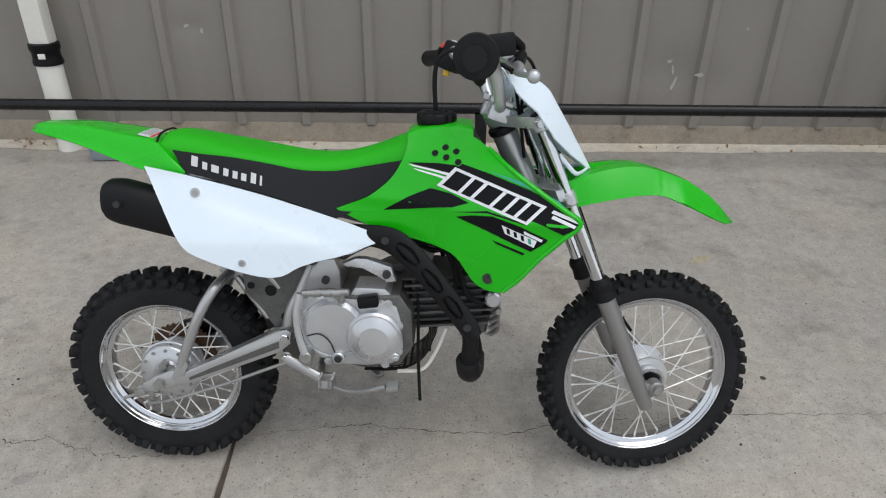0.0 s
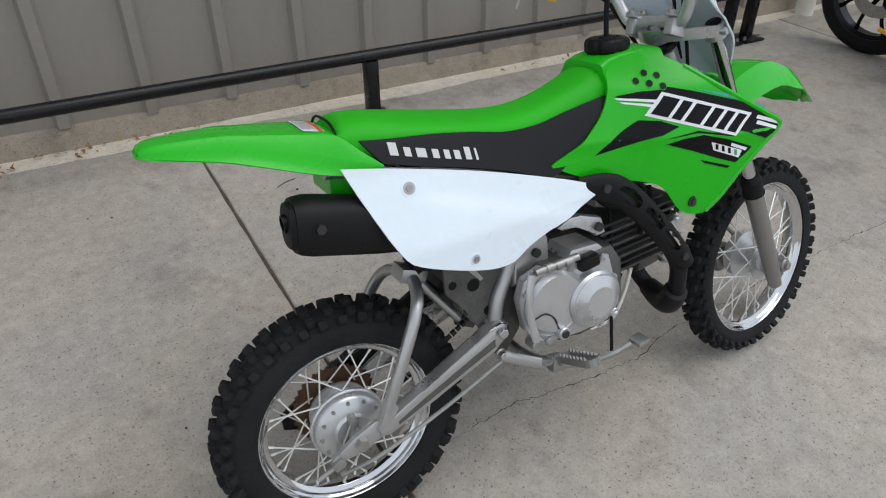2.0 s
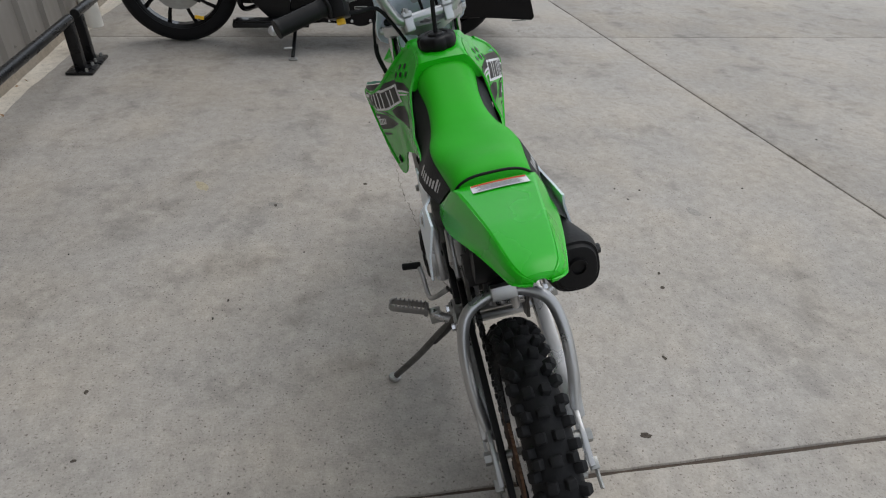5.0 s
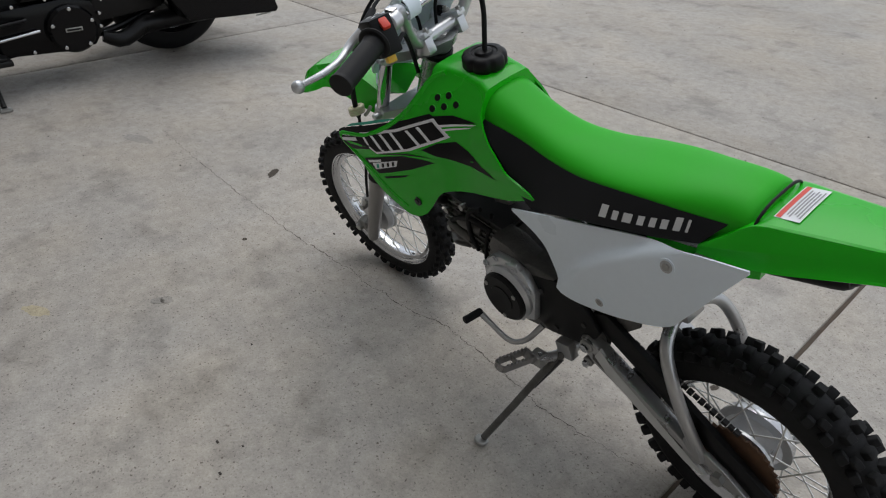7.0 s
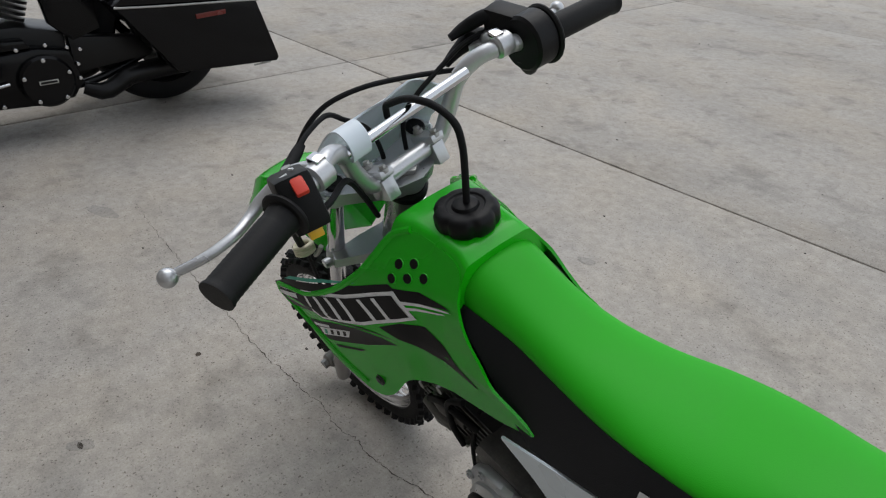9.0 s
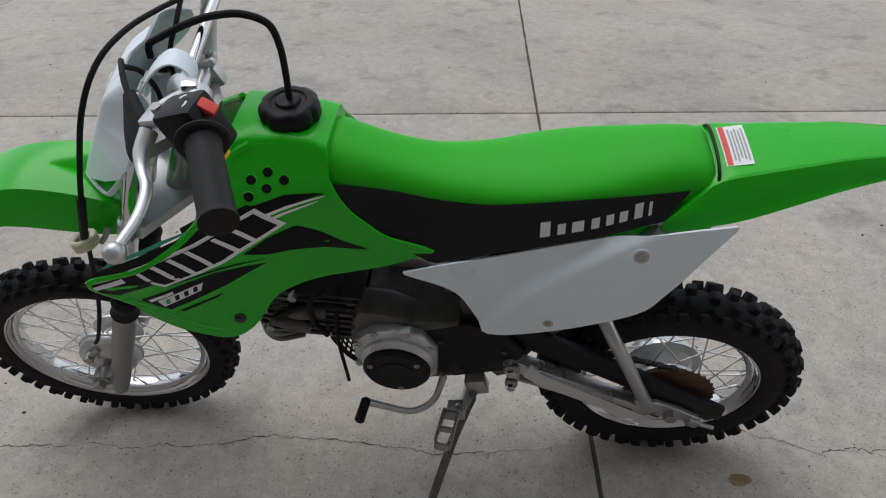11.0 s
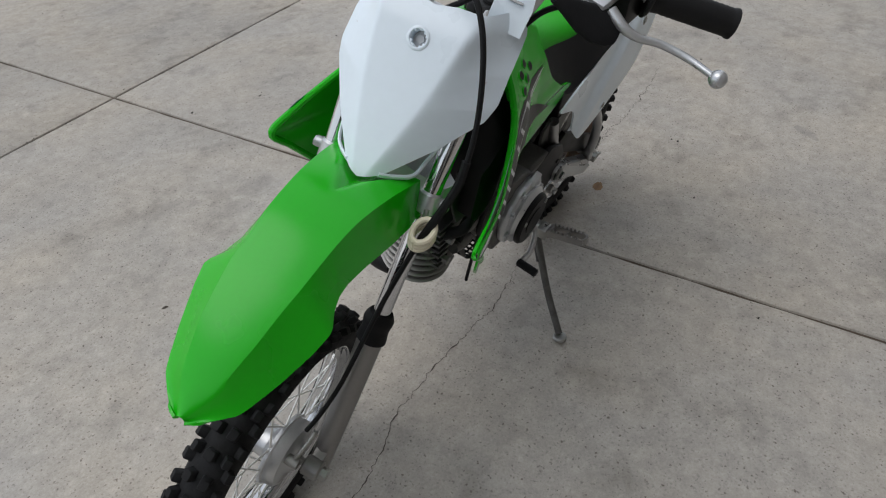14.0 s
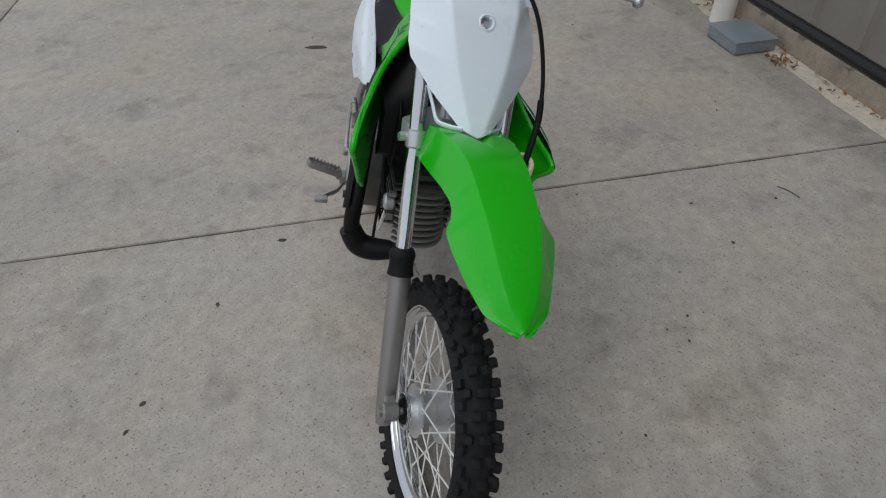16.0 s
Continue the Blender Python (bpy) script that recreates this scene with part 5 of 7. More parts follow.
for s in (-1, 1):
    # riser and cap of the bar clamp, with two bolts
    bm = box((0.714, 0.045 * s, 0.826), (0.040, 0.020, 0.030), pose(0, 0, 0, 0, 18, 0), bevel=0.004)
    clamp = part("bar_clamp", bm, ALLOY, handlebar, "cast alloy bar clamp")
    part("clamp_cap", box((0.7185, 0.045 * s, 0.848), (0.048, 0.021, 0.011), pose(0, 0, 0, 0, 18, 0), bevel=0.003), ALLOY, clamp)
    for dx, dz in ((-0.016, 0.0115), (0.0175, 0.0005)):
        c, n = Vector((0.7185 + dx, 0.045 * s, 0.8475 + dz * 0.5 + 0.005)), Vector((0.31, 0, 0.95))
        part("clamp_bolt", add_cyl(cyl(c - n * 0.004, c + n * 0.0012, 0.0068, sides=16), c, c + n * 0.006, 0.0045, sides=6), DULL_STEEL, clamp)
    # grip, with fine ribs and end flange
    a, b = (Vector((0.637, 0.210, 0.932)), Vector((0.603, 0.315, 0.926))) if s > 0 else (Vector((0.644, -0.208, 0.931)), Vector((0.624, -0.330, 0.9275)))
    d = (b - a).normalized()
    pts, rad = [], []
    for k in range(33):
        t = k / 32
        pts.append(a + (b - a) * t)
        rad.append(0.0172 + (0.0005 if 6 < k < 30 and k % 2 else 0) + (0.0016 if k > 30 else 0) + (0.0025 * max(0, 1 - k / 5)))
    part("grip", tube(pts, rad, 20, smooth=False), GRIP_RUBBER, handlebar, "black rubber grip")
    part("grip_flange", cyl(a - d * 0.003, a + d * 0.004, 0.027 if s > 0 else 0.039, sides=32, bevel=0.0025), GRIP_RUBBER, handlebar)
    # lever perch, blade and ball end
    ox = 0.0 if s > 0 else 0.012
    perch = tube([(0.655 + ox, 0.152 * s, 0.939), (0.676 + ox, 0.156 * s, 0.936), (0.694 + ox, 0.166 * s, 0.931)], [0.016, 0.012, 0.011], 12, 12, flat=0.8)
    add_cyl(perch, (0.654 + ox, 0.140 * s, 0.939), (0.650 + ox, 0.165 * s, 0.939), 0.0155, sides=20, bevel=0.003)
    add_box(perch, (0.686 + ox, 0.164 * s, 0.9315), (0.046, 0.034, 0.011), pose(0, 0, 0, 0, 14, -14 * s), bevel=0.003)
    pp = part("lever_perch", perch, ALLOY, handlebar, "cast alloy lever perch")
    part("pivot_bolt", cyl((0.688 + ox, 0.168 * s, 0.936), (0.690 + ox, 0.168 * s, 0.945), 0.0062, sides=6), DULL_STEEL, pp)
    part("perch_clamp", box((0.656 + ox, 0.148 * s, 0.954), (0.016, 0.014, 0.008), pose(0, 0, 0, 0, -10, 10 * s), bevel=0.002), CHROME, pp)
    lever = [(0.700, 0.182 * s, 0.925), (0.706, 0.204 * s, 0.915), (0.702, 0.224 * s, 0.909), (0.692, 0.250 * s, 0.908), (0.692, 0.285 * s, 0.906), (0.702, 0.318 * s, 0.904)]
    lv = part("lever", tube([(x + ox, y, z) for x, y, z in lever], [0.0095, 0.0085, 0.0068, 0.0062, 0.006, 0.0055], 12, 30, flat=0.75), ALLOY, handlebar, "polished alloy hand lever")
    bm = bmesh.new()
    bmesh.ops.create_uvsphere(bm, u_segments=18, v_segments=12, radius=0.0108)
    for v in bm.verts:
        v.co += Vector((0.7035 + ox, 0.326 * s, 0.9035))
    part("lever_ball", bm, ALLOY, lv)
# flat black rubber boots over the lever pivots
bm = bmesh.new()
boot_n = Vector((0.45, 0.70, 0.55)).normalized()
boot_line = spline([(0.736, 0.122, 0.929), (0.731, 0.136, 0.924), (0.724, 0.158, 0.916), (0.717, 0.180, 0.909), (0.711, 0.200, 0.902)], 24)
boot_rings = []
for k, p in enumerate(boot_line):
    q = k / (len(boot_line) - 1)
    along = Vector(boot_line[min(k + 1, len(boot_line) - 1)] - boot_line[max(k - 1, 0)]).normalized()
    across = boot_n.cross(along).normalized()
    wide = float(np.interp(q, [0, 0.12, 0.3, 0.5, 0.72, 0.9, 1], [0.0060, 0.0085, 0.0135, 0.0195, 0.0215, 0.0175, 0.010]))
    deep = float(np.interp(q, [0, 0.15, 0.4, 0.8, 1], [0.006, 0.0075, 0.0075, 0.0075, 0.005]))
    ring = []
    for a in range(20):
        ca, sa = math.cos(2 * math.pi * a / 20), math.sin(2 * math.pi * a / 20)
        ring.append(Vector(p) + across * wide * math.copysign(abs(ca) ** 0.75, ca) + boot_n * deep * math.copysign(abs(sa) ** 0.6, sa))
    boot_rings.append(ring)
skin(bm, boot_rings)
part("lever_boot", bm, RUBBER, handlebar, "flat black rubber lever boot")
part("lever_boot", tube([(0.737, -0.116, 0.913), (0.733, -0.14, 0.924), (0.724, -0.165, 0.932), (0.716, -0.196, 0.922)], [0.006, 0.010, 0.015, 0.010], 14, 24, flat=0.62), RUBBER, handlebar, "black rubber lever boot")
# switch housing on the left with its kill switch, throttle drum on the right
sw = part("switch_housing", box((0.649, 0.186, 0.930), (0.052, 0.040, 0.062), pose(0, 0, 0, 0, 20, -16), bevel=0.007), BLACK, handlebar, "black plastic switch housing")
part("kill_switch", box((0.630, 0.188, 0.957), (0.022, 0.014, 0.008), pose(0, 0, 0, 0, -30, -16), bevel=0.0025), RED, sw, "red kill switch")
part("start_button", box((0.634, 0.189, 0.896), (0.014, 0.016, 0.012), pose(0, 0, 0, 0, 20, -16), bevel=0.002), YELLOW, sw, "yellow start button")
for k in range(2):
    part("switch_mark", box((0.652 - 0.004 * k, 0.180 + 0.012 * k, 0.9638), (0.008, 0.0022, 0.0016), pose(0, 0, 0, 0, 18, 12 + 50 * k)), DECAL_WHITE, sw)
part("switch_lead", tube([(0.640, 0.178, 0.908), (0.655, 0.150, 0.90), (0.690, 0.105, 0.885), (0.716, 0.075, 0.83), (0.742, 0.05, 0.77)], 0.004, 8, 40), RUBBER, sw)
bm = cyl((0.650, -0.170, 0.9325), (0.646, -0.206, 0.931), 0.036, sides=32, bevel=0.004)
add_box(bm, (0.684, -0.188, 0.950), (0.054, 0.034, 0.038), pose(0, 0, 0, 0, -8, 6), bevel=0.006)
add_tube(bm, [(0.652, -0.186, 0.91), (0.655, -0.188, 0.893), (0.66, -0.190, 0.886)], [0.018, 0.012, 0.006], 10, 10)
part("throttle_housing", bm, BLACK, handlebar, "black plastic throttle housing")
part("cable_boot", tube([(0.690, -0.186, 0.958), (0.708, -0.172, 0.960), (0.728, -0.155, 0.950), (0.737, -0.133, 0.943)], [0.010, 0.0095, 0.0085, 0.005], 12, 16), RUBBER, handlebar, "black rubber throttle cable boot")


def cable(name, pts, r=0.0034, n=50, mat=None, label="black control cable", holder=None):
    return part(name, tube(pts, r, 8, n), mat or RUBBER, holder or bike, label)


cable("throttle_cable", [(0.708, -0.172, 0.960), (0.728, -0.155, 0.950), (0.738, -0.128, 0.941), (0.742, -0.090, 0.922), (0.742, -0.050, 0.903), (0.752, -0.028, 0.872), (0.765, -0.03, 0.80), (0.775, -0.03, 0.74)])
cable("clutch_cable", [tuple(STEER @ Vector((0.734, 0.128, 0.927))), tuple(STEER @ Vector((0.745, 0.104, 0.932))), (0.752, 0.075, 0.926), (0.772, 0.045, 0.900), (0.772, 0.015, 0.872), (0.768, 0.005, 0.83), (0.785, 0.0, 0.76)])
cable("brake_cable", [(0.735, -0.122, 0.912), (0.755, -0.043, 0.926), (0.772, 0.018, 0.930), (0.790, 0.066, 0.916), (0.812, 0.100, 0.872), (0.838, 0.124, 0.795), (0.864, 0.129, 0.725), (0.889, 0.119, 0.675), (0.903, 0.110, 0.640), (0.940, 0.096, 0.55), (0.972, 0.088, 0.47), (1.005, 0.082, 0.40), (1.036, 0.072, 0.345), (1.056, 0.064, 0.318)], 0.0036, 90, label="black front brake cable")
part("cable_sleeve", tube([(0.852, 0.128, 0.757), (0.864, 0.129, 0.725), (0.889, 0.119, 0.675), (0.903, 0.110, 0.640)], 0.0058, 8), RUBBER, bike)
bm = bmesh.new()
ring_at = Vector((0.899, 0.113, 0.658))
for dz in (-0.006, 0.0, 0.006):
    add_tube(bm, [ring_at + Vector((math.cos(2 * math.pi * k / 24) * 0.017, math.sin(2 * math.pi * k / 24) * 0.013, dz - 0.006 * math.cos(2 * math.pi * k / 24))) for k in range(25)], 0.0042, 8, 40)
part("cable_guide", bm, CREAM, bike, "cream nylon cable guide")
part("guide_bracket", tube([(0.884, 0.104, 0.646), (0.876, 0.100, 0.655), (0.868, 0.096, 0.668)], 0.004, 8), DULL_STEEL, bike)

# ---- engine and drive ----
case = [(0.345, 0.44), (0.375, 0.468), (0.45, 0.462), (0.53, 0.468), (0.555, 0.43), (0.558, 0.35), (0.53, 0.305), (0.455, 0.296), (0.385, 0.312), (0.345, 0.345)]
engine = part("engine", prism(case, -0.105, 0.085, bevel=0.008), CAST_DARK, bike, "cast alloy single-cylinder engine")


def disc(c, r, y0, y1, name, mat, parent, bevel=0.004, label=""):
    return part(name, cyl((c[0], y0, c[1]), (c[0], y1, c[1]), r, sides=40, bevel=bevel), mat, parent, label)


cover = part("clutch_cover", prism([(0.338, 0.415), (0.350, 0.452), (0.39, 0.466), (0.43, 0.455), (0.47, 0.448), (0.515, 0.455), (0.545, 0.44), (0.556, 0.40), (0.558, 0.345), (0.535, 0.308), (0.48, 0.302), (0.43, 0.306), (0.38, 0.318), (0.350, 0.35)], -0.125, -0.104, bevel=0.006), ALLOY, engine, "satin silver crankcase cover")
disc((0.414, 0.390), 0.066, -0.136, -0.12, "cover_drum", ALLOY, engine, 0.010)
disc((0.499, 0.374), 0.058, -0.144, -0.12, "cover_rim", ALLOY, engine, 0.005)
part("outer_cover", lathe([(0.0, -0.125), (0.0525, -0.125), (0.0525, -0.142), (0.0505, -0.1455), (0.034, -0.1545), (0.031, -0.1555), (0.0, -0.156)], 56), ALLOY, engine, "satin silver round engine cover", pose(0.499, 0, 0.374), angle=14)
part("cover_ear", add_cyl(cyl((0.542, -0.128, 0.334), (0.542, -0.146, 0.334), 0.0095, sides=18, bevel=0.002), (0.534, -0.130, 0.342), (0.545, -0.143, 0.330), 0.007, sides=12), ALLOY, engine)
part("cover_arc", tube([(0.360, -0.1365, 0.375), (0.385, -0.1375, 0.380), (0.405, -0.1375, 0.365), (0.416, -0.1365, 0.338)], 0.0016, 8, 30), DARK_METAL, engine)
part("filler_plug", box((0.487, -0.128, 0.453), (0.042, 0.026, 0.024), pose(0, 0, 0, 0, -8, 0), bevel=0.005), BLACK, engine, "black oil filler plug")
for x, z in ((0.355, 0.425), (0.372, 0.457), (0.412, 0.458), (0.528, 0.448), (0.550, 0.40), (0.549, 0.34), (0.52, 0.309), (0.40, 0.314), (0.362, 0.345)):
    part("case_bolt", add_cyl(cyl((x, -0.125, z), (x, -0.130, z), 0.0085, sides=16), (x, -0.130, z), (x, -0.134, z), 0.0045, sides=6), ALLOY, engine)
disc((0.424, 0.328), 0.013, -0.146, -0.12, "shaft_boss", ALLOY, engine, 0.002)
disc((0.424, 0.328), 0.008, -0.149, -0.14, "shaft_end", DARK_METAL, engine, 0.001)
# flat top bridge of the cover
part("cover_bridge", prism([(0.445, 0.455), (0.46, 0.478), (0.52, 0.476), (0.545, 0.452)], -0.118, -0.05, bevel=0.004), ALLOY, engine)
for ob in engine.children:
    ob.matrix_basis = Matrix.Translation((-0.021, 0.017, 0.002)) @ ob.matrix_basis
# upper rear mount; dark studs stand in for the shaded holes in the mounts
part("engine_mount", prism([(0.325, 0.43), (0.334, 0.48), (0.343, 0.512), (0.362, 0.530), (0.394, 0.532), (0.404, 0.505), (0.406, 0.455)], -0.078, 0.020, bevel=0.006), SILVER, engine, "grey cast rear engine mount")
part("mount_arm", prism([(0.412, 0.528), (0.440, 0.541), (0.464, 0.540), (0.512, 0.524), (0.522, 0.492), (0.500, 0.489), (0.478, 0.512), (0.455, 0.524), (0.425, 0.520)], -0.095, -0.075, bevel=0.004), ALLOY, engine)
for x, z, y in ((0.375, 0.487, -0.078), (0.503, 0.509, -0.095)):
    part("mount_bolt_hole", cyl((x, y - 0.008, z), (x, y, z), 0.0085, sides=12), DARK_METAL, engine)
# finned cylinder lying forward, and its head
for k in range(8):
    z = 0.375 + 0.0155 * k
    x0, x1 = 0.56 - 0.004 * k, 0.715 + 0.003 * k
    bm = prism([(x0, z), (x0, z + 0.005), (x1, z + 0.019), (x1, z + 0.014)], -0.066, 0.060)
    part("fin", bm, DARK_METAL if k % 2 else CAST_DARK, engine)
part("cylinder", prism([(0.55, 0.385), (0.55, 0.485), (0.70, 0.50), (0.70, 0.40)], -0.056, 0.056, bevel=0.006), DARK_METAL, engine)
hd = part("cylinder_head", prism([(0.655, 0.345), (0.68, 0.505), (0.712, 0.508), (0.732, 0.49), (0.728, 0.43), (0.712, 0.355)], -0.044, 0.044, bevel=0.010), CAST_DARK, engine, "grey cast cylinder head")
for k in range(9):
    z = 0.356 + 0.0155 * k
    fin = tube([(0.65, 0.050, z + 0.012), (0.698, 0.053, z), (0.730, 0.027, z - 0.004), (0.734, -0.018, z - 0.004), (0.718, -0.052, z)], 0.0026, 8, 24, flat=3.2)
    part("head_fin", fin, FORK_GREY, hd)
for z in (0.42, 0.475):
    part("head_bolt", cyl((0.735, -0.074, z), (0.735, -0.06, z), 0.007, sides=6), DULL_STEEL, hd)
part("valve_cover", cyl((0.722, -0.080, 0.448), (0.722, -0.058, 0.448), 0.017, sides=24, bevel=0.004), ALLOY, hd)
part("spark_plug_cap", tube([(0.71, 0.055, 0.47), (0.70, 0.085, 0.50), (0.67, 0.08, 0.54), (0.62, 0.05, 0.56)], [0.010, 0.009, 0.004, 0.004], 10), RUBBER, engine)
for pts, r, mt in (([(0.56, 0.066, 0.47), (0.60, 0.075, 0.485), (0.64, 0.072, 0.47), (0.68, 0.07, 0.44)], 0.006, RUBBER), ([(0.58, 0.07, 0.52), (0.61, 0.078, 0.50), (0.615, 0.076, 0.44), (0.60, 0.072, 0.40)], 0.005, RUBBER), ([(0.63, 0.064, 0.41), (0.66, 0.070, 0.425), (0.69, 0.068, 0.43)], 0.011, CAST_DARK), ([(0.60, 0.055, 0.445), (0.64, 0.064, 0.45), (0.66, 0.062, 0.455)], 0.014, CAST_DARK)):
    part("hose" if mt is RUBBER else "casting_boss", tube(pts, r, 10, 20), mt, engine)
for x, z in ((0.645, 0.49), (0.70, 0.455), (0.70, 0.405), (0.60, 0.40)):
    part("head_nut", cyl((x, 0.056, z), (x, 0.070, z), 0.0075, sides=6), DULL_STEEL, engine)
# left cover: black disc in a silver ring, sprocket guard behind
part("case_cover", prism([(0.412, 0.342), (0.408, 0.411), (0.432, 0.452), (0.471, 0.466), (0.514, 0.461), (0.542, 0.433), (0.549, 0.389), (0.532, 0.342), (0.488, 0.321), (0.445, 0.323)], 0.084, 0.104, bevel=0.007), ALLOY, engine, "faceted cast alloy case cover")
for x, z in ((0.423, 0.420), (0.458, 0.455), (0.510, 0.454), (0.540, 0.424), (0.542, 0.372), (0.445, 0.330)):
    part("case_bolt", add_cyl(cyl((x, 0.103, z), (x, 0.107, z), 0.0075, sides=14), (x, 0.107, z), (x, 0.110, z), 0.0045, sides=6), ALLOY, engine)
disc((0.476, 0.385), 0.062, 0.08, 0.118, "stator_case", ALLOY, engine, 0.008, "cast alloy stator case")
disc((0.476, 0.382), 0.056, 0.112, 0.1285, "stator_cover", BLACK, engine, 0.005, "black round engine cover")
disc((0.476, 0.382), 0.030, 0.1275, 0.1305, "stator_boss", BLACK, engine, 0.001)
for a in (0.4, 2.5, 4.6):
    x, z = 0.476 + 0.045 * math.cos(a), 0.382 + 0.045 * math.sin(a)
    part("cover_screw", cyl((x, 0.127, z), (x, 0.1305, z), 0.005, sides=10), DULL_STEEL, engine)
part("case_shoulder", prism([(0.43, 0.43), (0.445, 0.462), (0.49, 0.485), (0.535, 0.487), (0.55, 0.455), (0.53, 0.43)], 0.03, 0.088, bevel=0.010), CAST_DARK, engine)
part("top_plate", box((0.462, 0.098, 0.457), (0.034, 0.014, 0.022), pose(0, 0, 0, -20, 20, 0), bevel=0.003), ALLOY, engine)
guard = part("chain_cover", prism([(0.435, 0.445), (0.43, 0.33), (0.385, 0.315), (0.29, 0.345), (0.265, 0.40), (0.30, 0.445), (0.36, 0.47)], 0.072, 0.086, bevel=0.004), BLACK, bike, "black plastic chain cover")
for x, z in ((0.405, 0.42), (0.37, 0.34), (0.30, 0.40)):
    part("cover_bolt", cyl((x, 0.084, z), (x, 0.089, z), 0.006, sides=6), DARK_METAL, guard)
part("chain_guard", prism([(0.30, 0.425), (0.27, 0.395), (0.12, 0.315), (-0.075, 0.195), (-0.10, 0.205), (-0.10, 0.235), (0.03, 0.315), (0.15, 0.385), (0.26, 0.445)], 0.062, 0.074, bevel=0.004), BLACK, bike, "long black plastic chain guard")
# chain: two runs of links
bm = bmesh.new()
for (xa, za), (xb, zb) in (((0.345, 0.42), (0.0, 0.318)), ((0.345, 0.345), (0.0, 0.152))):
    for k in range(30):
        t = (k + 0.5) / 30
        x, z = xa + (xb - xa) * t, za + (zb - za) * t
        add_box(bm, (x, 0.0465, z), (0.0105, 0.009 if k % 2 else 0.006, 0.008), pose(0, 0, 0, 0, -math.degrees(math.atan2(zb - za, xb - xa)), 0))
tagged(part("chain", bm, DARK_METAL, bike, "greasy dark drive chain"), kind="stuff")
# carburettor, manifold and hoses over the cylinder
part("carburettor", add_cyl(box((0.575, -0.008, 0.545), (0.05, 0.06, 0.07), pose(0, 0, 0, 0, 15, 0), bevel=0.006), (0.575, -0.008, 0.57), (0.585, -0.008, 0.61), 0.018, sides=20), FORK_GREY, bike, "grey cast carburettor")
for pts in ([(0.56, -0.045, 0.56), (0.60, -0.06, 0.55), (0.645, -0.055, 0.57), (0.66, -0.05, 0.62)], [(0.60, -0.06, 0.58), (0.63, -0.072, 0.54), (0.645, -0.072, 0.49), (0.63, -0.07, 0.45)], [(0.52, -0.05, 0.56), (0.55, -0.07, 0.53), (0.60, -0.07, 0.52)], [(0.64, -0.078, 0.55), (0.655, -0.08, 0.50), (0.668, -0.078, 0.46), (0.70, -0.076, 0.44)]):
    part("hose", tube(pts, 0.0055, 8, 24), RUBBER, engine, "black rubber hose")
part("drain_hose", tube([(0.56, -0.06, 0.52), (0.565, -0.064, 0.42), (0.566, -0.066, 0.30), (0.570, -0.066, 0.198)], 0.0036, 8, 24), RUBBER, engine)
part("drain_hose", tube([(0.57, 0.05, 0.50), (0.585, 0.066, 0.40), (0.585, 0.068, 0.25)], 0.0036, 8, 24), RUBBER, engine)
part("carb_lever", tube([(0.60, -0.052, 0.565), (0.62, -0.058, 0.555), (0.64, -0.06, 0.53)], 0.004, 8), DULL_STEEL, engine)
# perforated sump guard plate, bowed up ahead of the engine
line = spline([(0.445, 0.262), (0.50, 0.262), (0.545, 0.272), (0.580, 0.300), (0.600, 0.345), (0.606, 0.362)], 44)
bm = bmesh.new()
rows = [[bm.verts.new((p[0], -0.052 + 0.104 * k / 30, p[1] + 0.012 * (1 - abs(k - 15) / 15) * -0.3)) for k in range(31)] for p in line]
for i in range(44):
    for k in range(30):
        if 2 <= i <= 41 and 2 <= k <= 27 and i % 3 and k % 3:
            continue
        bm.faces.new((rows[i][k], rows[i][k + 1], rows[i + 1][k + 1], rows[i + 1][k]))
bmesh.ops.delete(bm, geom=[v for v in bm.verts if not v.link_faces], context="VERTS")
bmesh.ops.recalc_face_normals(bm, faces=bm.faces)
bmesh.ops.solidify(bm, geom=bm.faces[:], thickness=0.0022)
guard_plate = part("sump_guard", bm, BLACK, engine, "black perforated steel sump guard")
part("guard_rod", tube([(0.520, -0.056, 0.264), (0.575, -0.058, 0.272), (0.606, -0.058, 0.320), (0.625, -0.055, 0.372)], 0.0042, 8, 30), PVC, guard_plate, "pale rod along the guard")

# ---- exhaust ----
pipe_pts = [(0.665, 0.0, 0.375), (0.685, -0.012, 0.325), (0.690, -0.045, 0.300), (0.684, -0.090, 0.296), (0.676, -0.122, 0.312), (0.675, -0.132, 0.350), (0.674, -0.131, 0.398), (0.640, -0.124, 0.455), (0.570, -0.112, 0.535), (0.520, -0.100, 0.578), (0.46, -0.090, 0.592), (0.38, -0.084, 0.590), (0.28, -0.082, 0.575)]
exhaust = part("exhaust_pipe", tube(pipe_pts, [0.017] * 10 + [0.018, 0.020, 0.022], 18, 80), HEAT_BLACK, bike, "black painted exhaust header pipe")
# heat shield with three long slots
path = spline([(0.684, -0.150, 0.398), (0.655, -0.145, 0.440), (0.600, -0.137, 0.510), (0.545, -0.124, 0.567), (0.505, -0.112, 0.588), (0.455, -0.100, 0.592)], 90)
bm = bmesh.new()
rows = []
for i, p in enumerate(path):
    d = Vector(path[min(i + 1, 90)] - path[max(i - 1, 0)]).normalized()
    outw = Vector((0, -1, 0))
    up = d.cross(outw).normalized()
    w = lerp_of([0, 8, 40, 70, 90], [0.017, 0.022, 0.024, 0.027, 0.022])(i)
    rows.append([bm.verts.new(Vector(p) + outw * (0.012 * math.cos(a) - 0.006) + up * (w * math.sin(a))) for a in (-1.45 + 2.9 * k / 28 for k in range(29))])
slots = ((22, 14.5, 8), (41, 14.5, 8.5), (61, 14.5, 8.5))
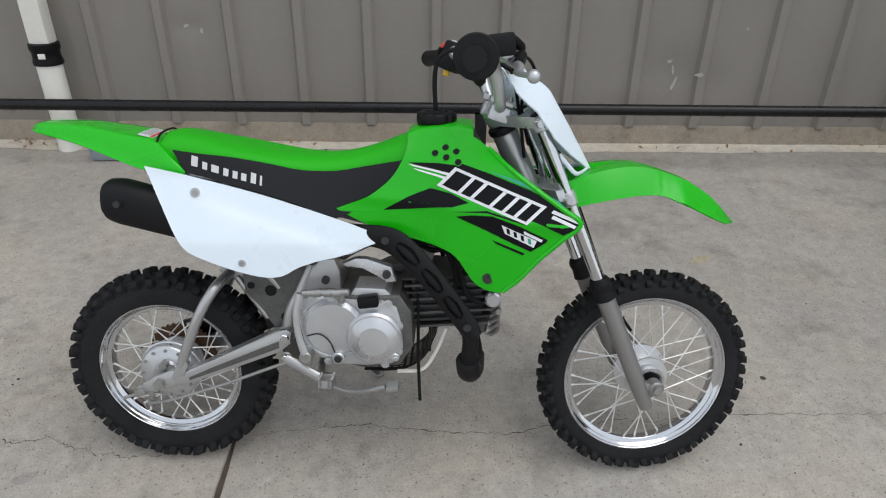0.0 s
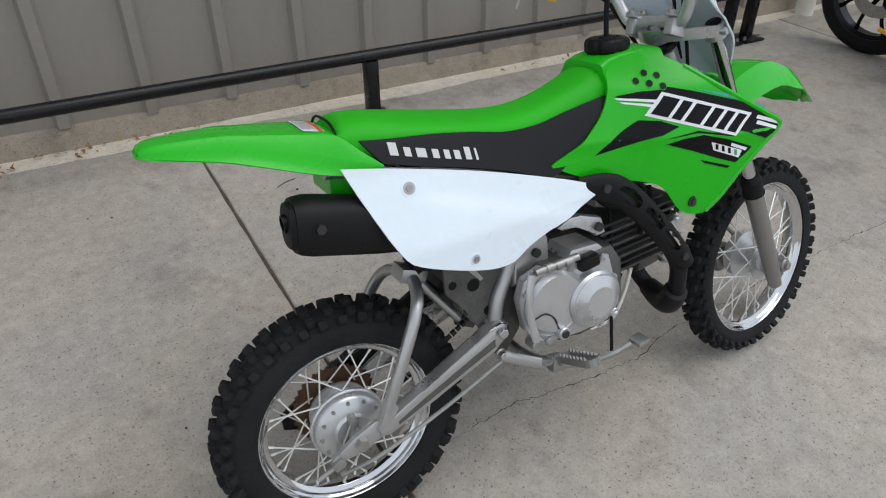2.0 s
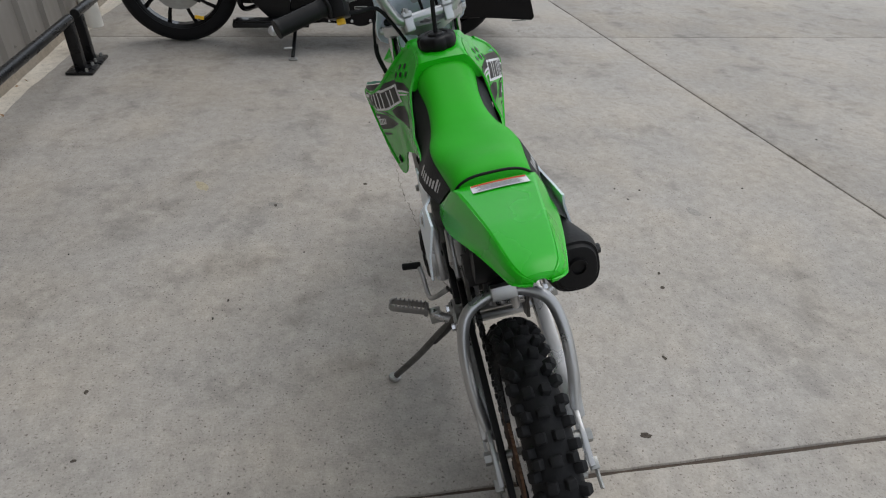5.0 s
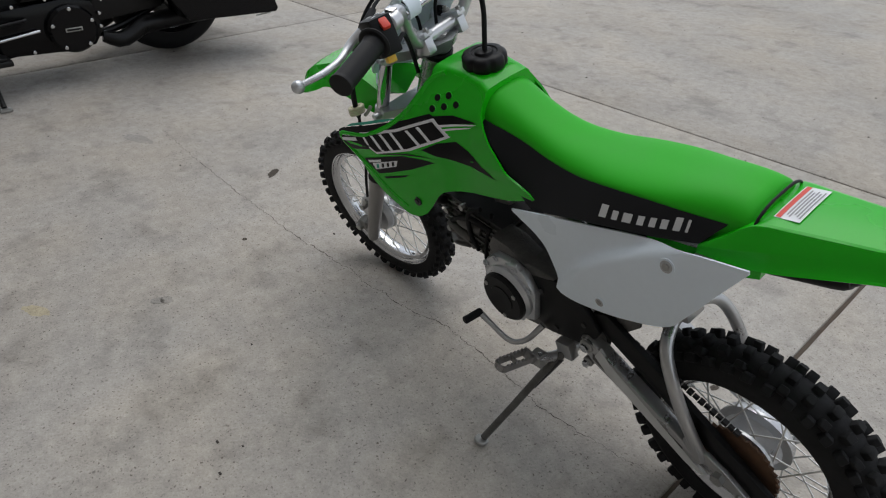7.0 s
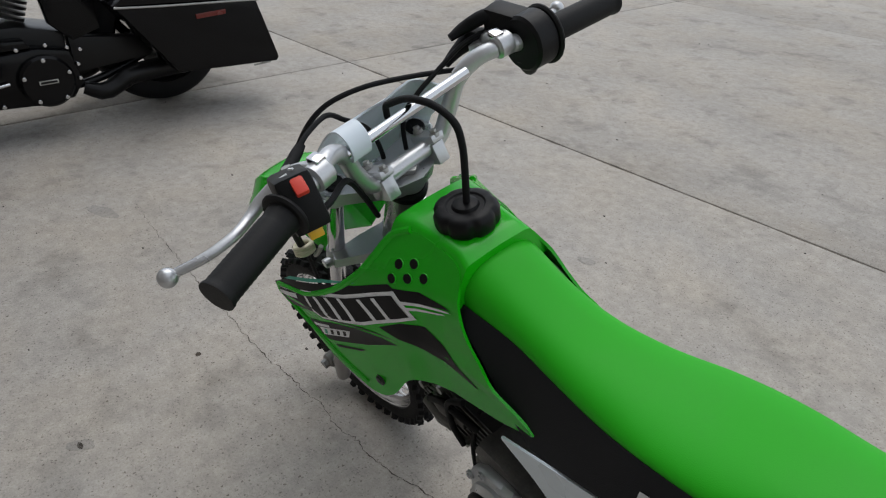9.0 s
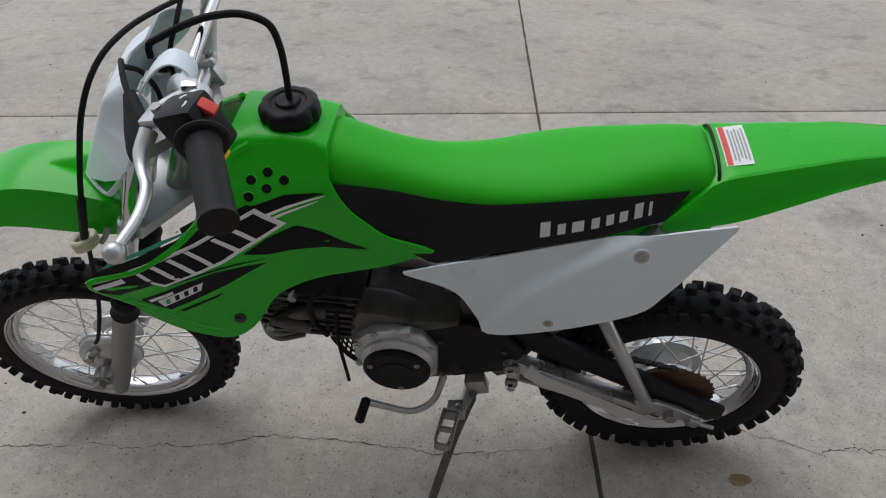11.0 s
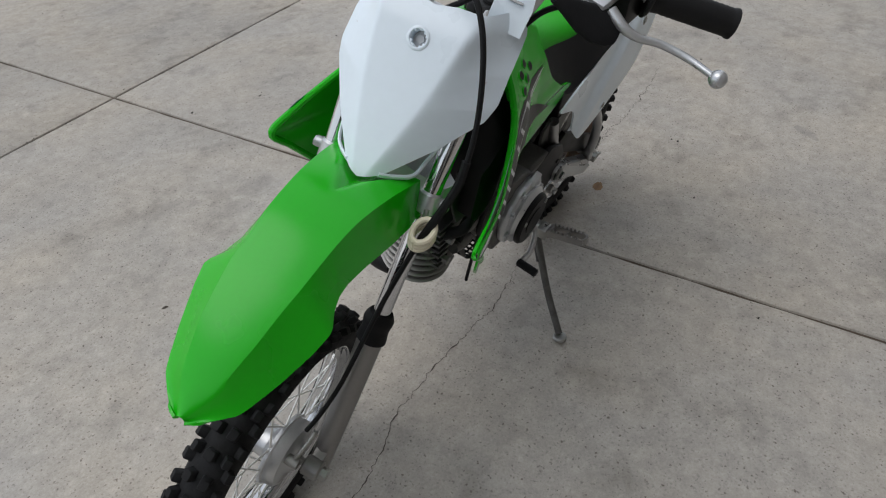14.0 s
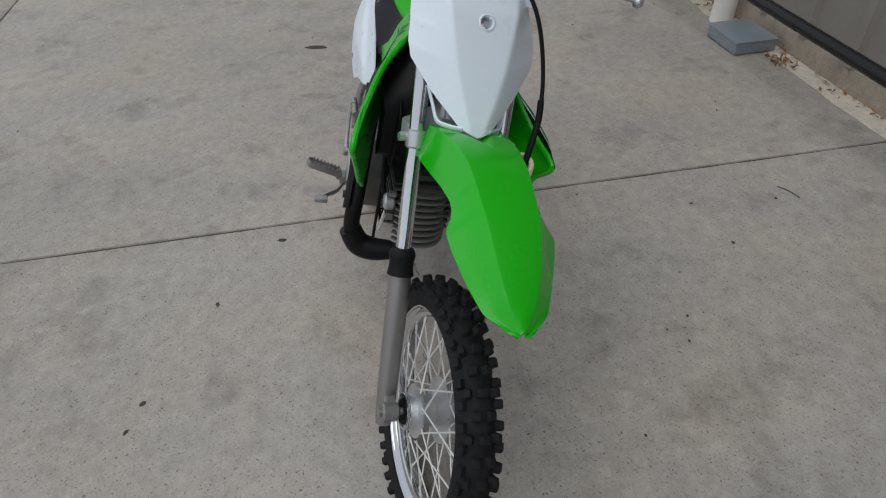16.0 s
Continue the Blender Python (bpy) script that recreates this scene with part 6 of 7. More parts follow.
for i in range(90):
    for k in range(28):
        if any(((i + 0.5 - c) / h) ** 2 + ((k + 0.5 - m) / 5.2) ** 2 < 1 for c, m, h in slots):
            continue
        bm.faces.new((rows[i][k], rows[i][k + 1], rows[i + 1][k + 1], rows[i + 1][k]))
bmesh.ops.delete(bm, geom=[v for v in bm.verts if not v.link_faces], context="VERTS")
bmesh.ops.recalc_face_normals(bm, faces=bm.faces)
bmesh.ops.solidify(bm, geom=bm.faces[:], thickness=0.002)
shield = part("heat_shield", bm, HEAT_BLACK, exhaust, "black heat shield with three oval slots")
for i in (8, 76):
    c = Vector(path[i])
    part("shield_bolt", cyl(c + Vector((0, -0.004, 0)), c + Vector((0, -0.010, 0)), 0.008, sides=12), DARK_METAL, exhaust)
part("pipe_collar", tube([(0.690, -0.040, 0.302), (0.684, -0.078, 0.296), (0.676, -0.112, 0.303), (0.671, -0.134, 0.338)], [0.021, 0.025, 0.026, 0.024], 18), HEAT_BLACK, exhaust)
# muffler: rounded box section with a bevelled rear end and outlet
rings = []
for x, z, y, ry, rz in ((-0.056, 0.6545, -0.083, 0.0250, 0.028), (-0.055, 0.6545, -0.083, 0.0285, 0.032), (-0.048, 0.6525, -0.083, 0.0315, 0.0355), (-0.0475, 0.6525, -0.083, 0.0345, 0.039), (-0.040, 0.650, -0.082, 0.0375, 0.042), (-0.024, 0.647, -0.082, 0.0398, 0.0448), (0.08, 0.619, -0.075, 0.036, 0.0455), (0.20, 0.591, -0.068, 0.034, 0.044), (0.27, 0.578, -0.072, 0.024, 0.026)):
    rings.append([(x + 0.28 * rz * math.sin(a) * 0.4, y + ry * math.copysign(abs(math.cos(a)) ** 0.75, math.cos(a)), z + rz * math.copysign(abs(math.sin(a)) ** 0.75, math.sin(a))) for a in (2 * math.pi * k / 32 for k in range(32))])
bm = bmesh.new()
skin(bm, rings)
muffler = part("muffler", bm, HEAT_BLACK, bike, "satin black muffler", angle=28)
part("outlet", lathe([(0.0, -0.002), (0.0105, -0.002), (0.0105, 0.003), (0.0135, 0.003), (0.0135, -0.004), (0.0, -0.004)], 24), BLACK, muffler, "", pose(-0.0575, -0.084, 0.658, 0, 15, 90))
part("muffler_bolt", cyl((-0.016, -0.118, 0.652), (-0.016, -0.128, 0.652), 0.0075, sides=6), DARK_METAL, muffler)

# ---- swingarm, stand, pegs and pedals ----
swing = part("swingarm", cyl((0.285, -0.085, 0.36), (0.285, 0.085, 0.36), 0.019, sides=20), SILVER, bike, "silver painted steel swingarm")
for s in (-1, 1):
    y = 0.082 * s
    part("arm", prism([(0.302, 0.372), (0.290, 0.380), (0.262, 0.370), (0.12, 0.297), (0.045, 0.262), (0.034, 0.250), (0.036, 0.238), (0.052, 0.234), (0.13, 0.266), (0.27, 0.322), (0.298, 0.345)], y - 0.013, y + 0.013, bevel=0.005), SILVER, swing)
    # raised dark strip stands in for the shade inside the arm's channel
    part("arm_shade_strip", prism([(0.272, 0.350), (0.13, 0.286), (0.07, 0.257), (0.07, 0.250), (0.13, 0.274), (0.272, 0.334)], y + 0.0115 * s, y + 0.0137 * s), CAST_DARK, swing)
    part("arch_foot", prism([(0.030, 0.252), (0.052, 0.300), (0.066, 0.304), (0.072, 0.286), (0.060, 0.262)], y + 0.004 * s, y + 0.016 * s, bevel=0.003), SILVER, swing)
    bm = prism([(0.055, 0.262), (0.06, 0.238), (0.0, 0.218), (-0.05, 0.208), (-0.055, 0.222), (-0.01, 0.250), (0.03, 0.268)], y - 0.005, y + 0.005, bevel=0.002)
    part("axle_plate", bm, SILVER, swing)
    part("arch", tube([(0.045, y * 1.04, 0.262), (0.075, y * 1.14, 0.335), (0.108, y * 1.12, 0.408), (0.136, y * 0.92, 0.456), (0.153, y * 0.45, 0.474), (0.157, 0, 0.476)], 0.0112, 14, 40), SILVER, swing)
    disc((0.286, 0.361), 0.014, y - 0.004 + 0.006 * s, y + 0.004 + 0.014 * s, "pivot_nut", DULL_STEEL, swing, 0.002)
    part("pivot_hex", cyl((0.286, y + 0.016 * s, 0.361), (0.286, y + 0.025 * s, 0.361), 0.0095, sides=6, bevel=0.001), CHROME, swing)
    part("pivot_seal", cyl((0.286, y + 0.010 * s, 0.361), (0.286, y + 0.0125 * s, 0.361), 0.0172, sides=24), DARK_METAL, swing)
    disc((0.285, 0.312), 0.011, y - 0.006 + 0.006 * s, y + 0.004 + 0.010 * s, "pivot_bolt", DULL_STEEL, swing, 0.002)
    part("pivot_hex", cyl((0.285, y + 0.013 * s, 0.312), (0.285, y + 0.022 * s, 0.312), 0.0080, sides=6, bevel=0.001), CHROME, swing)
    part("adjuster", box((-0.045, y + 0.004 * s, 0.213), (0.022, 0.016, 0.018), pose(0, 0, 0, 0, -25, 0), bevel=0.002), DULL_STEEL, swing)
    part("adjuster_bolt", cyl((-0.035, y + 0.006 * s, 0.216), (-0.085, y + 0.006 * s, 0.196), 0.004, sides=8), DULL_STEEL, swing)
part("shock_mount", box((0.160, 0, 0.480), (0.05, 0.046, 0.026), pose(0, 0, 0, 0, 20, 0), bevel=0.003), SILVER, swing)
part("shock_absorber", cyl((0.165, 0, 0.488), (0.34, 0, 0.585), 0.024, sides=18), BLACK, bike, "black rear shock absorber")
part("light_cover", prism([(0.255, 0.375), (0.235, 0.350), (0.04, 0.232), (0.02, 0.226), (0.03, 0.216), (0.06, 0.220), (0.24, 0.318), (0.268, 0.345)], 0.090, 0.096, bevel=0.002), PALE_GREY, swing, "pale swingarm guard")
part("brake_rod", tube([(0.29, -0.096, 0.303), (0.15, -0.098, 0.246), (0.03, -0.092, 0.200), (-0.035, -0.074, 0.176)], 0.0038, 8, 40), DULL_STEEL, swing, "thin steel brake rod")
# black mud flap ahead of the rear wheel and under the muffler
part("mud_flap", prism([(0.095, 0.665), (0.105, 0.58), (0.165, 0.500), (0.215, 0.490), (0.22, 0.56), (0.17, 0.66)], -0.050, 0.046, bevel=0.004), BLACK, bike, "black plastic mud flap")
part("tray", prism([(0.17, 0.62), (0.20, 0.47), (0.26, 0.44), (0.31, 0.50), (0.33, 0.60)], -0.06, 0.06, bevel=0.006), DARK_METAL, chassis)
part("frame_gusset", prism([(0.28, 0.44), (0.28, 0.34), (0.33, 0.31), (0.36, 0.40), (0.36, 0.46), (0.33, 0.49), (0.295, 0.47)], 0.032, 0.044, bevel=0.004), FORK_GREY, chassis)
part("frame_strut", tube([(0.170, -0.02, 0.465), (0.202, -0.025, 0.42), (0.235, -0.03, 0.375)], 0.0085, 10), SILVER, swing)
part("pedal_link", tube([(0.285, -0.100, 0.312), (0.33, -0.108, 0.288), (0.372, -0.116, 0.268)], 0.011, 10, 12, flat=0.45), SILVER, chassis)
# kick starter folded against the cover
kick = part("kick_starter", tube([(0.337, -0.134, 0.337), (0.326, -0.135, 0.380), (0.322, -0.134, 0.430), (0.332, -0.130, 0.476)], [0.009, 0.0075, 0.0070, 0.0085], 10, 24, flat=0.7), ALLOY, bike, "zinc plated kick starter lever")
bm = cyl((0.338, -0.130, 0.477), (0.430, -0.130, 0.482), 0.007, sides=12)
for k in range(3):
    add_cyl(bm, (0.360 + 0.02 * k, -0.130, 0.478), (0.374 + 0.02 * k, -0.130, 0.479), 0.0088, sides=12)
add_cyl(bm, (0.417, -0.130, 0.482), (0.414, -0.128, 0.458), 0.0065, sides=10)
part("kick_pedal", bm, DULL_STEEL, kick)
disc((0.337, 0.335), 0.013, -0.140, -0.110, "kick_boss", DULL_STEEL, kick, 0.002)


def peg(s):
    m = part("foot_peg", tube([(0.352, 0.05 * s, 0.268), (0.362, 0.10 * s, 0.272), (0.376, 0.138 * s, 0.288)], 0.011, 12), SILVER, bike, "steel folding foot peg with toothed edges")
    tilt = Matrix.Translation((0.385, 0.145 * s, 0.296)) @ Euler((radians(20) * s, 0, radians(-6) * s)).to_matrix().to_4x4()
    bm = bmesh.new()
    for dx in (-0.0125, 0.0125):
        add_box(bm, (dx, 0.040 * s, 0), (0.0035, 0.076, 0.014), bevel=0.0008)
        for k in range(8):
            c = Vector((dx, (0.008 + 0.0093 * k) * s, 0.0065))
            add_cyl(bm, c, c + Vector((0, 0, 0.006)), 0.0042, 0.0015, sides=4)
    for k in range(6):
        w = -0.5 * math.pi + math.pi * (k + 0.5) / 6
        add_box(bm, (0.0125 * math.sin(w), (0.078 + 0.008 * math.cos(w)) * s, 0.001), (0.009, 0.0035, 0.014), pose(0, 0, 0, 0, 0, -math.degrees(w) * s))
    add_box(bm, (0, 0.004 * s, -0.002), (0.030, 0.010, 0.020), bevel=0.003)
    add_box(bm, (0, 0.042 * s, -0.002), (0.026, 0.004, 0.010))
    for v in bm.verts:
        v.co = tilt @ v.co
    part("peg_tread", bm, FORK_GREY, m)
    part("peg_bracket", box((0.378, 0.132 * s, 0.280), (0.028, 0.026, 0.028), pose(0, 0, 0, 0, 10, 0), bevel=0.003), DULL_STEEL, m)


peg(-1)
peg(1)
part("peg_bar", tube([(0.352, -0.06, 0.268), (0.352, 0.06, 0.268)], 0.012, 12), SILVER, bike)
pedal = part("brake_pedal", tube([(0.372, -0.128, 0.275), (0.42, -0.150, 0.268), (0.47, -0.176, 0.285), (0.508, -0.188, 0.302)], 0.0055, 10, 24, flat=0.8), DULL_STEEL, bike, "silver rear brake pedal")
part("pedal_tip", box((0.523, -0.193, 0.307), (0.026, 0.030, 0.010), pose(0, 0, 0, 0, -10, 0), bevel=0.003), DULL_STEEL, pedal)
shift = part("gear_lever", tube([(0.402, 0.092, 0.325), (0.418, 0.125, 0.298), (0.455, 0.138, 0.278), (0.505, 0.142, 0.297), (0.530, 0.146, 0.314)], [0.007, 0.006, 0.006, 0.006, 0.007], 10, 30), SILVER, bike, "silver gear shift lever")
part("lever_rubber", cyl((0.531, 0.142, 0.316), (0.536, 0.186, 0.318), 0.0085, sides=14, bevel=0.002), RUBBER, shift, "black rubber toe piece")
stand = part("kickstand", tube([(0.348, 0.088, 0.285), (0.372, 0.128, 0.235), (0.405, 0.195, 0.150), (0.433, 0.262, 0.078)], [0.0085, 0.0085, 0.008, 0.0078], 14), CAST_DARK, bike, "dark grey steel kickstand")
foot_n = Vector((0, -math.sin(radians(13.6)), math.cos(radians(13.6)))).normalized()
fc = Vector((0.436, 0.268, 0.0705))
part("stand_foot", cyl(fc - foot_n * 0.004, fc + foot_n * 0.006, 0.0155, sides=24, bevel=0.0025), DULL_STEEL, stand, "round steel foot")
part("stand_spring", tube([(0.352, 0.098, 0.270), (0.366, 0.118, 0.240), (0.385, 0.150, 0.200)], 0.0085, 10), DARK_METAL, stand)
part("stand_bracket", box((0.345, 0.085, 0.295), (0.036, 0.022, 0.040), pose(0, 0, 0, 0, 15, 0), bevel=0.003), SILVER, stand)
# ---- the black touring motorcycle standing farther along the wall ----
FAR = SITE @ pose(3.575, -0.35, 0, 0, 0, 94.7)     # x ahead from its rear wheel, y to its left
GLOSS_BLACK = material("gloss_black_paint", (0.0035, 0.0035, 0.004), 0.16, vary=0.2, bump=0.0, spec=0.18)
SATIN_BLACK = material("satin_black_metal", (0.005, 0.005, 0.0055), 0.34, vary=0.25, bump=0.01, spec=0.25)
far_bike = thing("touring_motorcycle", "large all-black touring motorcycle with hard saddlebags on its kickstand", "motorcycle", FAR)


def far_wheel(name, x, R, half, rim_r, arms):
    prof = []
    for k in range(13):
        a = math.pi * k / 12
        prof.append((rim_r + (R - rim_r) * math.sin(a) ** 0.6 if 0 < k < 12 else rim_r, -half * math.cos(a)))
    w = part(name, lathe([(rim_r, -half * 0.8), (rim_r + 0.008, -half * 0.82), (rim_r + 0.008, half * 0.82), (rim_r, half * 0.8), (rim_r - 0.02, half * 0.6), (rim_r - 0.02, -half * 0.6)], 64), GLOSS_BLACK, far_bike, "black cast wheel", pose(x, 0, R))
    part("tyre", lathe(prof, 64), RUBBER, w, "black road tyre")
    part("hub", cyl((0, -half, 0), (0, half, 0), 0.045, sides=24, bevel=0.006), SATIN_BLACK, w)
    part("brake_disc", lathe([(0.085, half * 0.9), (0.145, half * 0.9), (0.145, half * 0.9 + 0.005), (0.085, half * 0.9 + 0.005)], 48), DULL_STEEL, w, "steel brake disc")
    for k in range(arms):
        a = 2 * math.pi * k / arms
        c, s = math.cos(a), math.sin(a)
        part("wheel_spoke", add_tube(bmesh.new(), [(0.04 * c, 0.0, 0.04 * s), (0.16 * c - 0.012 * s, 0.01, 0.16 * s + 0.012 * c), ((rim_r - 0.01) * c, 0.0, (rim_r - 0.01) * s)], [0.014, 0.010, 0.012], 8, flat=0.7), GLOSS_BLACK, w)
    return w


far_wheel("rear_wheel", 0.0, 0.325, 0.075, 0.225, 10)
far_wheel("front_wheel", 1.60, 0.335, 0.052, 0.255, 10)

for s in (1, -1):
    y0, y1 = 0.19 * s, 0.385 * s
    out = [(0.285, 0.535), (0.06, 0.232), (-0.13, 0.222), (-0.44, 0.205), (-0.455, 0.225), (-0.36, 0.505)]
    bag = part("saddlebag", prism(out, min(y0, y1), max(y0, y1), bevel=0.012), GLOSS_BLACK, far_bike, "black hard saddlebag")
    lid = [(0.295, 0.545), (-0.365, 0.513), (-0.34, 0.585), (-0.20, 0.625), (0.18, 0.635)]
    part("lid", prism(lid, min(y0, y1) - 0.004, max(y0, y1) + 0.004, bevel=0.014), GLOSS_BLACK, bag)
    part("lid_trim", tube([(0.292, y1 + 0.004 * s, 0.540), (0.1, y1 + 0.006 * s, 0.529), (-0.15, y1 + 0.006 * s, 0.519), (-0.362, y1 + 0.004 * s, 0.509)], 0.005, 8), DULL_STEEL, bag)
    part("reflector", box((-0.125, y1 + 0.001 * s, 0.470), (0.145, 0.006, 0.022), pose(0, 0, 0, 0, 3, 0), bevel=0.002), material("dark_red_reflector", (0.12, 0.012, 0.008), 0.25, vary=0.1, bump=0), bag, "dark red reflector")
    part("bag_edge", box((-0.36, y1 - 0.004 * s, 0.205), (0.09, 0.008, 0.006), pose(0, 0, 0, 0, 3, 0)), DULL_STEEL, bag)
    part("exhaust", tube([(0.42, 0.16 * s, 0.17), (0.35, 0.18 * s, 0.145), (0.28, 0.18 * s, 0.165), (0.20, 0.18 * s, 0.20), (-0.1, 0.18 * s, 0.22), (-0.42, 0.18 * s, 0.24)], [0.028, 0.040, 0.040, 0.045, 0.05, 0.05], 16), SATIN_BLACK, far_bike, "black exhaust")
    part("fork", cyl((1.60, 0.09 * s, 0.335), (1.27, 0.09 * s, 1.00), 0.026, sides=16), SATIN_BLACK, far_bike)
    part("floorboard", add_box(box((1.09, 0.30 * s, 0.172), (0.42, 0.11, 0.026), bevel=0.008), (1.09, 0.30 * s, 0.190), (0.38, 0.09, 0.012), bevel=0.003), SATIN_BLACK, far_bike, "black ribbed floorboard")

for s in (1, -1):
    part("leg_guard", prism([(0.98, 0.19), (0.96, 0.52), (1.10, 0.62), (1.20, 0.52), (1.19, 0.28), (1.10, 0.19)], 0.11 * s, 0.27 * s, bevel=0.02), SATIN_BLACK, far_bike, "black lower leg guard")
    part("crash_bar", tube([(1.16, 0.08 * s, 0.22), (1.24, 0.30 * s, 0.26), (1.25, 0.36 * s, 0.42), (1.22, 0.30 * s, 0.60), (1.18, 0.08 * s, 0.66)], 0.014, 12, 40), GLOSS_BLACK, far_bike, "black crash bar")
    part("caliper", box((1.49, 0.085 * s, 0.30), (0.07, 0.035, 0.11), pose(0, 0, 0, 0, -24, 0), bevel=0.008), SATIN_BLACK, far_bike)
part("side_reflector", box((1.495, 0.105, 0.158), (0.05, 0.010, 0.020), pose(0, 0, 0, 0, -10, 0), bevel=0.003), YELLOW, far_bike, "amber side reflector")
prim = part("primary_case", prism([(0.43, 0.22), (0.46, 0.36), (0.58, 0.385), (0.90, 0.36), (1.02, 0.30), (1.02, 0.20), (0.95, 0.165), (0.60, 0.145), (0.48, 0.155)], 0.14, 0.235, bevel=0.02), GLOSS_BLACK, far_bike, "black primary drive case")
part("round_cover", cyl((0.578, 0.22, 0.252), (0.578, 0.272, 0.252), 0.108, sides=48, bevel=0.010), GLOSS_BLACK, prim, "black round cover with plain badge")
part("badge", box((0.578, 0.2735, 0.252), (0.075, 0.003, 0.018), bevel=0.001), DULL_STEEL, prim)
part("badge_face", box((0.578, 0.2745, 0.252), (0.064, 0.003, 0.009), bevel=0.0008), SATIN_BLACK, prim)
for k in range(5):
    a = 2 * math.pi * k / 5 + 0.3
    part("cover_bolt", cyl((0.578 + 0.092 * math.cos(a), 0.268, 0.252 + 0.092 * math.sin(a)), (0.578 + 0.092 * math.cos(a), 0.279, 0.252 + 0.092 * math.sin(a)), 0.009, sides=12, bevel=0.002), CHROME, prim)
for x, z in ((0.44, 0.30), (0.445, 0.24), (0.47, 0.375), (0.66, 0.39), (0.80, 0.375), (0.76, 0.17), (0.90, 0.345), (0.98, 0.28), (0.42, 0.36), (0.55, 0.395), (1.0, 0.21)):
    part("case_bolt", cyl((x, 0.22, z), (x, 0.245, z), 0.0085, sides=12, bevel=0.002), CHROME, prim)
for x, z, l in ((0.82, 0.255, 0.20), (0.88, 0.31, 0.24)):
    part("linkage", cyl((x - l / 2, 0.262, z + 0.01), (x + l / 2, 0.262, z - 0.012), 0.007, sides=10), CHROME if z < 0.3 else SATIN_BLACK, prim)
part("chin_guard", prism([(0.60, 0.385), (0.62, 0.42), (0.73, 0.425), (0.76, 0.385)], 0.15, 0.225, bevel=0.01), GLOSS_BLACK, prim)
eng = part("engine", prism([(0.45, 0.20), (0.44, 0.42), (0.62, 0.46), (0.98, 0.46), (1.06, 0.36), (1.02, 0.20)], -0.14, 0.14, bevel=0.02), SATIN_BLACK, far_bike, "black V-twin engine")
for lean, x in ((-0.38, 0.66), (0.38, 0.82)):
    for k in range(9):
        t = 0.05 + 0.024 * k
        part("fin", cyl((x + t * math.sin(lean), 0, 0.44 + t * math.cos(lean)), (x + (t + 0.012) * math.sin(lean), 0, 0.44 + (t + 0.012) * math.cos(lean)), 0.095, sides=28), SATIN_BLACK, eng)
part("frame_rail", tube([(-0.1, 0.10, 0.36), (0.3, 0.12, 0.20), (0.6, 0.12, 0.17), (1.05, 0.12, 0.17), (1.22, 0.06, 0.5), (1.27, 0.0, 0.85)], 0.018, 12, 50), SATIN_BLACK, far_bike)
part("frame_rail", tube([(-0.1, -0.10, 0.36), (0.3, -0.12, 0.20), (0.6, -0.12, 0.17), (1.05, -0.12, 0.17), (1.22, -0.06, 0.5), (1.27, 0.0, 0.85)], 0.018, 12, 50), SATIN_BLACK, far_bike)
part("side_cover", prism([(0.30, 0.42), (0.30, 0.60), (0.52, 0.62), (0.50, 0.46), (0.42, 0.38)], 0.12, 0.175, bevel=0.016), GLOSS_BLACK, far_bike, "black side cover")
part("swing_box", prism([(0.10, 0.27), (0.10, 0.36), (0.44, 0.40), (0.44, 0.24)], 0.10, 0.17, bevel=0.012), SATIN_BLACK, far_bike)
rings = []
for x, w, z0, z1 in ((-0.42, 0.08, 0.36, 0.42), (-0.38, 0.11, 0.42, 0.52), (-0.2, 0.12, 0.60, 0.67), (0.05, 0.12, 0.62, 0.70), (0.25, 0.13, 0.60, 0.68)):
    rings.append([(x, w * math.cos(a), z0 + (z1 - z0) * max(0, math.sin(a)) ** 0.6) for a in (math.pi * k / 14 for k in range(15))])
bm = bmesh.new()
skin(bm, rings)
part("rear_fender", bm, GLOSS_BLACK, far_bike, "black rear fender")
rings = []
for x, w, z0, z1 in ((-0.10, 0.10, 0.68, 0.74), (0.05, 0.15, 0.66, 0.76), (0.25, 0.15, 0.62, 0.70), (0.42, 0.17, 0.61, 0.69), (0.56, 0.11, 0.62, 0.74)):
    rings.append([(x, w * math.copysign(abs(math.cos(a)) ** 0.6, math.cos(a)), z0 + (z1 - z0) * max(0, math.sin(a)) ** 0.5) for a in (math.pi * k / 16 for k in range(17))])
bm = bmesh.new()
skin(bm, rings)
part("seat", bm, BLACK_VINYL, far_bike, "black two-up seat")
rings = []
for x, w, z0, z1 in ((0.52, 0.07, 0.68, 0.78), (0.64, 0.14, 0.66, 0.86), (0.85, 0.17, 0.68, 0.92), (1.05, 0.13, 0.72, 0.93), (1.14, 0.07, 0.78, 0.90)):
    rings.append([(x, w * math.cos(a), (z0 + z1) / 2 + (z1 - z0) / 2 * math.sin(a)) for a in (2 * math.pi * k / 24 for k in range(24))])
bm = bmesh.new()
skin(bm, rings)
part("fuel_tank", bm, GLOSS_BLACK, far_bike, "black fuel tank")
grid = []
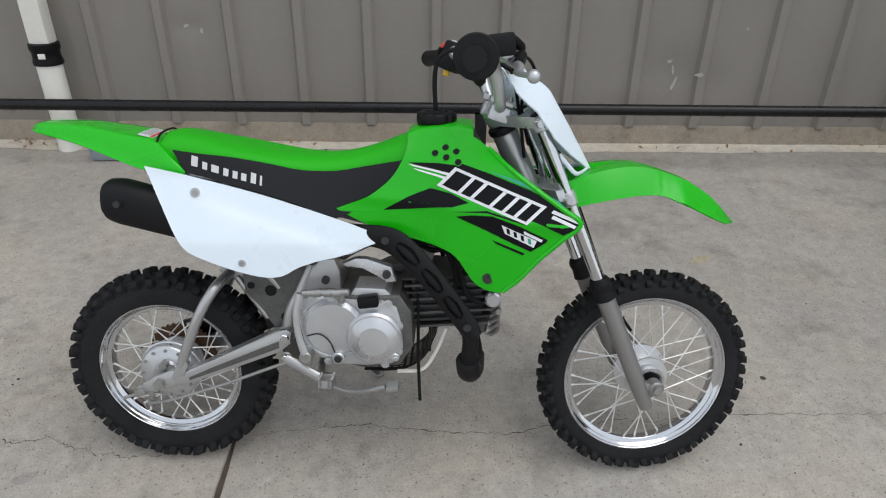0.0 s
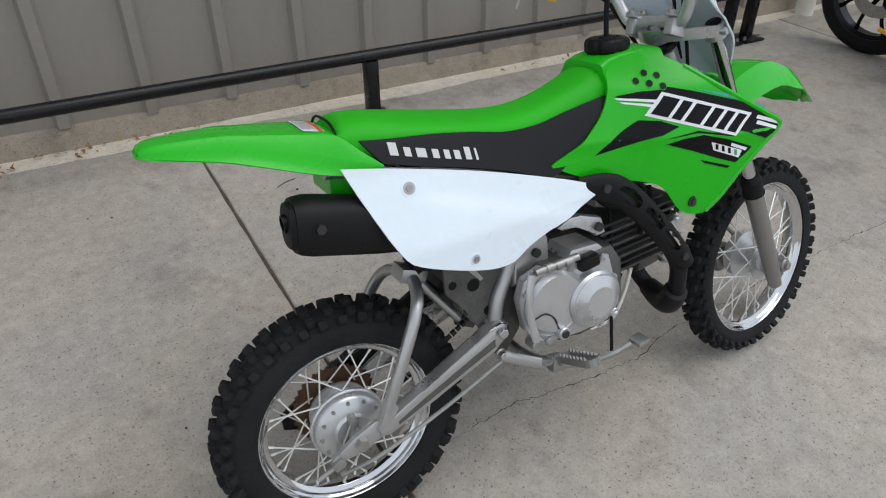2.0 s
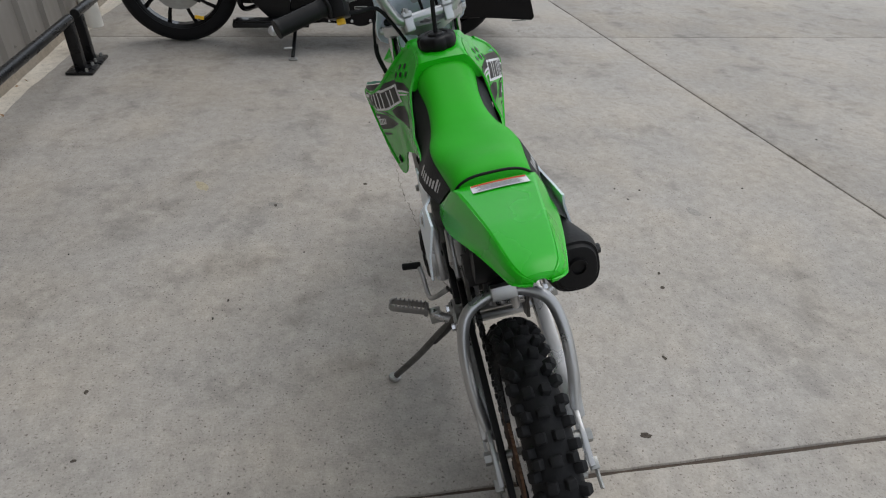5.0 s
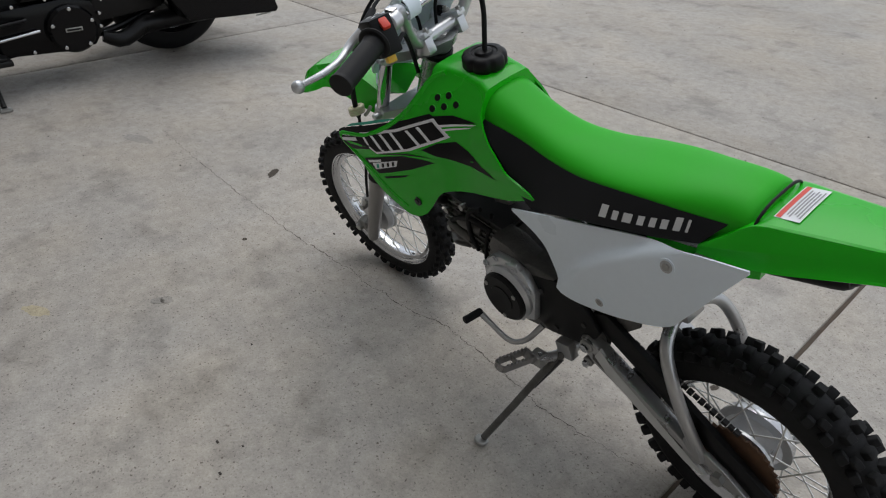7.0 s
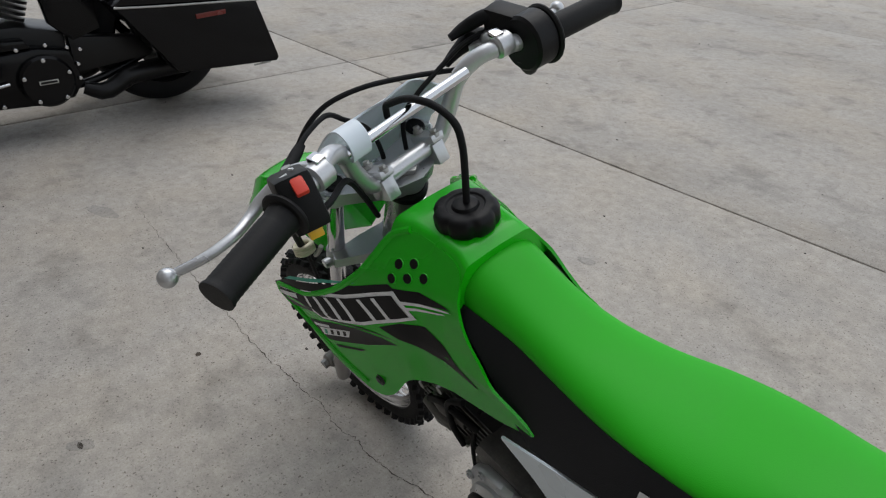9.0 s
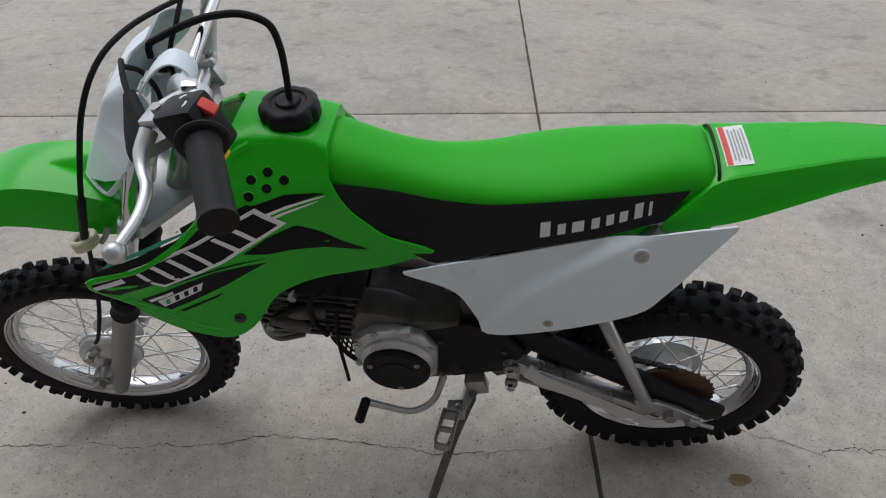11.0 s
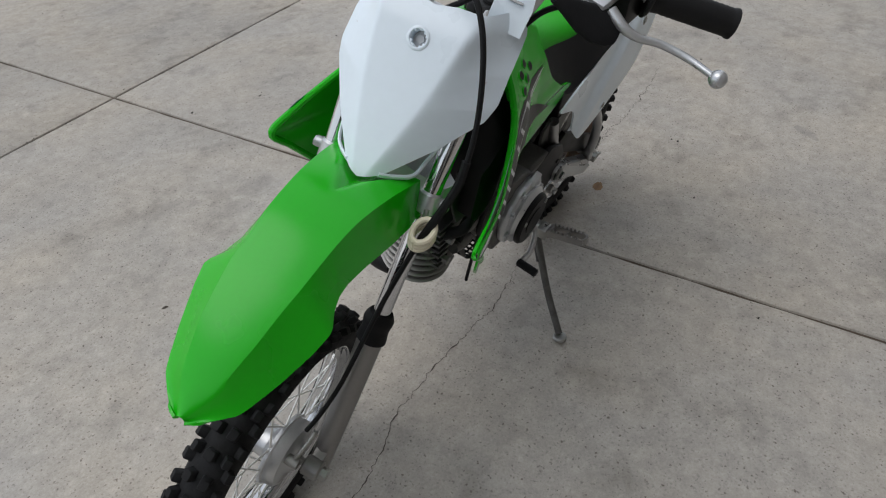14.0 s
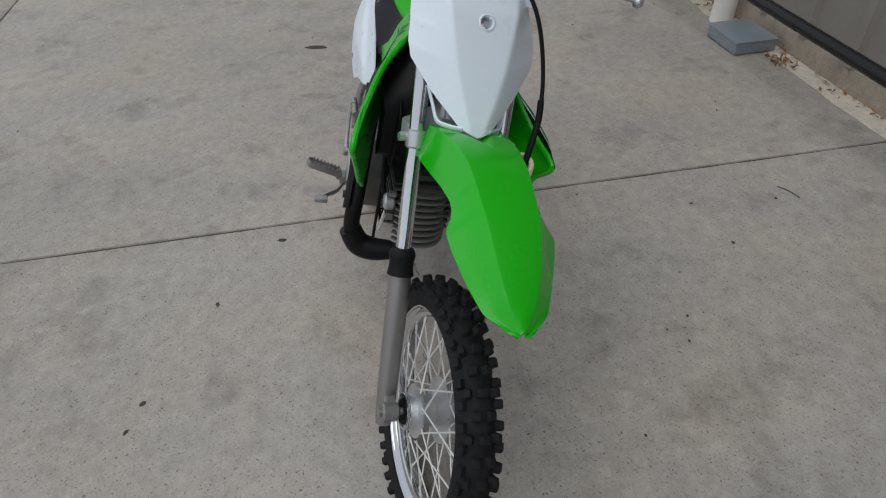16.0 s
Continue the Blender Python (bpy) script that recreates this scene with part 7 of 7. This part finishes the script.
for k in range(17):
    a = -0.15 + 2.2 * k / 16
    grid.append([(1.60 - 0.375 * math.cos(a), 0.075 * q, 0.335 + 0.375 * math.sin(a) - 0.03 * q * q) for q in (-1, -0.6, 0, 0.6, 1)])
part("front_fender", sheet(grid, 0.004), GLOSS_BLACK, far_bike, "black front fender")
part("handlebar", tube([(1.05, 0.40, 1.02), (1.15, 0.30, 1.05), (1.25, 0.12, 1.0), (1.26, 0, 0.99), (1.25, -0.12, 1.0), (1.15, -0.30, 1.05), (1.05, -0.40, 1.02)], 0.014, 12, 50), SATIN_BLACK, far_bike)
part("headlamp", cyl((1.30, 0, 0.86), (1.42, 0, 0.84), 0.09, 0.085, sides=28, bevel=0.012), GLOSS_BLACK, far_bike)
st = part("kickstand", tube([(0.95, 0.16, 0.15), (0.965, 0.28, 0.085), (0.985, 0.42, 0.012)], 0.011, 12), SATIN_BLACK, far_bike, "black kickstand")
part("stand_foot", box((0.985, 0.435, 0.008), (0.05, 0.035, 0.012), bevel=0.004), DULL_STEEL, st)
part("stand_stop", cyl((0.985, 0.37, 0.05), (1.03, 0.38, 0.052), 0.008, sides=10), DULL_STEEL, st)

# ---- tripod far off on the yard ----
tripod = thing("tripod", "slim dark-grey tripod standing on the concrete", "tripod", SITE @ pose(0.55, -6.06, 0))
head_c = Vector((0, 0, 1.15))
for fx, fy in ((-0.006, 0.41), (-0.35, -0.165), (0.362, -0.23)):
    f = Vector((fx, fy, 0.012))
    leg = part("leg", cyl(f + (head_c - f) * 0.02, head_c, 0.010, 0.013, sides=12), SATIN_BLACK, tripod)
    part("foot", cyl(f - Vector((0, 0, 0.012)), f + (head_c - f) * 0.04, 0.016, 0.012, sides=12), RUBBER, leg)
    part("leg_lock", cyl(f + (head_c - f) * 0.42, f + (head_c - f) * 0.46, 0.018, sides=12), BLACK, leg)
part("centre_column", cyl((0, 0, 0.75), (0, 0, 1.35), 0.012, sides=14), DULL_STEEL, tripod)
part("crown", cyl((0, 0, 1.12), (0, 0, 1.18), 0.035, sides=20, bevel=0.006), BLACK, tripod)
part("head", box((0, 0, 1.38), (0.08, 0.06, 0.05), bevel=0.008), BLACK, tripod)
